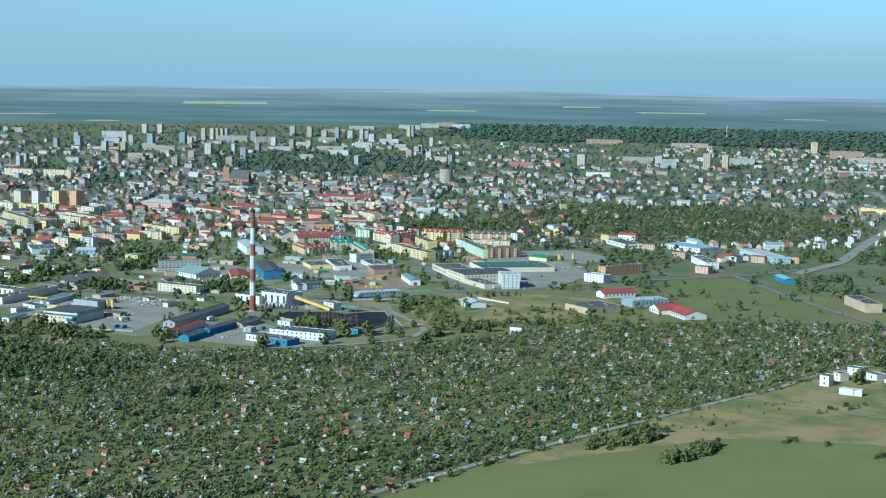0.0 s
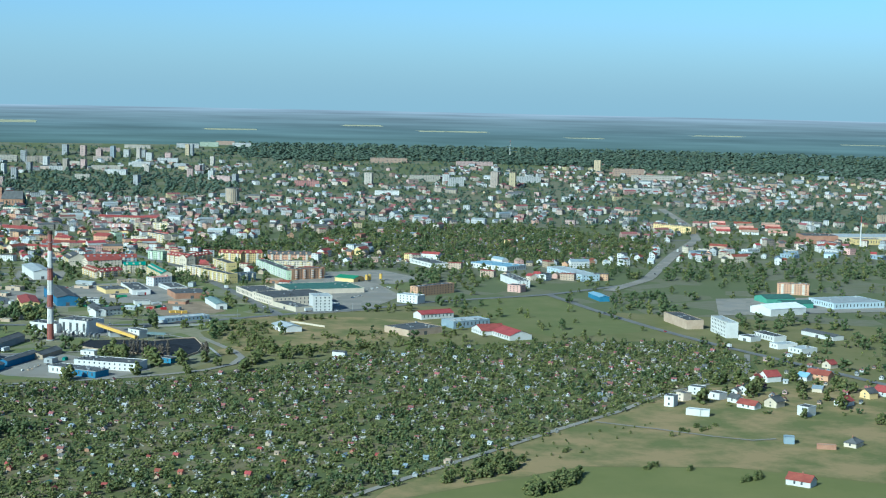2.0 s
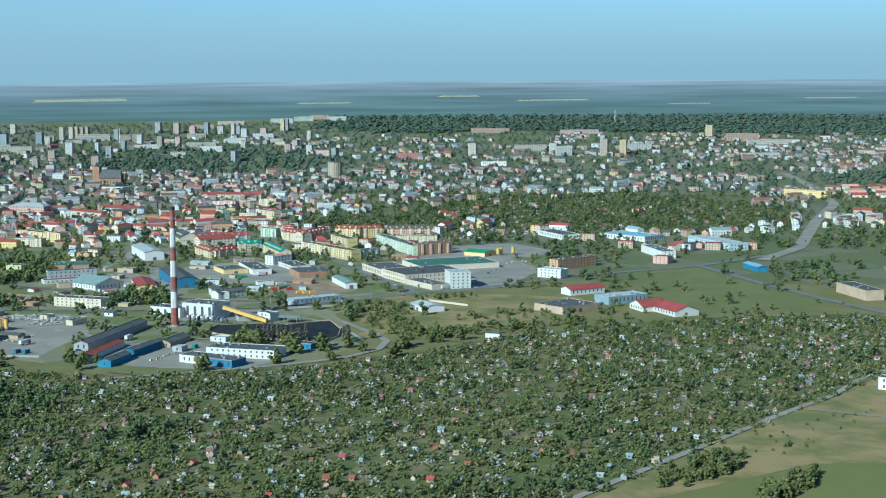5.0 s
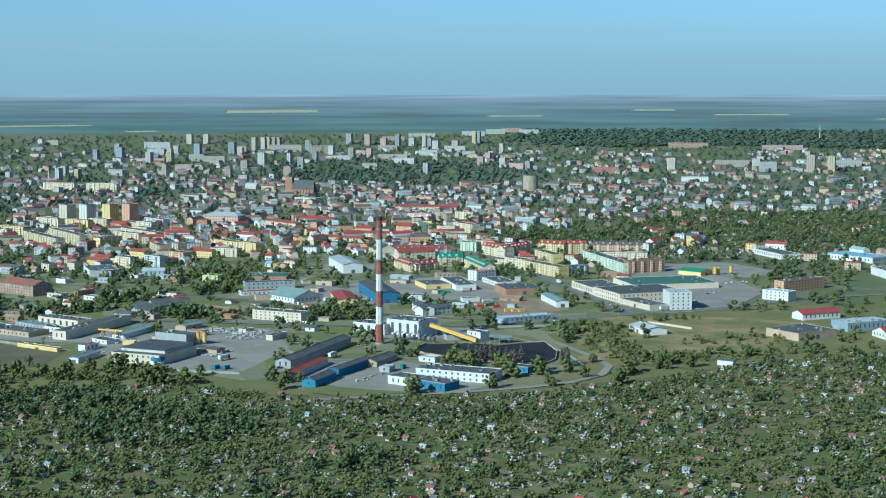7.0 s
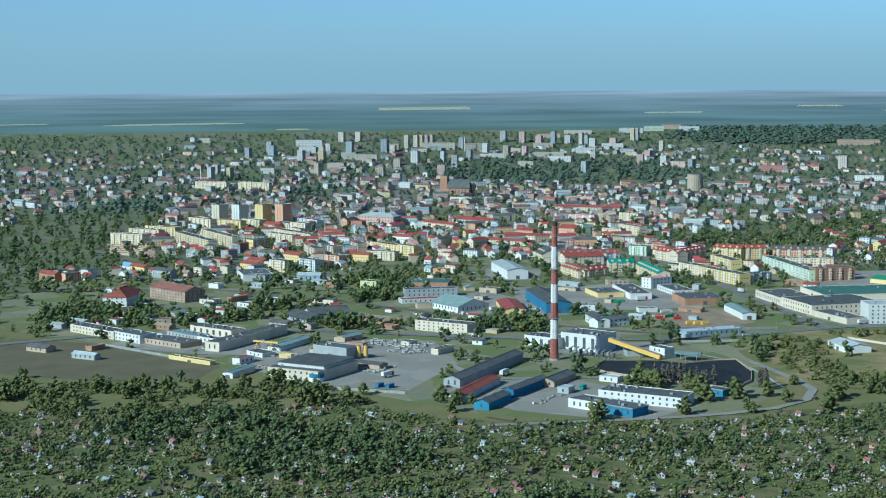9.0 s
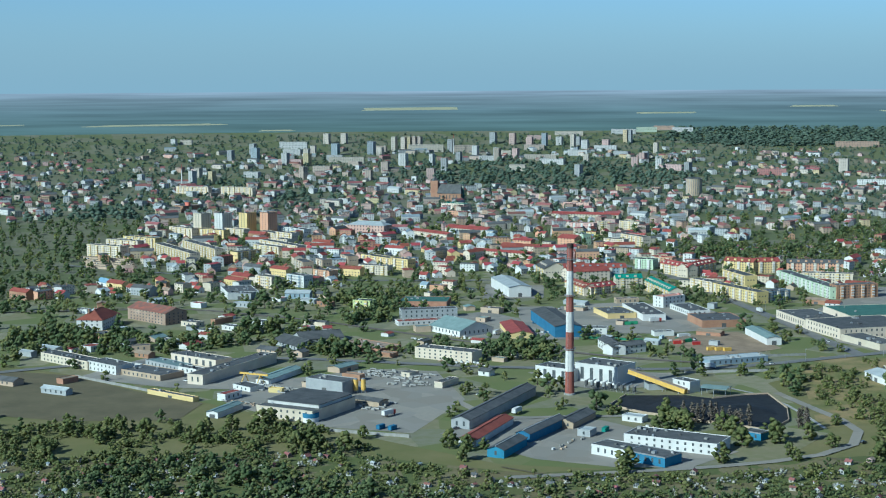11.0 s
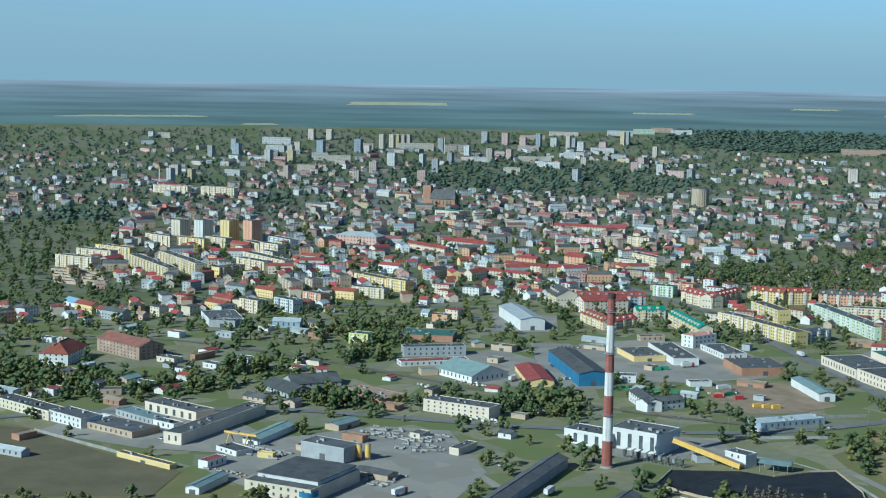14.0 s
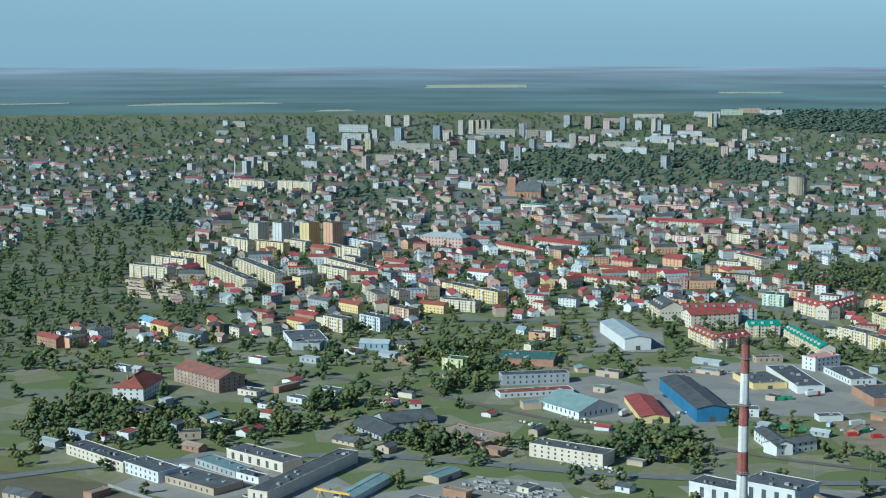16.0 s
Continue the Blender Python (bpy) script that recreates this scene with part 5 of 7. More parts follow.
def flue_units():
    for i in range(9):
        x, y = 14 + i * 3.6, 22 - i * 2.95
        ob = thing("dust_filter", "dark grey dust filter with pale drums beside the boiler house", "machine", pose(x, y, 0, 0, 0, -39), "dust filters")
        for k in range(4):
            part("leg", pipe((-1 + 2 * (k % 2), -1 + 2 * (k // 2), 0), (-1 + 2 * (k % 2), -1 + 2 * (k // 2), 2), 0.12, n=5), METAL, ob)
        part("drum", pipe((0, 0, 2.4), (0, 0, 5.0), 1.25, n=12), METAL if i % 2 else R["dark"], ob)
        part("hopper", pipe((0, 0, 0.8), (0, 0, 2.4), 0.3, 1.25, 12), R["dark"], ob)
        part("duct", pipe((0, 0, 5.0), (1.5, 2.4, 6.2), 0.45, n=8), METAL, ob)


flue_units()


def silo(x, y, h, r, material, label):
    ob = thing("silo", label, "silo", pose(x, y, 0), "silos")
    part("barrel", pipe((0, 0, 2.0), (0, 0, h), r, n=18), material, ob)
    part("cone", pipe((0, 0, 0.6), (0, 0, 2.0), 0.4, r, 18), METAL, ob)
    part("cap", pipe((0, 0, h), (0, 0, h + 0.9), r * 1.02, 0.3, 18), METAL, ob)
    for k in range(4):
        a = math.pi / 4 + k * math.pi / 2
        part("leg", pipe((r * math.cos(a), r * math.sin(a), 0), (r * math.cos(a), r * math.sin(a), 2.4), 0.16, n=5), METAL, ob)


for x, y in ((-141.5, 13.5), (-136.5, 14.0)):
    silo(x, y, 9.5, 1.6, YELLOW, "tall yellow cement silo at the concrete works")
for x, y in ((392, 400), (397, 404), (412, 408)):
    silo(x, y, 9, 1.8, YELLOW, "bright yellow silo beside the yellow hall")


def gantry():
    ob = thing("gantry_crane", "yellow gantry crane over a stock yard", "crane", pose(-214, 47, 0, 0, 0, -30))
    part("beam", boxes((-9, -0.5, 7.2, 14, 0.5, 8.4)), YELLOW, ob)
    for x in (-5, 8):
        for s in (-3, 3):
            part("leg", pipe((x + (1.5 if s > 0 else -1.5), s, 0), (x, s * 0.12, 7.3), 0.35, n=6), YELLOW, ob)
    part("trolley", boxes((-1, -0.9, 8.41, 1.4, 0.9, 9.3)), METAL, ob)


gantry()


def church():
    g, s = land(-30, 1690)
    ob = thing("church", "brown brick church with massive tower and dark steep roof", "church", Matrix.Translation(g) @ pose(0, 0, 0, 0, 0, -18) @ Matrix.Scale(s, 4))
    FOOT.append((-10, 1690, -18, 40, 16))
    part("tower", boxes((-9, -6, -1, 4, 6, 34)), W["brick"], ob)
    part("tower_cap", pipe((-2.5, 0, 34), (-2.5, 0, 42), 6.5, 0.4, 4), R["dark"], ob)
    part("nave", boxes((4, -10, -1, 46, 10, 13)), W["brick"], ob)
    bm = bmesh.new()
    v = [bm.verts.new(p) for p in ((4, -11, 12.5), (47, -11, 12.5), (47, 11, 12.5), (4, 11, 12.5), (4, 0, 28), (44, 0, 28))]
    for f in ((0, 1, 5, 4), (2, 3, 4, 5), (1, 2, 5), (3, 0, 4)):
        bm.faces.new([v[i] for i in f])
    part("roof", bm, R["dark"], ob)
    for k in range(6):
        part("window", boxes((8 + k * 6, -10.1, 3, 9.6 + k * 6, -9.9, 10)), GLASS, ob)
    part("spire", pipe((48, 0, 0), (48, 0, 38), 1.6, 0.3, 8), R["greendark"], ob)


church()


def water_tower():
    g, s = land(432, 1755)
    ob = thing("gas_holder", "grey ribbed cylindrical tower beside a brick block", "tower", Matrix.Translation(g) @ Matrix.Scale(s, 4))
    FOOT.append((432, 1755, 0, 30, 30))
    part("drum", pipe((0, 0, 0), (0, 0, 30), 14, n=32), W["tan"], ob)
    for k in range(24):
        a = 2 * math.pi * k / 24
        part("rib", pipe((14 * math.cos(a), 14 * math.sin(a), 0), (14 * math.cos(a), 14 * math.sin(a), 30.5), 0.5, n=4), CONCRETE, ob)
    part("lid", pipe((0, 0, 30), (0, 0, 32), 14.4, 10, 32), R["dark"], ob)


water_tower()

# ---- small sheds and garages between the works ----
rw = random.Random(12)
made = 0
for k in range(900):
    if made >= 74:
        break
    x, y = rw.uniform(-400, 330), rw.uniform(-140, 480)
    if (x > 120 and -120 < y < 140) or (x < -230 and y < 20) or (20 < x < 140 and -125 < y < 0) or y < -125 + max(0, -x) * 0.4:
        continue
    l, d = rw.uniform(7, 24), rw.uniform(5, 11)
    if any((x - a) ** 2 + (y - b) ** 2 < (max(c, e) + l * 0.6) ** 2 for a, b, _, c, e in FOOT) or any((x - a) ** 2 + (y - b) ** 2 < (c + l * 0.55) ** 2 for a, b, c in CLEAR) or x * x + y * y < 700:
        continue
    wall, roof = rw.choice((("grey", "dark"), ("tan", "dark"), ("white", "dark"), ("cream", "dark"), ("brick", "tanroof"), ("grey", "pale"), ("white", "red"), ("tan", "green")))
    word = {"dark": "dark", "tanroof": "brown", "pale": "pale grey", "red": "dull red", "green": "grey green"}[roof]
    building("store_shed" if l > 12 else "garage", "low %s %s with %s roof between the works" % (wall, "shed" if l > 12 else "garage", word), "shed", x, y, rw.choice((-35, -35, 55, 8)) + rw.uniform(-4, 4), l, d, rw.uniform(2.8, 4.8), wall, roof, rw.choice(("flat", "gable")), rw.choice((0, 0, 1)), 0, "sheds of the works")
    made += 1

# ---- town houses, allotment sheds and trees by rule ----
rs = np.random.RandomState(7)
FOOT_A = np.array(FOOT)
CLEAR_A = np.array(CLEAR)
YARD_P = [np.array(p) for _, p, _, _ in YARDS] + [np.array([(21, -39), (36, -8), (75, -10), (91, -22), (114, -12), (130, -10), (131, -55), (123, -90), (105, -117), (90, -104), (39, -63)])]


def inside(p, poly):
    x, y = p[:, 0], p[:, 1]
    hit = np.zeros(len(p), bool)
    for (x0, y0), (x1, y1) in zip(poly, np.roll(poly, -1, axis=0)):
        cross = ((y0 > y) != (y1 > y)) & (x < (x1 - x0) * (y - y0) / (y1 - y0 + 1e-9) + x0)
        hit ^= cross
    return hit


def free(p, pad=0.0, yards=True):
    ok = np.ones(len(p), bool)
    for x, y, t, a, b in FOOT_A:
        c, s = math.cos(radians(t)), math.sin(radians(t))
        dx, dy = p[:, 0] - x, p[:, 1] - y
        ok &= ~((np.abs(dx * c + dy * s) < a + pad) & (np.abs(-dx * s + dy * c) < b + pad))
    for x, y, r in CLEAR_A:
        ok &= (p[:, 0] - x) ** 2 + (p[:, 1] - y) ** 2 > (r + pad * 0.6) ** 2
    if yards:
        for poly in YARD_P:
            ok &= ~inside(p, poly)
    return ok


def blot(p, size, seed=0.0):
    """A smooth random value from 0 to 1 over the plan."""
    return np.array([noise.noise((x / size, y / size, seed)) for x, y in p]) * 0.5 + 0.5


def scatter(poly, count, seed):
    r = np.random.RandomState(seed)
    lo, hi = poly.min(0), poly.max(0)
    p = r.uniform(lo, hi, (count, 2))
    return p[inside(p, poly)]


def sector(d0, d1, a0, a1, step, seed, growth=0.0):
    """Jittered plan points in a wedge seen from the flight path."""
    r = np.random.RandomState(seed)
    out, d = [], d0
    while d < d1:
        st = step * (1 + growth * (d - d0) / 1000)
        n = int(radians(a1 - a0) * d / st)
        a = np.radians(a0 + (a1 - a0) * (np.arange(n) + r.uniform(-0.4, 0.4, n)) / n)
        dd = d + r.uniform(-0.4, 0.4, n) * st
        out.append(np.column_stack([EYE0.x + dd * np.sin(a), EYE0.y + dd * np.cos(a)]))
        d += st
    return np.concatenate(out)


def merged(name, label, category, templates, which, places, turns, scales, materials, mats=None, smooth=False):
    """One mesh out of many copies of small templates (verts, faces, material index)."""
    V, F, M, base = [], [], [], 0
    g, s = land_array(places)
    for k, (tv, tf, tm) in enumerate(templates):
        sel = np.where(which == k)[0]
        if not len(sel):
            continue
        c, si = np.cos(turns[sel]), np.sin(turns[sel])
        sc = scales[sel] * s[sel][:, None]
        x, y, z = tv[None, :, 0] * sc[:, :1], tv[None, :, 1] * sc[:, 1:2], tv[None, :, 2] * sc[:, 2:3]
        v = np.stack([x * c[:, None] - y * si[:, None] + g[sel, 0:1], x * si[:, None] + y * c[:, None] + g[sel, 1:2], z + g[sel, 2:3]], 2).reshape(-1, 3)
        off = base + np.arange(len(sel)) * len(tv)
        V.append(v)
        tri = np.array(tf)
        F.append((tri[None] + off[:, None, None]).reshape(-1, tri.shape[1]))
        M.append(np.tile(tm, len(sel)) if mats is None else (np.tile(tm, (len(sel), 1)) + mats[sel][:, None] * 0 + np.where(np.tile(tm, (len(sel), 1)) < 2, mats[sel][:, None] * 2, 0)).ravel())
        base += len(v)
    ob = mesh_object(name, np.concatenate(V), np.concatenate(F), materials, np.concatenate(M), smooth)
    return tagged(ob, label, category, kind="stuff")


# trees: templates of leaf clumps with gaps, on a trunk with limbs
OCT = np.array([(1, 0, 0), (-1, 0, 0), (0, 1, 0), (0, -1, 0), (0, 0, 1), (0, 0, -1)], float)
OCT_F = [(0, 2, 4), (2, 1, 4), (1, 3, 4), (3, 0, 4), (2, 0, 5), (1, 2, 5), (3, 1, 5), (0, 3, 5)]


def crown_arrays(seed, clumps, spread=0.42, low=0.25, size=0.16, tall=1.0):
    """Leaf clumps of a tree 1 m high."""
    r = np.random.RandomState(seed)
    V, F = [], []
    for k in range(clumps):
        a, u = r.uniform(0, 2 * math.pi), r.uniform(0, 1)
        z = low + (1 - low) * u
        reach = spread * math.sqrt(max(0.02, 1 - (2 * u - 0.85) ** 2 * 0.75)) * r.uniform(0.35, 1.0)
        c = np.array([math.cos(a) * reach, math.sin(a) * reach, z * tall - size * 0.5])
        jit = OCT * size * r.uniform(0.55, 1.25, (6, 1)) * np.array([1, 1, 0.8]) + r.uniform(-0.03, 0.03, (6, 3))
        q = r.uniform(0, math.pi)
        rot = np.array([[math.cos(q), -math.sin(q), 0], [math.sin(q), math.cos(q), 0], [0, 0, 1]])
        F += [tuple(i + len(V) * 6 for i in f) for f in OCT_F]
        V.append(jit @ rot.T + c)
    return np.concatenate(V), F


def trunk_arrays():
    bm = bmesh.new()
    tube(bm, (0, 0, -0.03), (0.01, 0, 0.5), 0.028, 0.016, 5)
    for k in range(3):
        a = k * 2.1
        tube(bm, (0, 0, 0.25 + 0.08 * k), (0.2 * math.cos(a), 0.2 * math.sin(a), 0.55 + 0.06 * k), 0.012, 0.005, 3)
    bmesh.ops.triangulate(bm, faces=bm.faces[:])
    bm.verts.index_update()
    v, f = np.array([tuple(q.co) for q in bm.verts]), [tuple(q.index for q in p.verts) for p in bm.faces]
    bm.free()
    return v, f


TR_V, TR_F = trunk_arrays()
STEM_V = np.array([(0.03, 0, -0.03), (-0.015, 0.026, -0.03), (-0.015, -0.026, -0.03), (0.015, 0, 0.55), (-0.008, 0.013, 0.55), (-0.008, -0.013, 0.55)])
STEM_F = [(0, 1, 4), (0, 4, 3), (1, 2, 5), (1, 5, 4), (2, 0, 3), (2, 3, 5)]


def tree_template(seed, clumps, **kw):
    v, f = crown_arrays(seed, clumps, **kw)
    return np.concatenate([v, STEM_V]), f + [tuple(i + len(v) for i in q) for q in STEM_F], np.array([0] * len(f) + [1] * len(STEM_F))


def tree_things(name, label, places, heights, leaf, seed, clumps=34, group="", **kw):
    protos = []
    r = np.random.RandomState(seed)
    for i, (p, h) in enumerate(zip(places, heights)):
        g, s = land(p[0], p[1])
        m = Matrix.Translation(g) @ pose(0, 0, 0, 0, 0, r.uniform(0, 360)) @ Matrix.Diagonal((h * s * r.uniform(0.85, 1.2), h * s * r.uniform(0.85, 1.2), h * s, 1))
        if i < 4:
            ob = tagged(mesh_object(name, TR_V, TR_F, [BARK]), label, "tree", group)
            v, f = crown_arrays(seed + i, clumps, **kw)
            c = mesh_object("crown", v, f, [leaf], smooth=True)
            c.parent = ob
            ob.matrix_basis = m
            protos.append(ob)
        else:
            src = protos[i % 4]
            ob = src.copy()
            scene.collection.objects.link(ob)
            ob.matrix_basis = m
            c = src.children[0].copy()
            scene.collection.objects.link(c)
            c.parent = ob


ALLOT = np.array([(-500, -165), (-300, -165), (-154, -155), (-49, -212), (68, -212), (150, -190), (254, -130), (364, -92), (450, -84), (580, -104), (598, -200), (575, -262), (545, -268), (500, -325), (405, -392), (345, -440), (257, -512), (161, -590), (-60, -790), (-500, -790)])
BUSH = [tree_template(100 + i, 7, spread=0.54, low=0.12, size=0.26) for i in range(7)]
MID = [tree_template(120 + i, 14, spread=0.44, low=0.12, size=0.20) for i in range(6)]


def planting(name, label, pts, hmin, hmax, leaf, templates, seed, wide=1.0):
    r = np.random.RandomState(seed)
    n = len(pts)
    h = r.uniform(hmin, hmax, n) * r.uniform(0.8, 1.15, n)
    sc = np.column_stack([h * wide * r.uniform(0.85, 1.25, n), h * wide * r.uniform(0.85, 1.25, n), h])
    merged(name, label, "trees", templates, r.randint(0, len(templates), n), pts, r.uniform(0, 6.28, n), sc, [leaf, BARK], smooth=True)


gard = scatter(ALLOT, 30000, 3)
gard = gard[free(gard, -1.0)]
near_order = np.argsort(np.hypot(gard[:, 0] - 60, gard[:, 1] + 620))
kind = rs.uniform(0, 1, len(gard)) + (blot(gard, 60) - 0.5) * 0.8
bigp = gard[near_order[:900:6]]
tree_things("fruit_tree", "leafy green fruit tree in an allotment garden", bigp, rs.uniform(3, 6, len(bigp)), LEAF, 500, 34, "allotment trees", spread=0.46, low=0.22)
rest = np.setdiff1d(np.arange(len(gard)), near_order[:900:6])
k3 = kind[rest]
planting("garden_trees", "green fruit trees of the allotments", gard[rest[k3 < 0.55]], 1.6, 5.2, LEAF, BUSH, 31)
planting("garden_shrubs", "fresh green shrubs of the allotments", gard[rest[(k3 >= 0.55) & (k3 < 0.80)]], 1.2, 4.2, LEAF_FRESH, BUSH, 32)
planting("blossom_trees", "pale blossoming fruit trees of the allotments", gard[rest[(k3 >= 0.80) & (k3 < 0.93)]], 1.6, 4.4, BLOSSOM, BUSH, 33)
planting("garden_conifers", "dark taller trees of the allotments", gard[rest[k3 >= 0.93]], 3.5, 7.5, LEAF_DARK, MID, 34, 0.8)


def house_arrays(l, d, h, rise, windows=True):
    """A small gabled house: walls 0, roof 1, glass 34."""
    a, b, o = l / 2, d / 2, 0.35
    V, F, M = [], [], []

    def quad(p, m):
        i = len(V)
        V.extend(p)
        F.append((i, i + 1, i + 2, i + 3))
        M.append(m)
    for p, q in (((-a, -b), (a, -b)), ((a, -b), (a, b)), ((a, b), (-a, b)), ((-a, b), (-a, -b))):
        quad(((*p, -0.4), (*q, -0.4), (*q, h), (*p, h)), 0)
    for s in (-1, 1):
        quad(((s * a, -b, h), (s * a, b, h), (s * a, 0.02, h + rise - 0.1), (s * a, -0.02, h + rise - 0.1)), 0)
    e = o * rise / b
    quad(((-a - o, -b - o, h - e), (a + o, -b - o, h - e), (a + o, 0, h + rise), (-a - o, 0, h + rise)), 1)
    quad(((a + o, b + o, h - e), (-a - o, b + o, h - e), (-a - o, 0, h + rise), (a + o, 0, h + rise)), 1)
    c = a * 0.4
    quad(((c - 0.4, -0.4, h + rise * 0.6), (c + 0.4, -0.4, h + rise * 0.6), (c + 0.4, -0.4, h + rise + 1), (c - 0.4, -0.4, h + rise + 1)), 34)
    if windows:
        for f in range(max(1, int(h / 2.8))):
            z = f * 2.8 + 1.0
            for k in range(max(1, int(l / 3.4))):
                x = (k + 0.5) * l / max(1, int(l / 3.4)) - a
                quad(((x - 0.6, -b - 0.05, z), (x + 0.6, -b - 0.05, z), (x + 0.6, -b - 0.05, z + 1.3), (x - 0.6, -b - 0.05, z + 1.3)), 34)
            for s in (-1, 1):
                for y in (-b * 0.45, b * 0.45):
                    quad(((s * (a + 0.05), y - 0.6, z), (s * (a + 0.05), y + 0.6, z), (s * (a + 0.05), y + 0.6, z + 1.3), (s * (a + 0.05), y - 0.6, z + 1.3)), 34)
    return np.array(V, float), F, np.array(M)


def house_thing(name, label, category, l, d, h, rise, wall, roof, group):
    ob = new(name)
    tagged(ob, label, category, group)
    a, b, o = l / 2, d / 2, 0.35
    bm = boxes((-a, -b, -0.4, a, b, h))
    for s in (-1, 1):
        bm.faces.new([bm.verts.new(p) for p in ((s * a, -b, h), (s * a, b, h), (s * a, 0, h + rise - 0.1))])
    part("wall", bm, wall, ob)
    e = o * rise / b
    rb = bmesh.new()
    for s in (-1, 1):
        top = [rb.verts.new(p) for p in ((-a - o, s * (b + o), h - e), (a + o, s * (b + o), h - e), (a + o, 0, h + rise), (-a - o, 0, h + rise))]
        low = [rb.verts.new((v.co.x, v.co.y, v.co.z - 0.22)) for v in top]
        rb.faces.new(top), rb.faces.new(low[::-1])
        for k in range(4):
            rb.faces.new((top[k], low[k], low[(k + 1) % 4], top[(k + 1) % 4]))
    part("roof", rb, roof, ob)
    if category == "house":
        part("chimney", boxes((a * 0.4 - 0.4, -0.4, h + rise * 0.5, a * 0.4 + 0.4, 0.4, h + rise + 1)), W["brick"], ob)
    n = max(1, int(l / 3.4))
    for f in range(max(1, int(h / 2.8))):
        wb = bmesh.new()
        for k in range(n):
            x = (k + 0.5) * l / n - a
            box(wb, x - 0.6, -b - 0.05, f * 2.8 + 0.9, x + 0.6, -b + 0.1, f * 2.8 + 2.1)
        part("window" if n == 1 else "window_row", wb, GLASS, ob)
    part("door", boxes((a - 0.05, -0.5, 0, a + 0.06, 0.5, 2.0)), R["tanroof"], ob)
    return ob


nice_wall = {"white": "white", "cream": "cream", "tan": "tan", "pink": "pinkish", "grey": "grey"}
HOUSE_WALLS = ["white", "cream", "white", "yellow", "tan", "cream", "pink", "white", "orange", "grey", "white", "cream", "grey", "white", "tan", "brick", "white"]
HOUSE_ROOFS = ["red", "red", "dark", "red", "dark", "red", "tanroof", "red", "dark", "dark", "red", "dark", "red", "pale", "red", "red", "bluegrey"]
HOUSE_MATS = []
for wk, rk in zip(HOUSE_WALLS, HOUSE_ROOFS):
    a, b = WALL[wk]
    c, d = ROOF[rk]
    HOUSE_MATS += [mat("house_wall_" + wk, a, b, 6, 0.85, vary=0.12, island=True), mat("house_roof_" + rk, c, d, 4, 0.8, vary=0.25, island=True)]
HOUSE_MATS.append(GLASS)
# house colours with haze painted in, lifted towards grey; merged sheds use them too
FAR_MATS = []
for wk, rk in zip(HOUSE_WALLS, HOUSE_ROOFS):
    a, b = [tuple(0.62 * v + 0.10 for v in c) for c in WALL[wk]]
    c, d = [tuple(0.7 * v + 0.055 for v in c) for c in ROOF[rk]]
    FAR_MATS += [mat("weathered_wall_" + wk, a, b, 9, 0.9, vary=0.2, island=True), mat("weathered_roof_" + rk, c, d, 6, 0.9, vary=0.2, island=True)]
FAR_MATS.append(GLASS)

# more towers at the far edge of town
rt = random.Random(31)
for k in range(34):
    a, dist = radians(rt.uniform(-7.5, 9.5)), rt.uniform(3500, 4900)
    x, y, tall = EYE0.x + dist * math.sin(a), EYE0.y + dist * math.cos(a), rt.random() < 0.5
    wall = rt.choice(("white", "cream", "tan", "pink", "grey", "cream", "white"))
    building("tower_block" if tall else "slab_block", "%s block of flats among trees at the town's edge" % nice_wall[wall], "building", x, y, rt.choice((-32, -20, -50)), rt.uniform(12, 18) if tall else rt.uniform(30, 70), 12, rt.uniform(20, 31) if tall else rt.uniform(12, 16), wall, "dark", "flat", 9 if tall else 4, 0, "far blocks of flats")
FOOT_A = np.array(FOOT)

# allotment sheds
sheds = scatter(ALLOT, 3200, 21)
sheds = sheds[free(sheds, 1.0)]
keep = [0]
for i in range(1, len(sheds)):
    if np.min(np.hypot(*(sheds[keep] - sheds[i]).T)) > 9.5:
        keep.append(i)
sheds = sheds[keep]
order = np.argsort(np.hypot(sheds[:, 0] - 60, sheds[:, 1] + 640))
styles = [(3.6, 3.0, 2.2, 0.8, "grey", "dark"), (4.2, 3.6, 2.3, 1.2, "tan", "red"), (3.5, 3, 2.2, 0.7, "cream", "tanroof"), (4.0, 3.6, 2.3, 1.4, "brick", "red"), (4.4, 3.2, 2.3, 0.8, "grey", "pale"),
          (4, 3.5, 2.3, 1.5, "tan", "dark"), (4.0, 3.2, 2.3, 0.7, "brick", "greendark"), (4.2, 3.4, 2.4, 1.2, "bluegrey", "bluegrey"), (3.4, 3.0, 2.2, 0.8, "tan", "pale"), (4.4, 3.6, 2.4, 1.3, "tan", "tanroof")]
words = {"dark": "dark", "red": "red", "tanroof": "brown", "pale": "pale grey", "greendark": "dark green", "bluegrey": "blue-grey", "white": "white"}
shed_protos = [house_thing("garden_shed", "small %s allotment shed with %s roof" % (s[4].replace("bluegrey", "blue-grey"), words[s[5]]), "shed", *s[:4], W[s[4]], R[s[5]], "allotment sheds") for s in styles]
for i, k in enumerate(order[:180]):
    m = pose(*sheds[k], 0.1, 0, 0, -35 + rs.choice((0, 90)) + rs.uniform(-12, 12))
    if i < len(styles):
        shed_protos[i].matrix_basis = m
    else:
        copy_thing(shed_protos[int(rs.randint(len(styles)))], m @ Matrix.Scale(rs.uniform(0.6, 0.95), 4))
rest = sheds[order[180:]]
st = [house_arrays(*s[:4]) for s in styles[:6]]
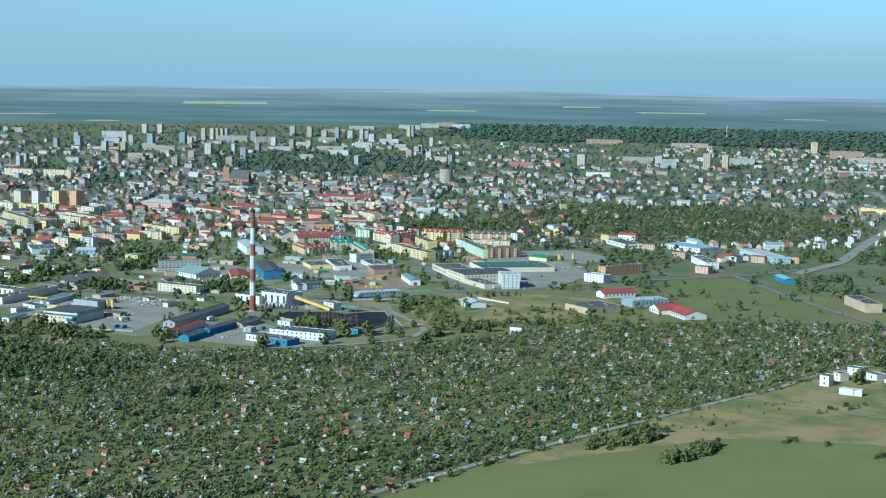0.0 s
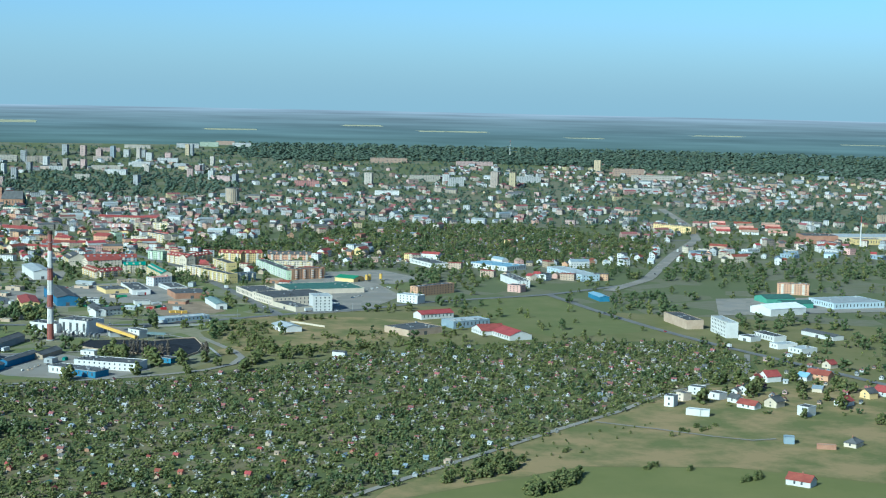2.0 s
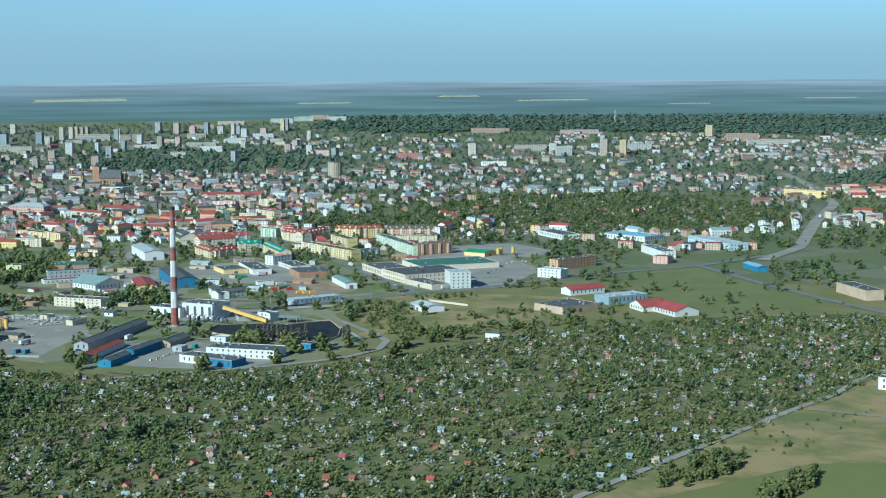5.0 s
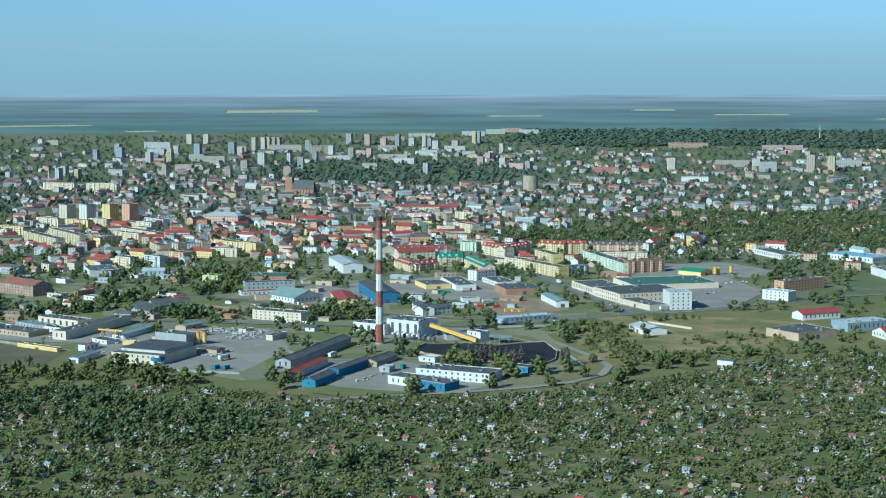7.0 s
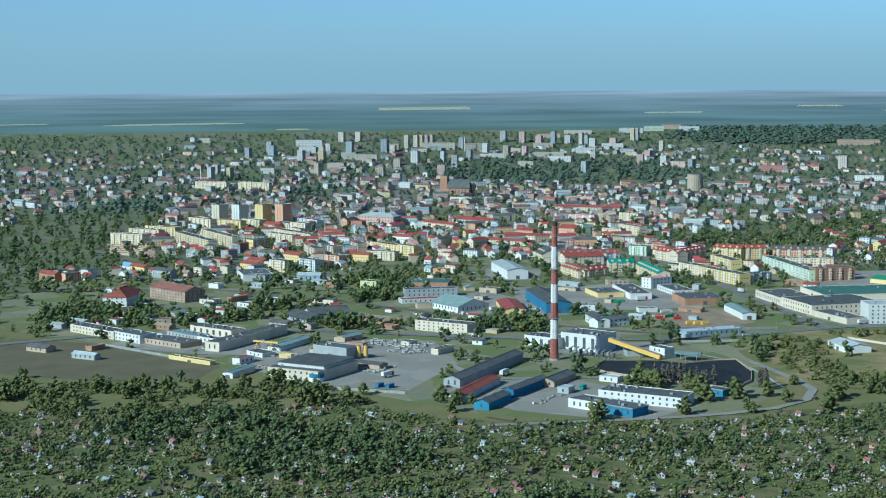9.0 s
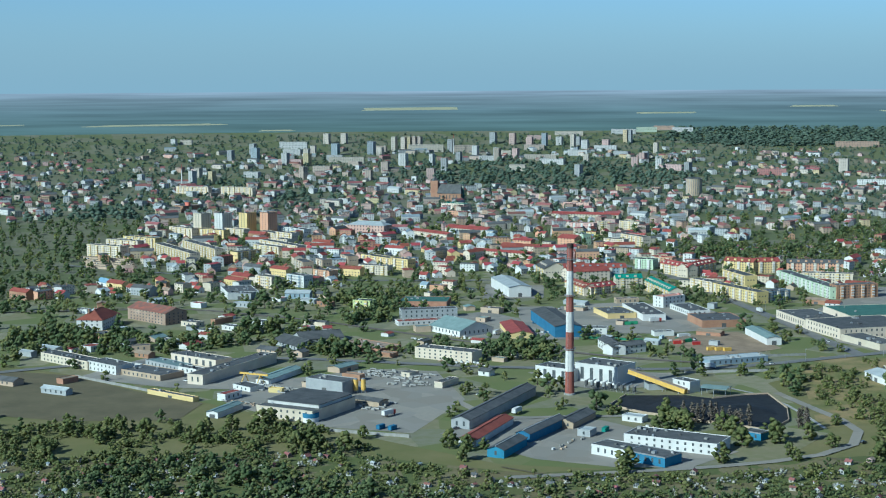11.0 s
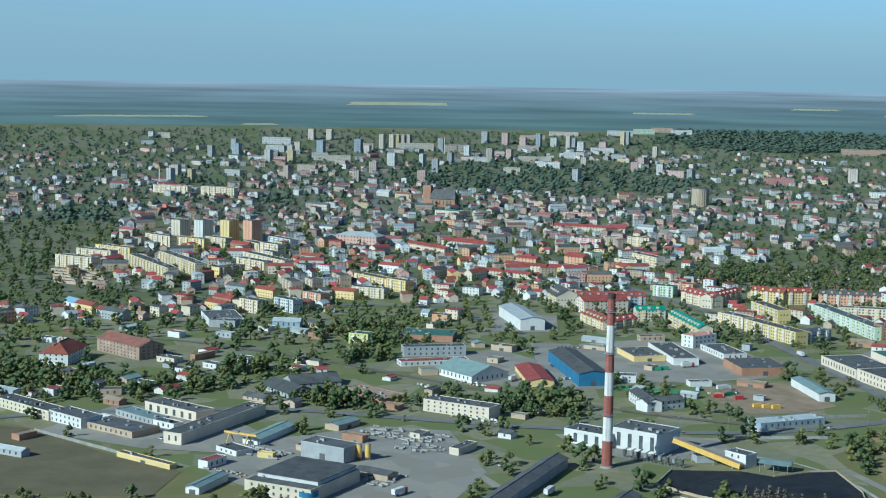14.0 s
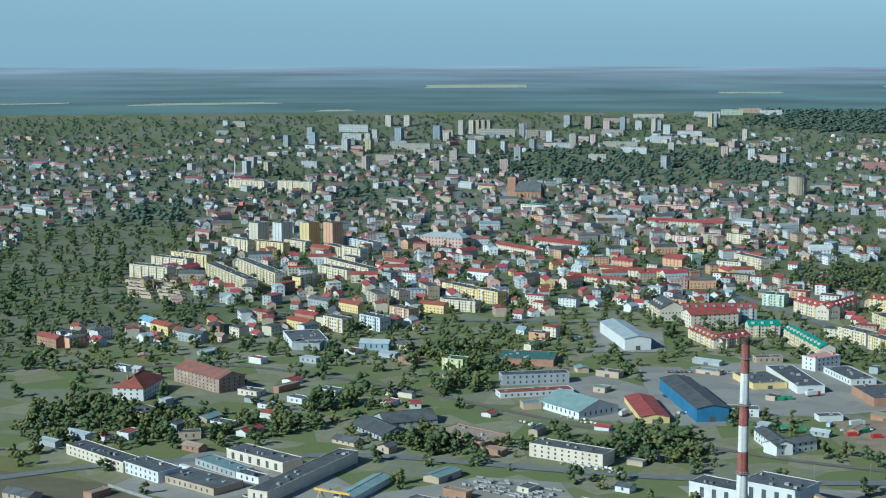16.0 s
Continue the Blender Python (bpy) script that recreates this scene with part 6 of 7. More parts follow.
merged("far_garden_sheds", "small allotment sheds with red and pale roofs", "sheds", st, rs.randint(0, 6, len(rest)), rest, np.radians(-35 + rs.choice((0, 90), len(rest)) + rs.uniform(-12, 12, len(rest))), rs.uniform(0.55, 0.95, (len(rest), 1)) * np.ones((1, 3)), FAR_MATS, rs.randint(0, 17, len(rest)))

# town houses
GREEN = [(165, -40, 32, 95), (-160, 165, 45, 50), (-340, 215, 80, 55), (-15, 175, 32, 32), (655, 140, 45, 80), (740, -30, 60, 50), (820, -150, 110, 60), (-90, 165, 30, 30), (-120, 420, 40, 60), (240, 2450, 330, 520), (960, 430, 260, 105), (470, 450, 80, 150), (-560, 900, 110, 700), (-420, 620, 90, 70), (800, 990, 60, 160), (-250, 1750, 60, 120), (-190, 470, 140, 80), (330, 800, 120, 110), (1240, 400, 100, 200), (1480, 1350, 220, 140), (900, 500, 120, 70)]


def greenness(p):
    g = np.zeros(len(p))
    for x, y, a, b in GREEN:
        g = np.maximum(g, 1.6 - ((p[:, 0] - x) / a) ** 2 - ((p[:, 1] - y) / b) ** 2)
    return g


town = sector(1780, 6200, -22, 42, 24, 5, 0.42)
town = town[(town[:, 1] > 380) & free(town, 5.0)]
gr = greenness(town)
dense = blot(town, 170, 3.0) * 0.7 + blot(town, 50, 9.0) * 0.5
dist = np.hypot(town[:, 0] - EYE0.x, town[:, 1] - EYE0.y)
core = np.exp(-(((town[:, 0] + 80) / 420) ** 2 + ((town[:, 1] - 1350) / 650) ** 2))
limit = 0.60 - core * 0.22 + np.maximum(0, town[:, 0] - 500) * 0.00005 + np.maximum(0, dist - 2600) * 0.00003 + np.maximum(0, dist - 4600) * 0.0003
limit = limit - 0.13 * np.clip((town[:, 0] - 1250) / 300, 0, 1) * np.clip((town[:, 1] - 1450) / 300, 0, 1)
pick = (gr < 0.6) & ~((((town[:, 0] - 690) / 240) ** 2 + ((town[:, 1] - 880) / 310) ** 2 < 1) & (rs.uniform(0, 1, len(town)) < 0.93)) & (dense > limit)
homes = town[pick]
hd = dist[pick]
order = np.argsort(hd)
hs = [(9.5, 8, 5.0, 2.5), (11, 9, 5.6, 2.7), (18, 10, 8.5, 0.5), (27, 10, 8.0, 2.6), (9, 8, 4.0, 2.6), (13, 11, 8.6, 0.5)]
pairs = [(i % 17, hs[i % 6]) for i in range(17)]
nice = {"white": "white", "cream": "cream", "yellow": "pale yellow", "tan": "tan", "pink": "pink", "orange": "orange", "grey": "grey", "bluelight": "pale blue", "lime": "yellow-green", "brick": "brick"}
protos = [house_thing("town_house", "%s town house with %s gable roof" % (nice[HOUSE_WALLS[i]], {"red": "red tiled", "dark": "dark", "tanroof": "brown", "pale": "pale grey", "bluegrey": "blue-grey"}[HOUSE_ROOFS[i]]), "house", *q, W[HOUSE_WALLS[i]], R[HOUSE_ROOFS[i]], "town houses") for i, q in pairs]
for i, k in enumerate(order[:105]):
    g, s = land(*homes[k])
    m = Matrix.Translation(g) @ pose(0, 0, 0, 0, 0, float(rs.choice((-38, 52, -80, -38))) + rs.uniform(-9, 9)) @ Matrix.Scale(s, 4)
    if i < 17:
        protos[i].matrix_basis = m
    else:
        copy_thing(protos[int(rs.randint(17))], m)
far = homes[order[105:]]
fd = hd[order[105:]]
ht = [house_arrays(*q) for q in hs]
n = len(far)
big = 1 + np.maximum(0, fd - 2600) / 9000
style, turns, tint = rs.choice(6, n, p=[0.27, 0.2, 0.14, 0.1, 0.15, 0.14]), np.radians(rs.choice((-38, 52, -80, 10), n) + rs.uniform(-10, 10, n)), rs.randint(0, 17, n)
size = np.column_stack([big, big, np.ones(n) * 1.1])
mid = fd < 2350
merged("town_houses", "houses of the town with red and dark roofs", "houses", ht, style[mid], far[mid], turns[mid], size[mid], HOUSE_MATS, tint[mid])
merged("distant_houses", "houses of the far suburbs in haze-paled colours", "houses", ht, style[~mid], far[~mid], turns[~mid], size[~mid], FAR_MATS, tint[~mid])

# second garden colony behind the works
def oval(x, y, a, b, count, seed):
    r = np.random.RandomState(seed)
    ang, q = r.uniform(0, 6.283, count), np.sqrt(r.uniform(0, 1, count))
    return np.column_stack([x + a * q * np.cos(ang), y + b * q * np.sin(ang)])


colony = np.concatenate([oval(690, 880, 230, 300, 420, 71), oval(330, 800, 110, 100, 120, 72), oval(470, 620, 120, 60, 60, 73), oval(560, -280, 140, 130, 60, 74)])
colony = colony[free(colony, 3.0)]
nc = len(colony)
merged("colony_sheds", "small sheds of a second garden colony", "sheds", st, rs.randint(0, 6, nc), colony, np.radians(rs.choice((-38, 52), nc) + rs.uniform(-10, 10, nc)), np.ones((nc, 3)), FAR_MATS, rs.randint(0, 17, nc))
colony_trees = np.concatenate([oval(690, 880, 260, 330, 3600, 75), oval(330, 800, 120, 110, 700, 76), oval(600, -300, 170, 170, 170, 77)])
colony_trees = colony_trees[free(colony_trees, 1.0)]
planting("colony_trees", "small fruit trees of a second garden colony", colony_trees[::2], 3, 6, LEAF, BUSH, 48)
planting("colony_shrubs", "fresh shrubs of a second garden colony", colony_trees[1::4], 2, 4.5, LEAF_FRESH, BUSH, 49)
planting("colony_hedges", "dark trees of a second garden colony", colony_trees[3::4], 4, 8, LEAF_DARK, BUSH, 50)

# trees of the town, groves and woods
tt = sector(840, 6200, -23, 48, 11.0, 8, 0.75)
MEADOWS = [np.array([(160, -590), (257, -505), (345, -434), (411, -386), (438, -352), (560, -500), (640, -700), (150, -1000)]), np.array([(-420, 120), (-346, 90), (-284, 24), (-240, -13), (-250, -63), (-319, -62), (-420, -20)])]
tt = tt[~inside(tt, ALLOT) & ~inside(tt, MEADOWS[0]) & ~inside(tt, MEADOWS[1]) & free(tt, 1.0)]
# keep houses clear
cell = {}
for x, y in homes:
    cell.setdefault((int(x // 30), int(y // 30)), []).append((x, y))
ok = np.ones(len(tt), bool)
for i, (x, y) in enumerate(tt):
    cx, cy = int(x // 30), int(y // 30)
    for dx in (-1, 0, 1):
        for dy in (-1, 0, 1):
            for hx, hy in cell.get((cx + dx, cy + dy), ()):
                if (hx - x) ** 2 + (hy - y) ** 2 < 100:
                    ok[i] = False
tt = tt[ok]
g2 = greenness(tt)
u = rs.uniform(0, 1, len(tt))
meadow_a = np.array([(205, 140), (321, 105), (385, 60), (345, 5), (300, -60), (211, -85), (135, -115), (150, -40), (170, 60)])
meadow_b = np.array([(475, 235), (570, 245), (578, 100), (592, -35), (465, -65), (435, 30)])
open_land = (inside(tt, meadow_a) & (u > 0.1)) | (inside(tt, meadow_b) & (u > 0.16))
d2 = np.hypot(tt[:, 0] - EYE0.x, tt[:, 1] - EYE0.y)
dens = np.where(g2 > 0.6, 0.95, 0.62 + 0.5 * blot(tt, 90, 5.0))
dens = np.where((tt[:, 1] < 380) & (g2 <= 0.6), np.clip((blot(tt, 42, 1.0) - 0.44) * 3.4, 0.03, 0.95), dens)
dens = np.where((tt[:, 0] > 430) & (tt[:, 1] < 0), dens * 0.55, dens)
dens = np.where((tt[:, 0] > 430) & (tt[:, 1] >= 0) & (tt[:, 1] < 620) & (g2 <= 0.6), dens * 0.6, dens)
sel = (u < dens) & ~open_land
tt, g2, d2 = tt[sel], g2[sel], d2[sel]
o = np.argsort(d2)
nearest, rest = o[:140], o[140:]
tree_things("street_tree", "broad leafy green tree near the works", tt[nearest], rs.uniform(7, 13, len(nearest)), LEAF, 700, 40, "trees near the works", spread=0.42, low=0.18)
w = rs.uniform(0, 1, len(rest)) + np.where(g2[rest] > 0.6, 0.25, 0)
FARB = [tree_template(140 + i, 6, spread=0.42, low=0.15, size=0.31) for i in range(5)]
near_r = d2[rest] < 2600
planting("town_trees", "leafy trees of the town", tt[rest[(w < 0.6) & near_r]], 5, 10, LEAF, MID, 41, 0.95)
planting("fresh_town_trees", "fresh green trees of the town", tt[rest[(w >= 0.6) & (w < 0.72) & near_r]], 6, 10, LEAF_FRESH, MID, 42, 0.95)
planting("dark_town_trees", "dark green trees of groves and parks", tt[rest[(w >= 0.72) & near_r]], 8, 13, LEAF_DARK, MID, 43, 0.95)
far_r = rest[~near_r]
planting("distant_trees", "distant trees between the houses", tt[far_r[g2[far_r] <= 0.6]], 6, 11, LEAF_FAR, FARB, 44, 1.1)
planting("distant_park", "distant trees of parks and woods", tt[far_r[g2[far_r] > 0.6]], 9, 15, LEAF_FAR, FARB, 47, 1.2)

wood = sector(3400, 6900, -2, 44, 24, 12, 0.3)
aw = np.degrees(np.arctan2(wood[:, 0] - EYE0.x, wood[:, 1] - EYE0.y))
dw = np.hypot(wood[:, 0] - EYE0.x, wood[:, 1] - EYE0.y)
edge = 5200 + 500 * (blot(wood, 500, 2.0) - 0.5) - np.clip(aw - 20, 0, 20) * 20
wood = wood[(dw > edge) & (aw > 9 + 4 * (blot(wood, 300, 4.0) - 0.5))]
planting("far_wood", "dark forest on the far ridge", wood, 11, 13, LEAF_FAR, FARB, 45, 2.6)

left_wood = scatter(np.array([(-480, -60), (-250, -70), (-150, -100), (-130, -150), (-250, -175), (-480, -175)]), 900, 61)
left_wood = left_wood[blot(left_wood, 26, 6.0) > 0.42]
left_wood = left_wood[free(left_wood, 1.0)]
planting("edge_wood", "green bushes between gardens and works", left_wood, 2.5, 6.5, LEAF, MID, 46, 1.15)

groves = np.concatenate([oval(-300, 215, 70, 32, 80, 111), oval(-165, 170, 42, 28, 44, 112), oval(-18, 150, 40, 26, 40, 113), oval(-125, 430, 48, 55, 60, 114), oval(-235, 275, 50, 22, 36, 115), oval(-395, 230, 40, 60, 60, 116), oval(-150, 330, 30, 25, 24, 117)])
groves = groves[free(groves, 1.0)]
planting("works_groves", "leafy groups of trees between the works", groves[::2], 6, 12, LEAF, MID, 54, 1.0)
planting("works_dark_groves", "dark green groups of trees between the works", groves[1::2], 6, 12, LEAF_DARK, MID, 55, 1.0)
stand = np.concatenate([oval(-150, -285, 60, 55, 150, 97), oval(-230, -215, 60, 35, 90, 98), oval(-40, -390, 30, 20, 26, 99)])
stand = stand[free(stand, 1.0)]
planting("garden_stand", "tall dark trees standing among the allotments", stand, 4, 9, LEAF_DARK, MID, 53, 1.0)
belt = np.concatenate([oval(188, 42, 26, 42, 90, 91), oval(180, -34, 22, 46, 100, 92), oval(222, -90, 62, 20, 130, 93), oval(290, -22, 46, 22, 44, 94), oval(255, 98, 34, 12, 30, 95), oval(330, -80, 60, 22, 60, 96)])
belt = belt[free(belt, 0.5)]
planting("belt_bushes", "fresh green bushes beside the coal yard road", belt[::2], 2, 4.5, LEAF_FRESH, MID, 51, 1.1)
planting("belt_trees", "green young trees beside the coal yard road", belt[1::3], 3, 7, LEAF, MID, 52, 1.0)

# poplars beside the coal yard, meadow bushes
pop = np.array([(60 + i * 3.4 + rs.uniform(-1, 1), -86 - i * 1.9 + rs.uniform(-2, 2)) for i in range(11)] + [(127 + rs.uniform(-4, 4), -104 - i * 4) for i in range(5)])
tree_things("poplar", "slender half-bare poplar beside the coal yard", pop, rs.uniform(11, 15, len(pop)), TWIG, 800, 46, "poplars by the coal yard", spread=0.12, low=0.1, size=0.06)
for (cx, cy, rx, ry, nb, lo, hi) in ((240, -551, 40, 24, 70, 2.5, 7), (268, -594, 30, 18, 56, 2.5, 7.5), (343, -566, 13, 5, 12, 2, 4), (394, -606, 18, 6, 16, 2, 4.5), (306, -513, 6, 4, 6, 2, 3.5), (367, -575, 4, 3, 4, 2, 3.5), (420, -470, 30, 10, 20, 2, 4), (300, -500, 90, 40, 16, 1.2, 2.4), (350, -470, 60, 25, 12, 1.2, 2.2)):
    a, q = rs.uniform(0, 6.28, nb), np.sqrt(rs.uniform(0, 1, nb))
    p = np.column_stack([cx + rx * q * np.cos(a) * 0.8 + ry * q * np.sin(a) * 0.5, cy + ry * q * np.sin(a) + rx * q * np.cos(a) * 0.4])
    tree_things("meadow_bush", "dense fresh green bush standing in the meadow", p, rs.uniform(lo, hi, nb), LEAF, 900, 30, "meadow bushes", spread=0.42, low=0.08, size=0.2)

# rape fields on the horizon
for az, dist, wide, deep in ((0.2, 11000, 640, 900), (-8.5, 7600, 560, 260), (9.0, 9500, 330, 350), (14.0, 11500, 300, 500), (17.5, 10000, 420, 350), (-4.5, 6700, 120, 150), (22.5, 9000, 260, 200), (27.5, 10500, 320, 300), (33, 9000, 300, 160), (-14, 7800, 300, 150)):
    a = radians(az)
    c = EYE0 + Vector((math.sin(a), math.cos(a))) * dist
    bm = bmesh.new()
    rows = []
    for i in range(5):
        row = []
        for k in range(9):
            t = (k / 8 - 0.5) * wide * (1 + 0.3 * noise.noise((i * 0.7, az, 1))) + 40 * noise.noise((k, i, az))
            f = (i / 4 - 0.5) * deep + t * 0.25
            q = c + Vector((math.cos(a), -math.sin(a))) * t + Vector((math.sin(a), math.cos(a))) * f
            g, s = land(q.x, q.y)
            row.append(bm.verts.new((g.x, g.y, g.z + 3.0)))
        rows.append(row)
    for r0, r1 in zip(rows, rows[1:]):
        for k in range(8):
            bm.faces.new((r0[k], r0[k + 1], r1[k + 1], r1[k]))
    tagged(part("field", bm, RAPE, None), "pale yellow field of rape far away", "field", "far fields", "structure")


# ---- stock, vehicles and small things of the yards ----
def stack_mesh(l, w, h, material, name):
    bm = bmesh.new()
    box(bm, -l / 2, -w / 2, 0.14, l / 2, w / 2, h)
    for k in (-1, 0, 1):
        box(bm, k * l * 0.4 - 0.08, -w / 2, 0, k * l * 0.4 + 0.08, w / 2, 0.14)
    me = bpy.data.meshes.new(name)
    bm.to_mesh(me)
    bm.free()
    me.materials.append(material)
    return me


STACKS = [stack_mesh(1.2, 1.0, 1.1, CONCRETE, "stack"), stack_mesh(2.4, 1.1, 1.6, CONCRETE, "stack"), stack_mesh(1.2, 1.2, 0.8, W["tan"], "stack"), stack_mesh(4.5, 1.2, 0.9, CONCRETE, "stack"), stack_mesh(2.0, 1.2, 1.3, W["white"], "stack")]


def stacks(cx, cy, turn, nx, ny, dx, dy, seed, kinds=(0, 1, 3), label="grey stack of concrete goods on a yard"):
    r = random.Random(seed)
    for i in range(nx):
        for j in range(ny):
            if r.random() < 0.52:
                continue
            m = pose(cx, cy, 0, 0, 0, turn) @ pose((i - nx / 2) * dx + r.uniform(-0.5, 0.5), (j - ny / 2) * dy + r.uniform(-0.5, 0.5), 0.42, 0, 0, r.uniform(-8, 8))
            ob = new("paving_pallet", STACKS[r.choice(kinds)])
            ob.matrix_basis = m
            tagged(ob, label, "stack", "stacks of goods")


stacks(-112, 75, -32, 16, 7, 3.4, 3.6, 1)
stacks(-100, 40, -32, 8, 5, 4.4, 4.0, 2)
stacks(-196, 30, -32, 9, 5, 3.6, 3.8, 3)
stacks(-212, -18, -32, 10, 4, 4.4, 2.6, 4, (2, 3), "pile of timber and slabs on a yard")
stacks(-62, 118, -34, 14, 3, 3.0, 3.0, 5, (2, 4), "pallet of pale building goods")
stacks(-58, 232, -50, 10, 3, 3.2, 3.2, 6, (2, 4), "pallet of pale building goods")
stacks(138, 128, 15, 16, 2, 3.4, 3.4, 7, (4, 0), "pale stack of stone beside the road")
stacks(-18, -140, 58, 12, 2, 3.0, 3.0, 8, (4, 2, 0), "heap of scrap goods in the depot yard")
stacks(45, -108, -32, 9, 2, 3.4, 3.0, 9, (4, 2, 0), "heap of scrap goods behind the workshop")
stacks(380, 330, 20, 14, 4, 5.0, 5.0, 10, (4, 0, 2), "pale stack of goods in the factory yard")
stacks(-140, -20, -32, 9, 6, 6.0, 5.0, 12, (3, 1), "long stack of concrete slabs on a yard")
stacks(-150, 60, 58, 10, 3, 4.5, 4.0, 13, (3, 0), "grey stack of concrete goods on a yard")
stacks(110, 210, 20, 7, 3, 5.0, 4.0, 14, (2, 4, 0), "machine parts stored on a sandy yard")
stacks(20, 255, 6, 5, 2, 5.0, 4.0, 15, (4, 0), "pallet of pale building goods")
stacks(-85, 215, -40, 12, 2, 3.2, 3.0, 11, (2, 4, 1), "pallet of bricks beside the road")


def vehicle(x, y, turn, paint, truck=False):
    label = ("%s lorry with box body parked in a yard" if truck else "%s car standing on the road or yard") % paint
    ob = thing("lorry" if truck else "car", label, "lorry" if truck else "car", pose(x, y, 0.58, 0, 0, turn), "vehicles")
    m = PAINT[paint]
    if truck:
        part("box_body", boxes((-5.5, -1.25, 1.0, 3.2, 1.25, 3.8)), W["white"], ob)
        part("cab", boxes((3.4, -1.2, 0.6, 5.4, 1.2, 3.2)), m, ob)
        wheels = ((-4, 1.1), (-2.7, 1.1), (4.3, 1.1))
    else:
        part("body", boxes((-2.1, -0.85, 0.3, 2.1, 0.85, 0.85)), m, ob)
        bm = bmesh.new()
        v = [bm.verts.new(p) for p in ((-1.7, -0.8, 0.85), (1.2, -0.8, 0.85), (1.2, 0.8, 0.85), (-1.7, 0.8, 0.85), (-1.2, -0.65, 1.45), (0.4, -0.65, 1.45), (0.4, 0.65, 1.45), (-1.2, 0.65, 1.45))]
        for f in ((4, 5, 6, 7), (0, 1, 5, 4), (1, 2, 6, 5), (2, 3, 7, 6), (3, 0, 4, 7)):
            bm.faces.new([v[i] for i in f])
        part("cabin", bm, GLASS, ob)
        wheels = ((-1.3, 0.8), (1.3, 0.8))
    for wx, wy in wheels:
        for s in (-1, 1):
            part("wheel", pipe((wx, s * wy - 0.1, 0.33 if not truck else 0.5), (wx, s * wy + 0.1, 0.33 if not truck else 0.5), 0.33 if not truck else 0.5, n=10), SOOT, ob)


PAINT = {"white": W["white"], "red": mat("car_red", (0.35, 0.03, 0.03), (0.4, 0.05, 0.04), 2, 0.35), "silver": METAL, "blue": W["blue"], "dark": mat("car_dark", (0.03, 0.03, 0.035), (0.05, 0.05, 0.05), 2, 0.3)}
rv = random.Random(4)
for x, y, a, tr in ((228, 190, 92, 0), (222, 260, 92, 0), (212, 350, 95, 1), (206, 420, 95, 0), (232, 150, 80, 0), (60, 84, 0, 0), (110, 84, 0, 1), (160, 97, 20, 0), (300, 150, 5, 0), (-40, -58, 62, 1), (-52, -82, 62, 1), (-70, 280, 20, 0), (-62, 285, 20, 0), (-50, 290, 20, 0),
                    (-30, 245, 60, 1), (5, 300, 90, 0), (10, 250, 95, 0), (15, 480, 10, 1), (20, 486, 10, 0), (60, 375, 5, 0), (66, 376, 5, 0), (110, 300, 20, 1), (118, 215, 20, 1), (125, 205, 60, 0), (580, 90, 92, 0), (592, -40, 95, 0), (610, -140, 100, 1), (640, -270, 103, 0), (830, 510, 60, 0),
                    (950, 705, 60, 1), (1010, 800, 60, 0), (790, 430, 60, 0), (-80, -100, 30, 0), (-120, -60, 50, 1), (-60, 0, 30, 0), (20, -165, -35, 0), (60, -185, -20, 0), (150, -150, 40, 0), (270, 150, 25, 1), (340, 250, 10, 0), (345, 255, 10, 0), (352, 262, 10, 0), (-260, 60, -40, 0), (-300, 110, -40, 1)):
    vehicle(x, y, a, rv.choice(("white", "white", "red", "silver", "blue", "dark")), bool(tr))


for k in range(22):
    px, py = ((-70, 262), (20, 380), (300, 300), (-40, 520))[k % 4]
    vehicle(px + (k // 4) * 3.4 + rv.uniform(-0.5, 0.5), py + rv.uniform(-1, 1), 80 + rv.uniform(-6, 6), rv.choice(("white", "silver", "red", "blue", "dark")))


def container(x, y, turn, material, word):
    ob = thing("container", word + " steel container on a yard", "container", pose(x, y, 0.4, 0, 0, turn), "containers")
    part("shell", boxes((-2.95, -1.15, 0.02, 2.95, 1.15, 2.5)), material, ob)
    for cx in (-2.95, 2.95):
        for cy in (-1.15, 1.15):
            part("corner_post", boxes((cx - 0.1, cy - 0.1, 0, cx + 0.1, cy + 0.1, 2.6)), material, ob)
    part("door", boxes((3.0, -1.1, 0.1, 3.06, 1.1, 2.4)), METAL, ob)


for x, y, a, m, wd in ((112, 205, 30, R["greenbright"], "green"), (118, 198, 30, R["greenbright"], "green"), (108, 190, 10, PAINT["red"], "red"), (122, 185, 10, PAINT["red"], "red"), (100, 215, 60, W["bluelight"], "pale blue"), (128, 160, 20, YELLOW, "yellow"), (134, 158, 20, YELLOW, "yellow"), (140, 156, 20, YELLOW, "yellow"),
                       (90, 290, 5, R["greenbright"], "green"), (84, 288, 5, R["greenbright"], "green"), (78, 292, 5, R["greenbright"], "green"), (-125, -95, 55, W["blue"], "blue"), (-118, -98, 55, W["blue"], "blue"), (52, -158, -30, W["blue"], "blue"), (58, -162, -30, W["blue"], "blue"), (8, -110, 60, R["greenroof"], "teal")):
    container(x, y, a, m, wd)


def lamp(x, y, turn):
    ob = thing("street_lamp", "slim grey street lamp beside the road", "street lamp", pose(x, y, 0, 0, 0, turn), "street lamps")
    part("pole", pipe((0, 0, 0), (0, 0, 9), 0.12, 0.08, 6), METAL, ob)
    part("arm", pipe((0, 0, 9), (1.8, 0, 9.5), 0.07, n=5), METAL, ob)
    part("head", boxes((1.6, -0.15, 9.4, 2.4, 0.15, 9.6)), METAL, ob)


for k in range(12):
    lamp(226 - k * 2.8 + 8, 190 + k * 34, 180)
for k in range(10):
    lamp(60 + k * 32, 92 + (max(0, k - 2) * 9), -90)

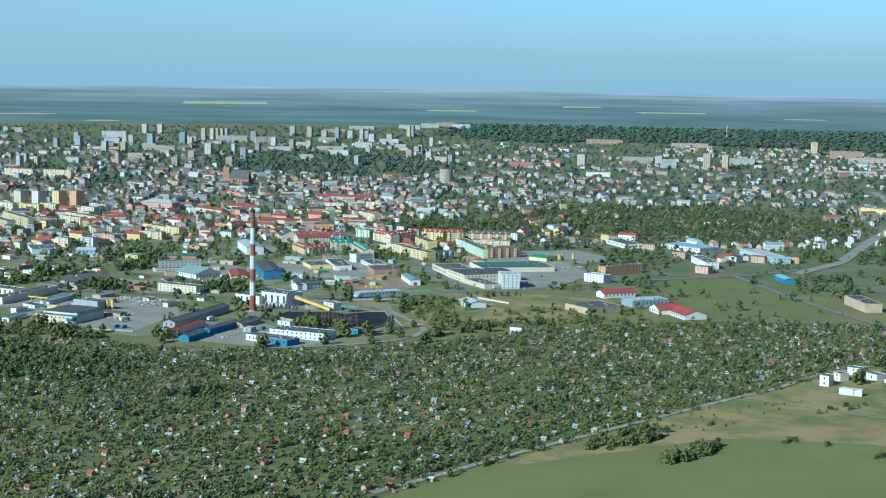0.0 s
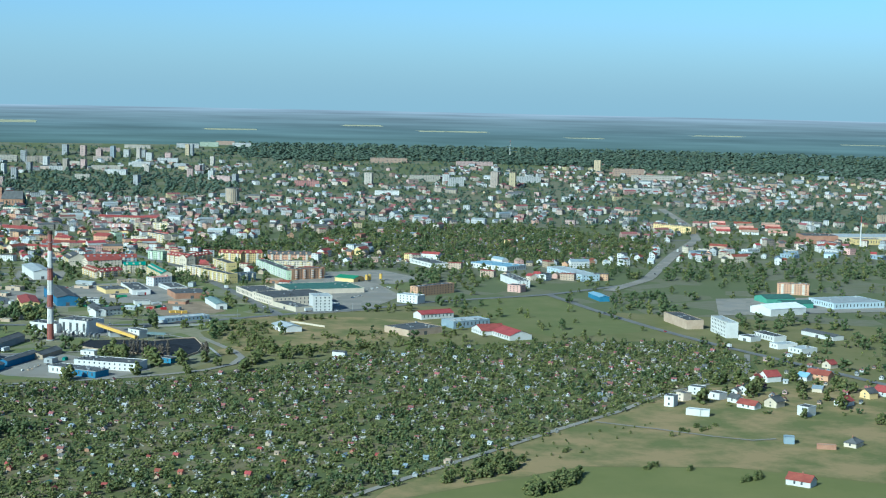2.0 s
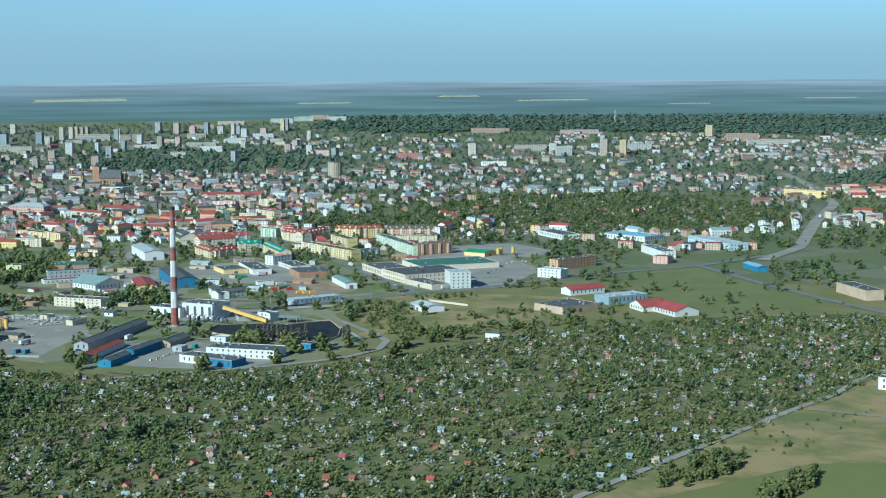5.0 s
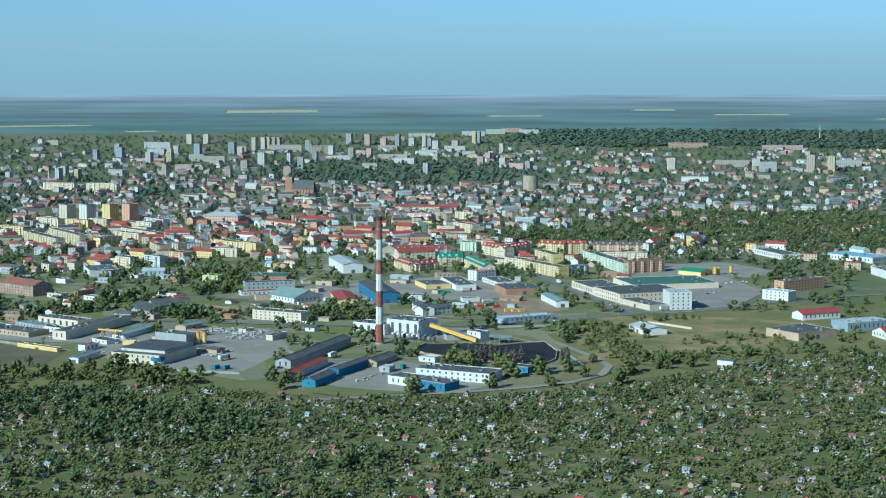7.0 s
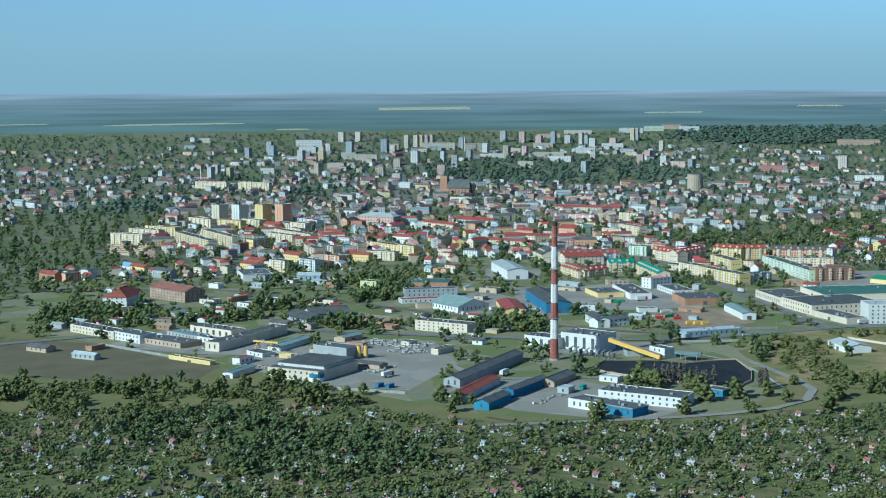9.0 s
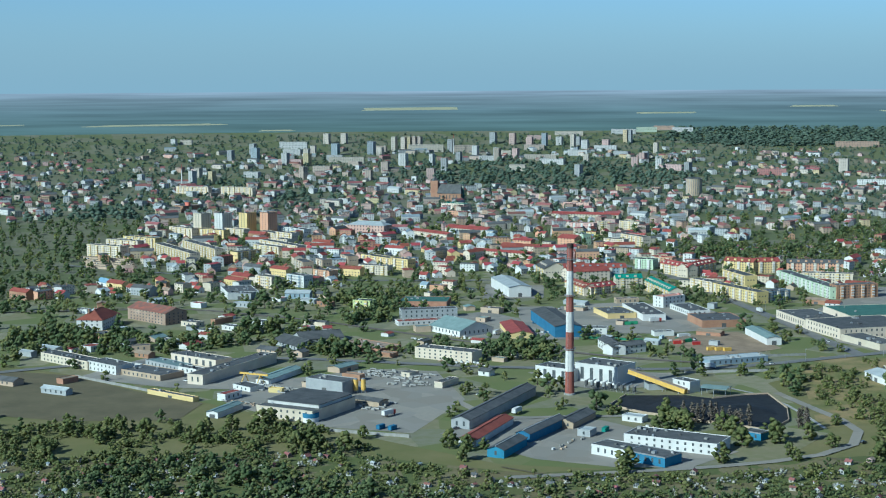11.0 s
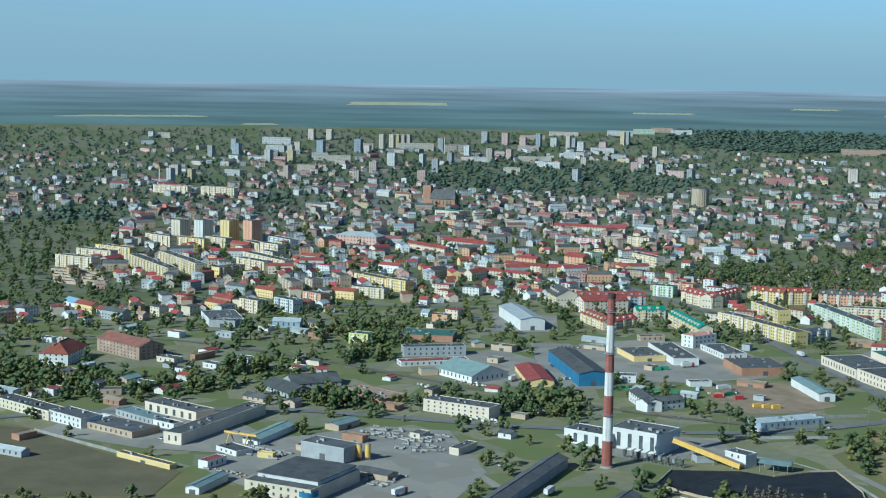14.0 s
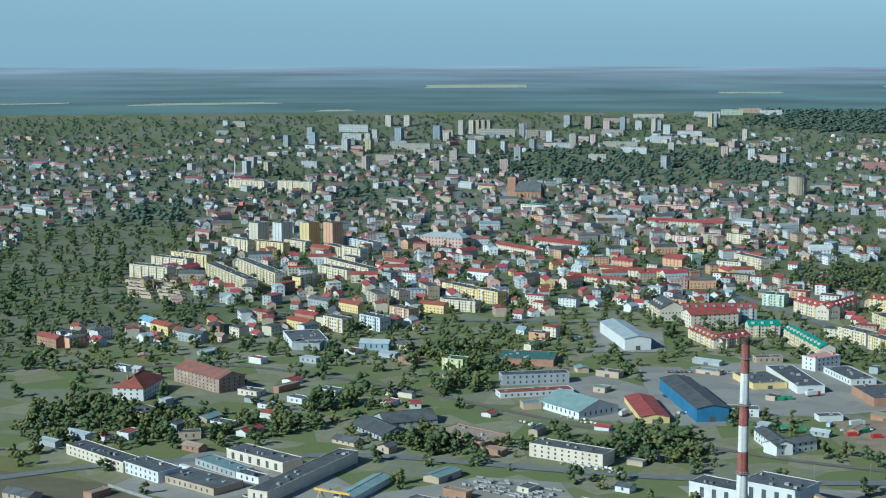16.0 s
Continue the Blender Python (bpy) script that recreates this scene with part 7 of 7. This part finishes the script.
# long low fences and walls of the works
for x, y, a, l, m in ((-150, -102, -22, 90, CONCRETE), (-300, 45, -43, 110, CONCRETE), (120, 70, 2, 60, CONCRETE), (250, 60, -55, 48, W["cream"]), (165, 130, 6, 60, CONCRETE), (60, 215, -20, 50, R["greenbright"])):
    w = part("yard_fence", boxes((-l / 2, -0.15, 0, l / 2, 0.15, 1.9)), m, None)
    w.matrix_basis = pose(x, y, 0, 0, 0, a)
    tagged(w, "long low boundary wall of the works", "wall", "boundary walls")


# ---- part of the aircraft, as it passes at the third second ----
def aircraft():
    m = pose(-66.21, -1400.57, 224.78, 0, 0, -20.406) @ pose(0, 0, 0, 84.009) @ pose(0, 0, 0, 0, 0, 1.495)
    ob = thing("aircraft_wing", "weathered grey-brown aircraft wing with a teal and white strut", "aircraft", m @ Matrix.Scale(0.33, 4))
    dirty = mat("weathered_paint", (0.075, 0.060, 0.042), (0.15, 0.125, 0.090), 0.35, 0.7, stain=0.25)
    # teal darkened to paint in the shade that the wing casts on the strut
    teal = mat("shaded_teal_paint", (0.022, 0.050, 0.048), (0.034, 0.064, 0.060), 0.6, 0.9)
    a, b, d = Vector((0.726, 1.377, -7.8)), Vector((1.431, 0.361, -4.6)), Vector((1.25, 0.78, 0.0))
    bm = bmesh.new()
    grid = []
    for i in range(13):
        f = i / 12
        edge = a.lerp(b, f)
        grid.append([bm.verts.new(edge + d * s + Vector((0, w, 0))) for s, w in ((0.03, 0.10), (0.0, 0.03), (0.02, 0.0), (0.25, 0.0), (0.6, 0.01), (1.0, 0.02), (1.0, 0.16), (0.3, 0.18))])
    for r0, r1 in zip(grid, grid[1:]):
        for k in range(8):
            bm.faces.new((r0[k], r0[(k + 1) % 8], r1[(k + 1) % 8], r1[k]))
    bm.faces.new(grid[0]), bm.faces.new(grid[-1][::-1])
    bmesh.ops.recalc_face_normals(bm, faces=bm.faces[:])
    wing = part("wing_panel", bm, dirty, ob)
    for i in range(18):
        f = (i + 0.5) / 18
        p = a.lerp(b, f) + d * 0.10
        part("rivet", pipe(p + Vector((0, 0.01, 0)), p + Vector((0, -0.006, 0)), 0.012, n=6), SOOT, wing)
    s1, s2 = Vector((0.627, 0.029, -2.2)), Vector((0.4685, -0.3525, -2.2))
    v = s1 - s2

    def fairing(p, q, wide):
        bm = bmesh.new()
        rows = [[bm.verts.new(c + Vector((x, 0, z))) for x, z in ((0, 0), (0.06, 0.03), (wide, 0.035), (wide + 0.05, 0), (wide, -0.035), (0.06, -0.03))] for c in (p, q)]
        for k in range(6):
            bm.faces.new((rows[0][k], rows[0][(k + 1) % 6], rows[1][(k + 1) % 6], rows[1][k]))
        bm.faces.new(rows[0][::-1]), bm.faces.new(rows[1])
        bmesh.ops.recalc_face_normals(bm, faces=bm.faces[:])
        return bm
    low = s2 + v * 0.135
    strut = part("strut", fairing(low, s1 + v * 0.7, 0.42), teal, ob, "teal wing strut with the wing's shade in its colour")
    part("strut_foot", fairing(s2 - v * 0.4, low, 0.42), mat("grey_white_paint", (0.13, 0.125, 0.105), (0.17, 0.165, 0.14), 0.5, 0.8), ob, "white lower end of the strut")
    part("edge_trim", pipe(low, s1 + v * 0.7, 0.004, n=6), W["blue"], strut)
    part("probe", pipe((0.5005, -0.288, -2.5), (0.590, -0.309, -2.5), 0.004, 0.008, 8), SOOT, ob, "dark rusty probe on the strut")


aircraft()


# rows of lock-up garages beside the slab blocks
for j in range(5):
    for i in range(2):
        building("garage_row", "row of dark lock-up garages beside slab blocks", "garage", -461 + i * 34 + j * 5, 819 - j * 22 - i * 18, -33, 30, 5.5, 2.6, "tan", "dark", "flat", 0, 0, "garage rows")


def mast(x, y, h, label):
    g, s = land(x, y)
    ob = thing("mast", label, "mast", Matrix.Translation(g) @ Matrix.Scale(s, 4), "tall masts")
    part("shaft", pipe((0, 0, 0), (0, 0, h * 0.8), 1.3, 0.9, 10), BAND_WHITE, ob)
    part("tip", pipe((0, 0, h * 0.8), (0, 0, h), 0.9, 0.7, 10), BAND_RED, ob, "dull red top")
    part("ring", pipe((0, 0, h * 0.78), (0, 0, h * 0.8), 1.6, n=10), METAL, ob)


mast(-518, 2060, 46, "slim pale chimney among trees at the town's edge")
mast(60, 3400, 55, "slim pale mast behind the far towers")
mast(1900, 4200, 70, "slim mast on the wooded ridge")
mast(1282, 737, 52, "slim pale chimney beside the shopping hall")

# the plan above is drawn with a chimney of 100 units; SIZE brings it to metres
SIZE = 0.78
for ob in list(scene.objects):
    if ob.parent is None and ob.type in ("MESH", "EMPTY"):
        ob.matrix_world = Matrix.Scale(SIZE, 4) @ ob.matrix_basis
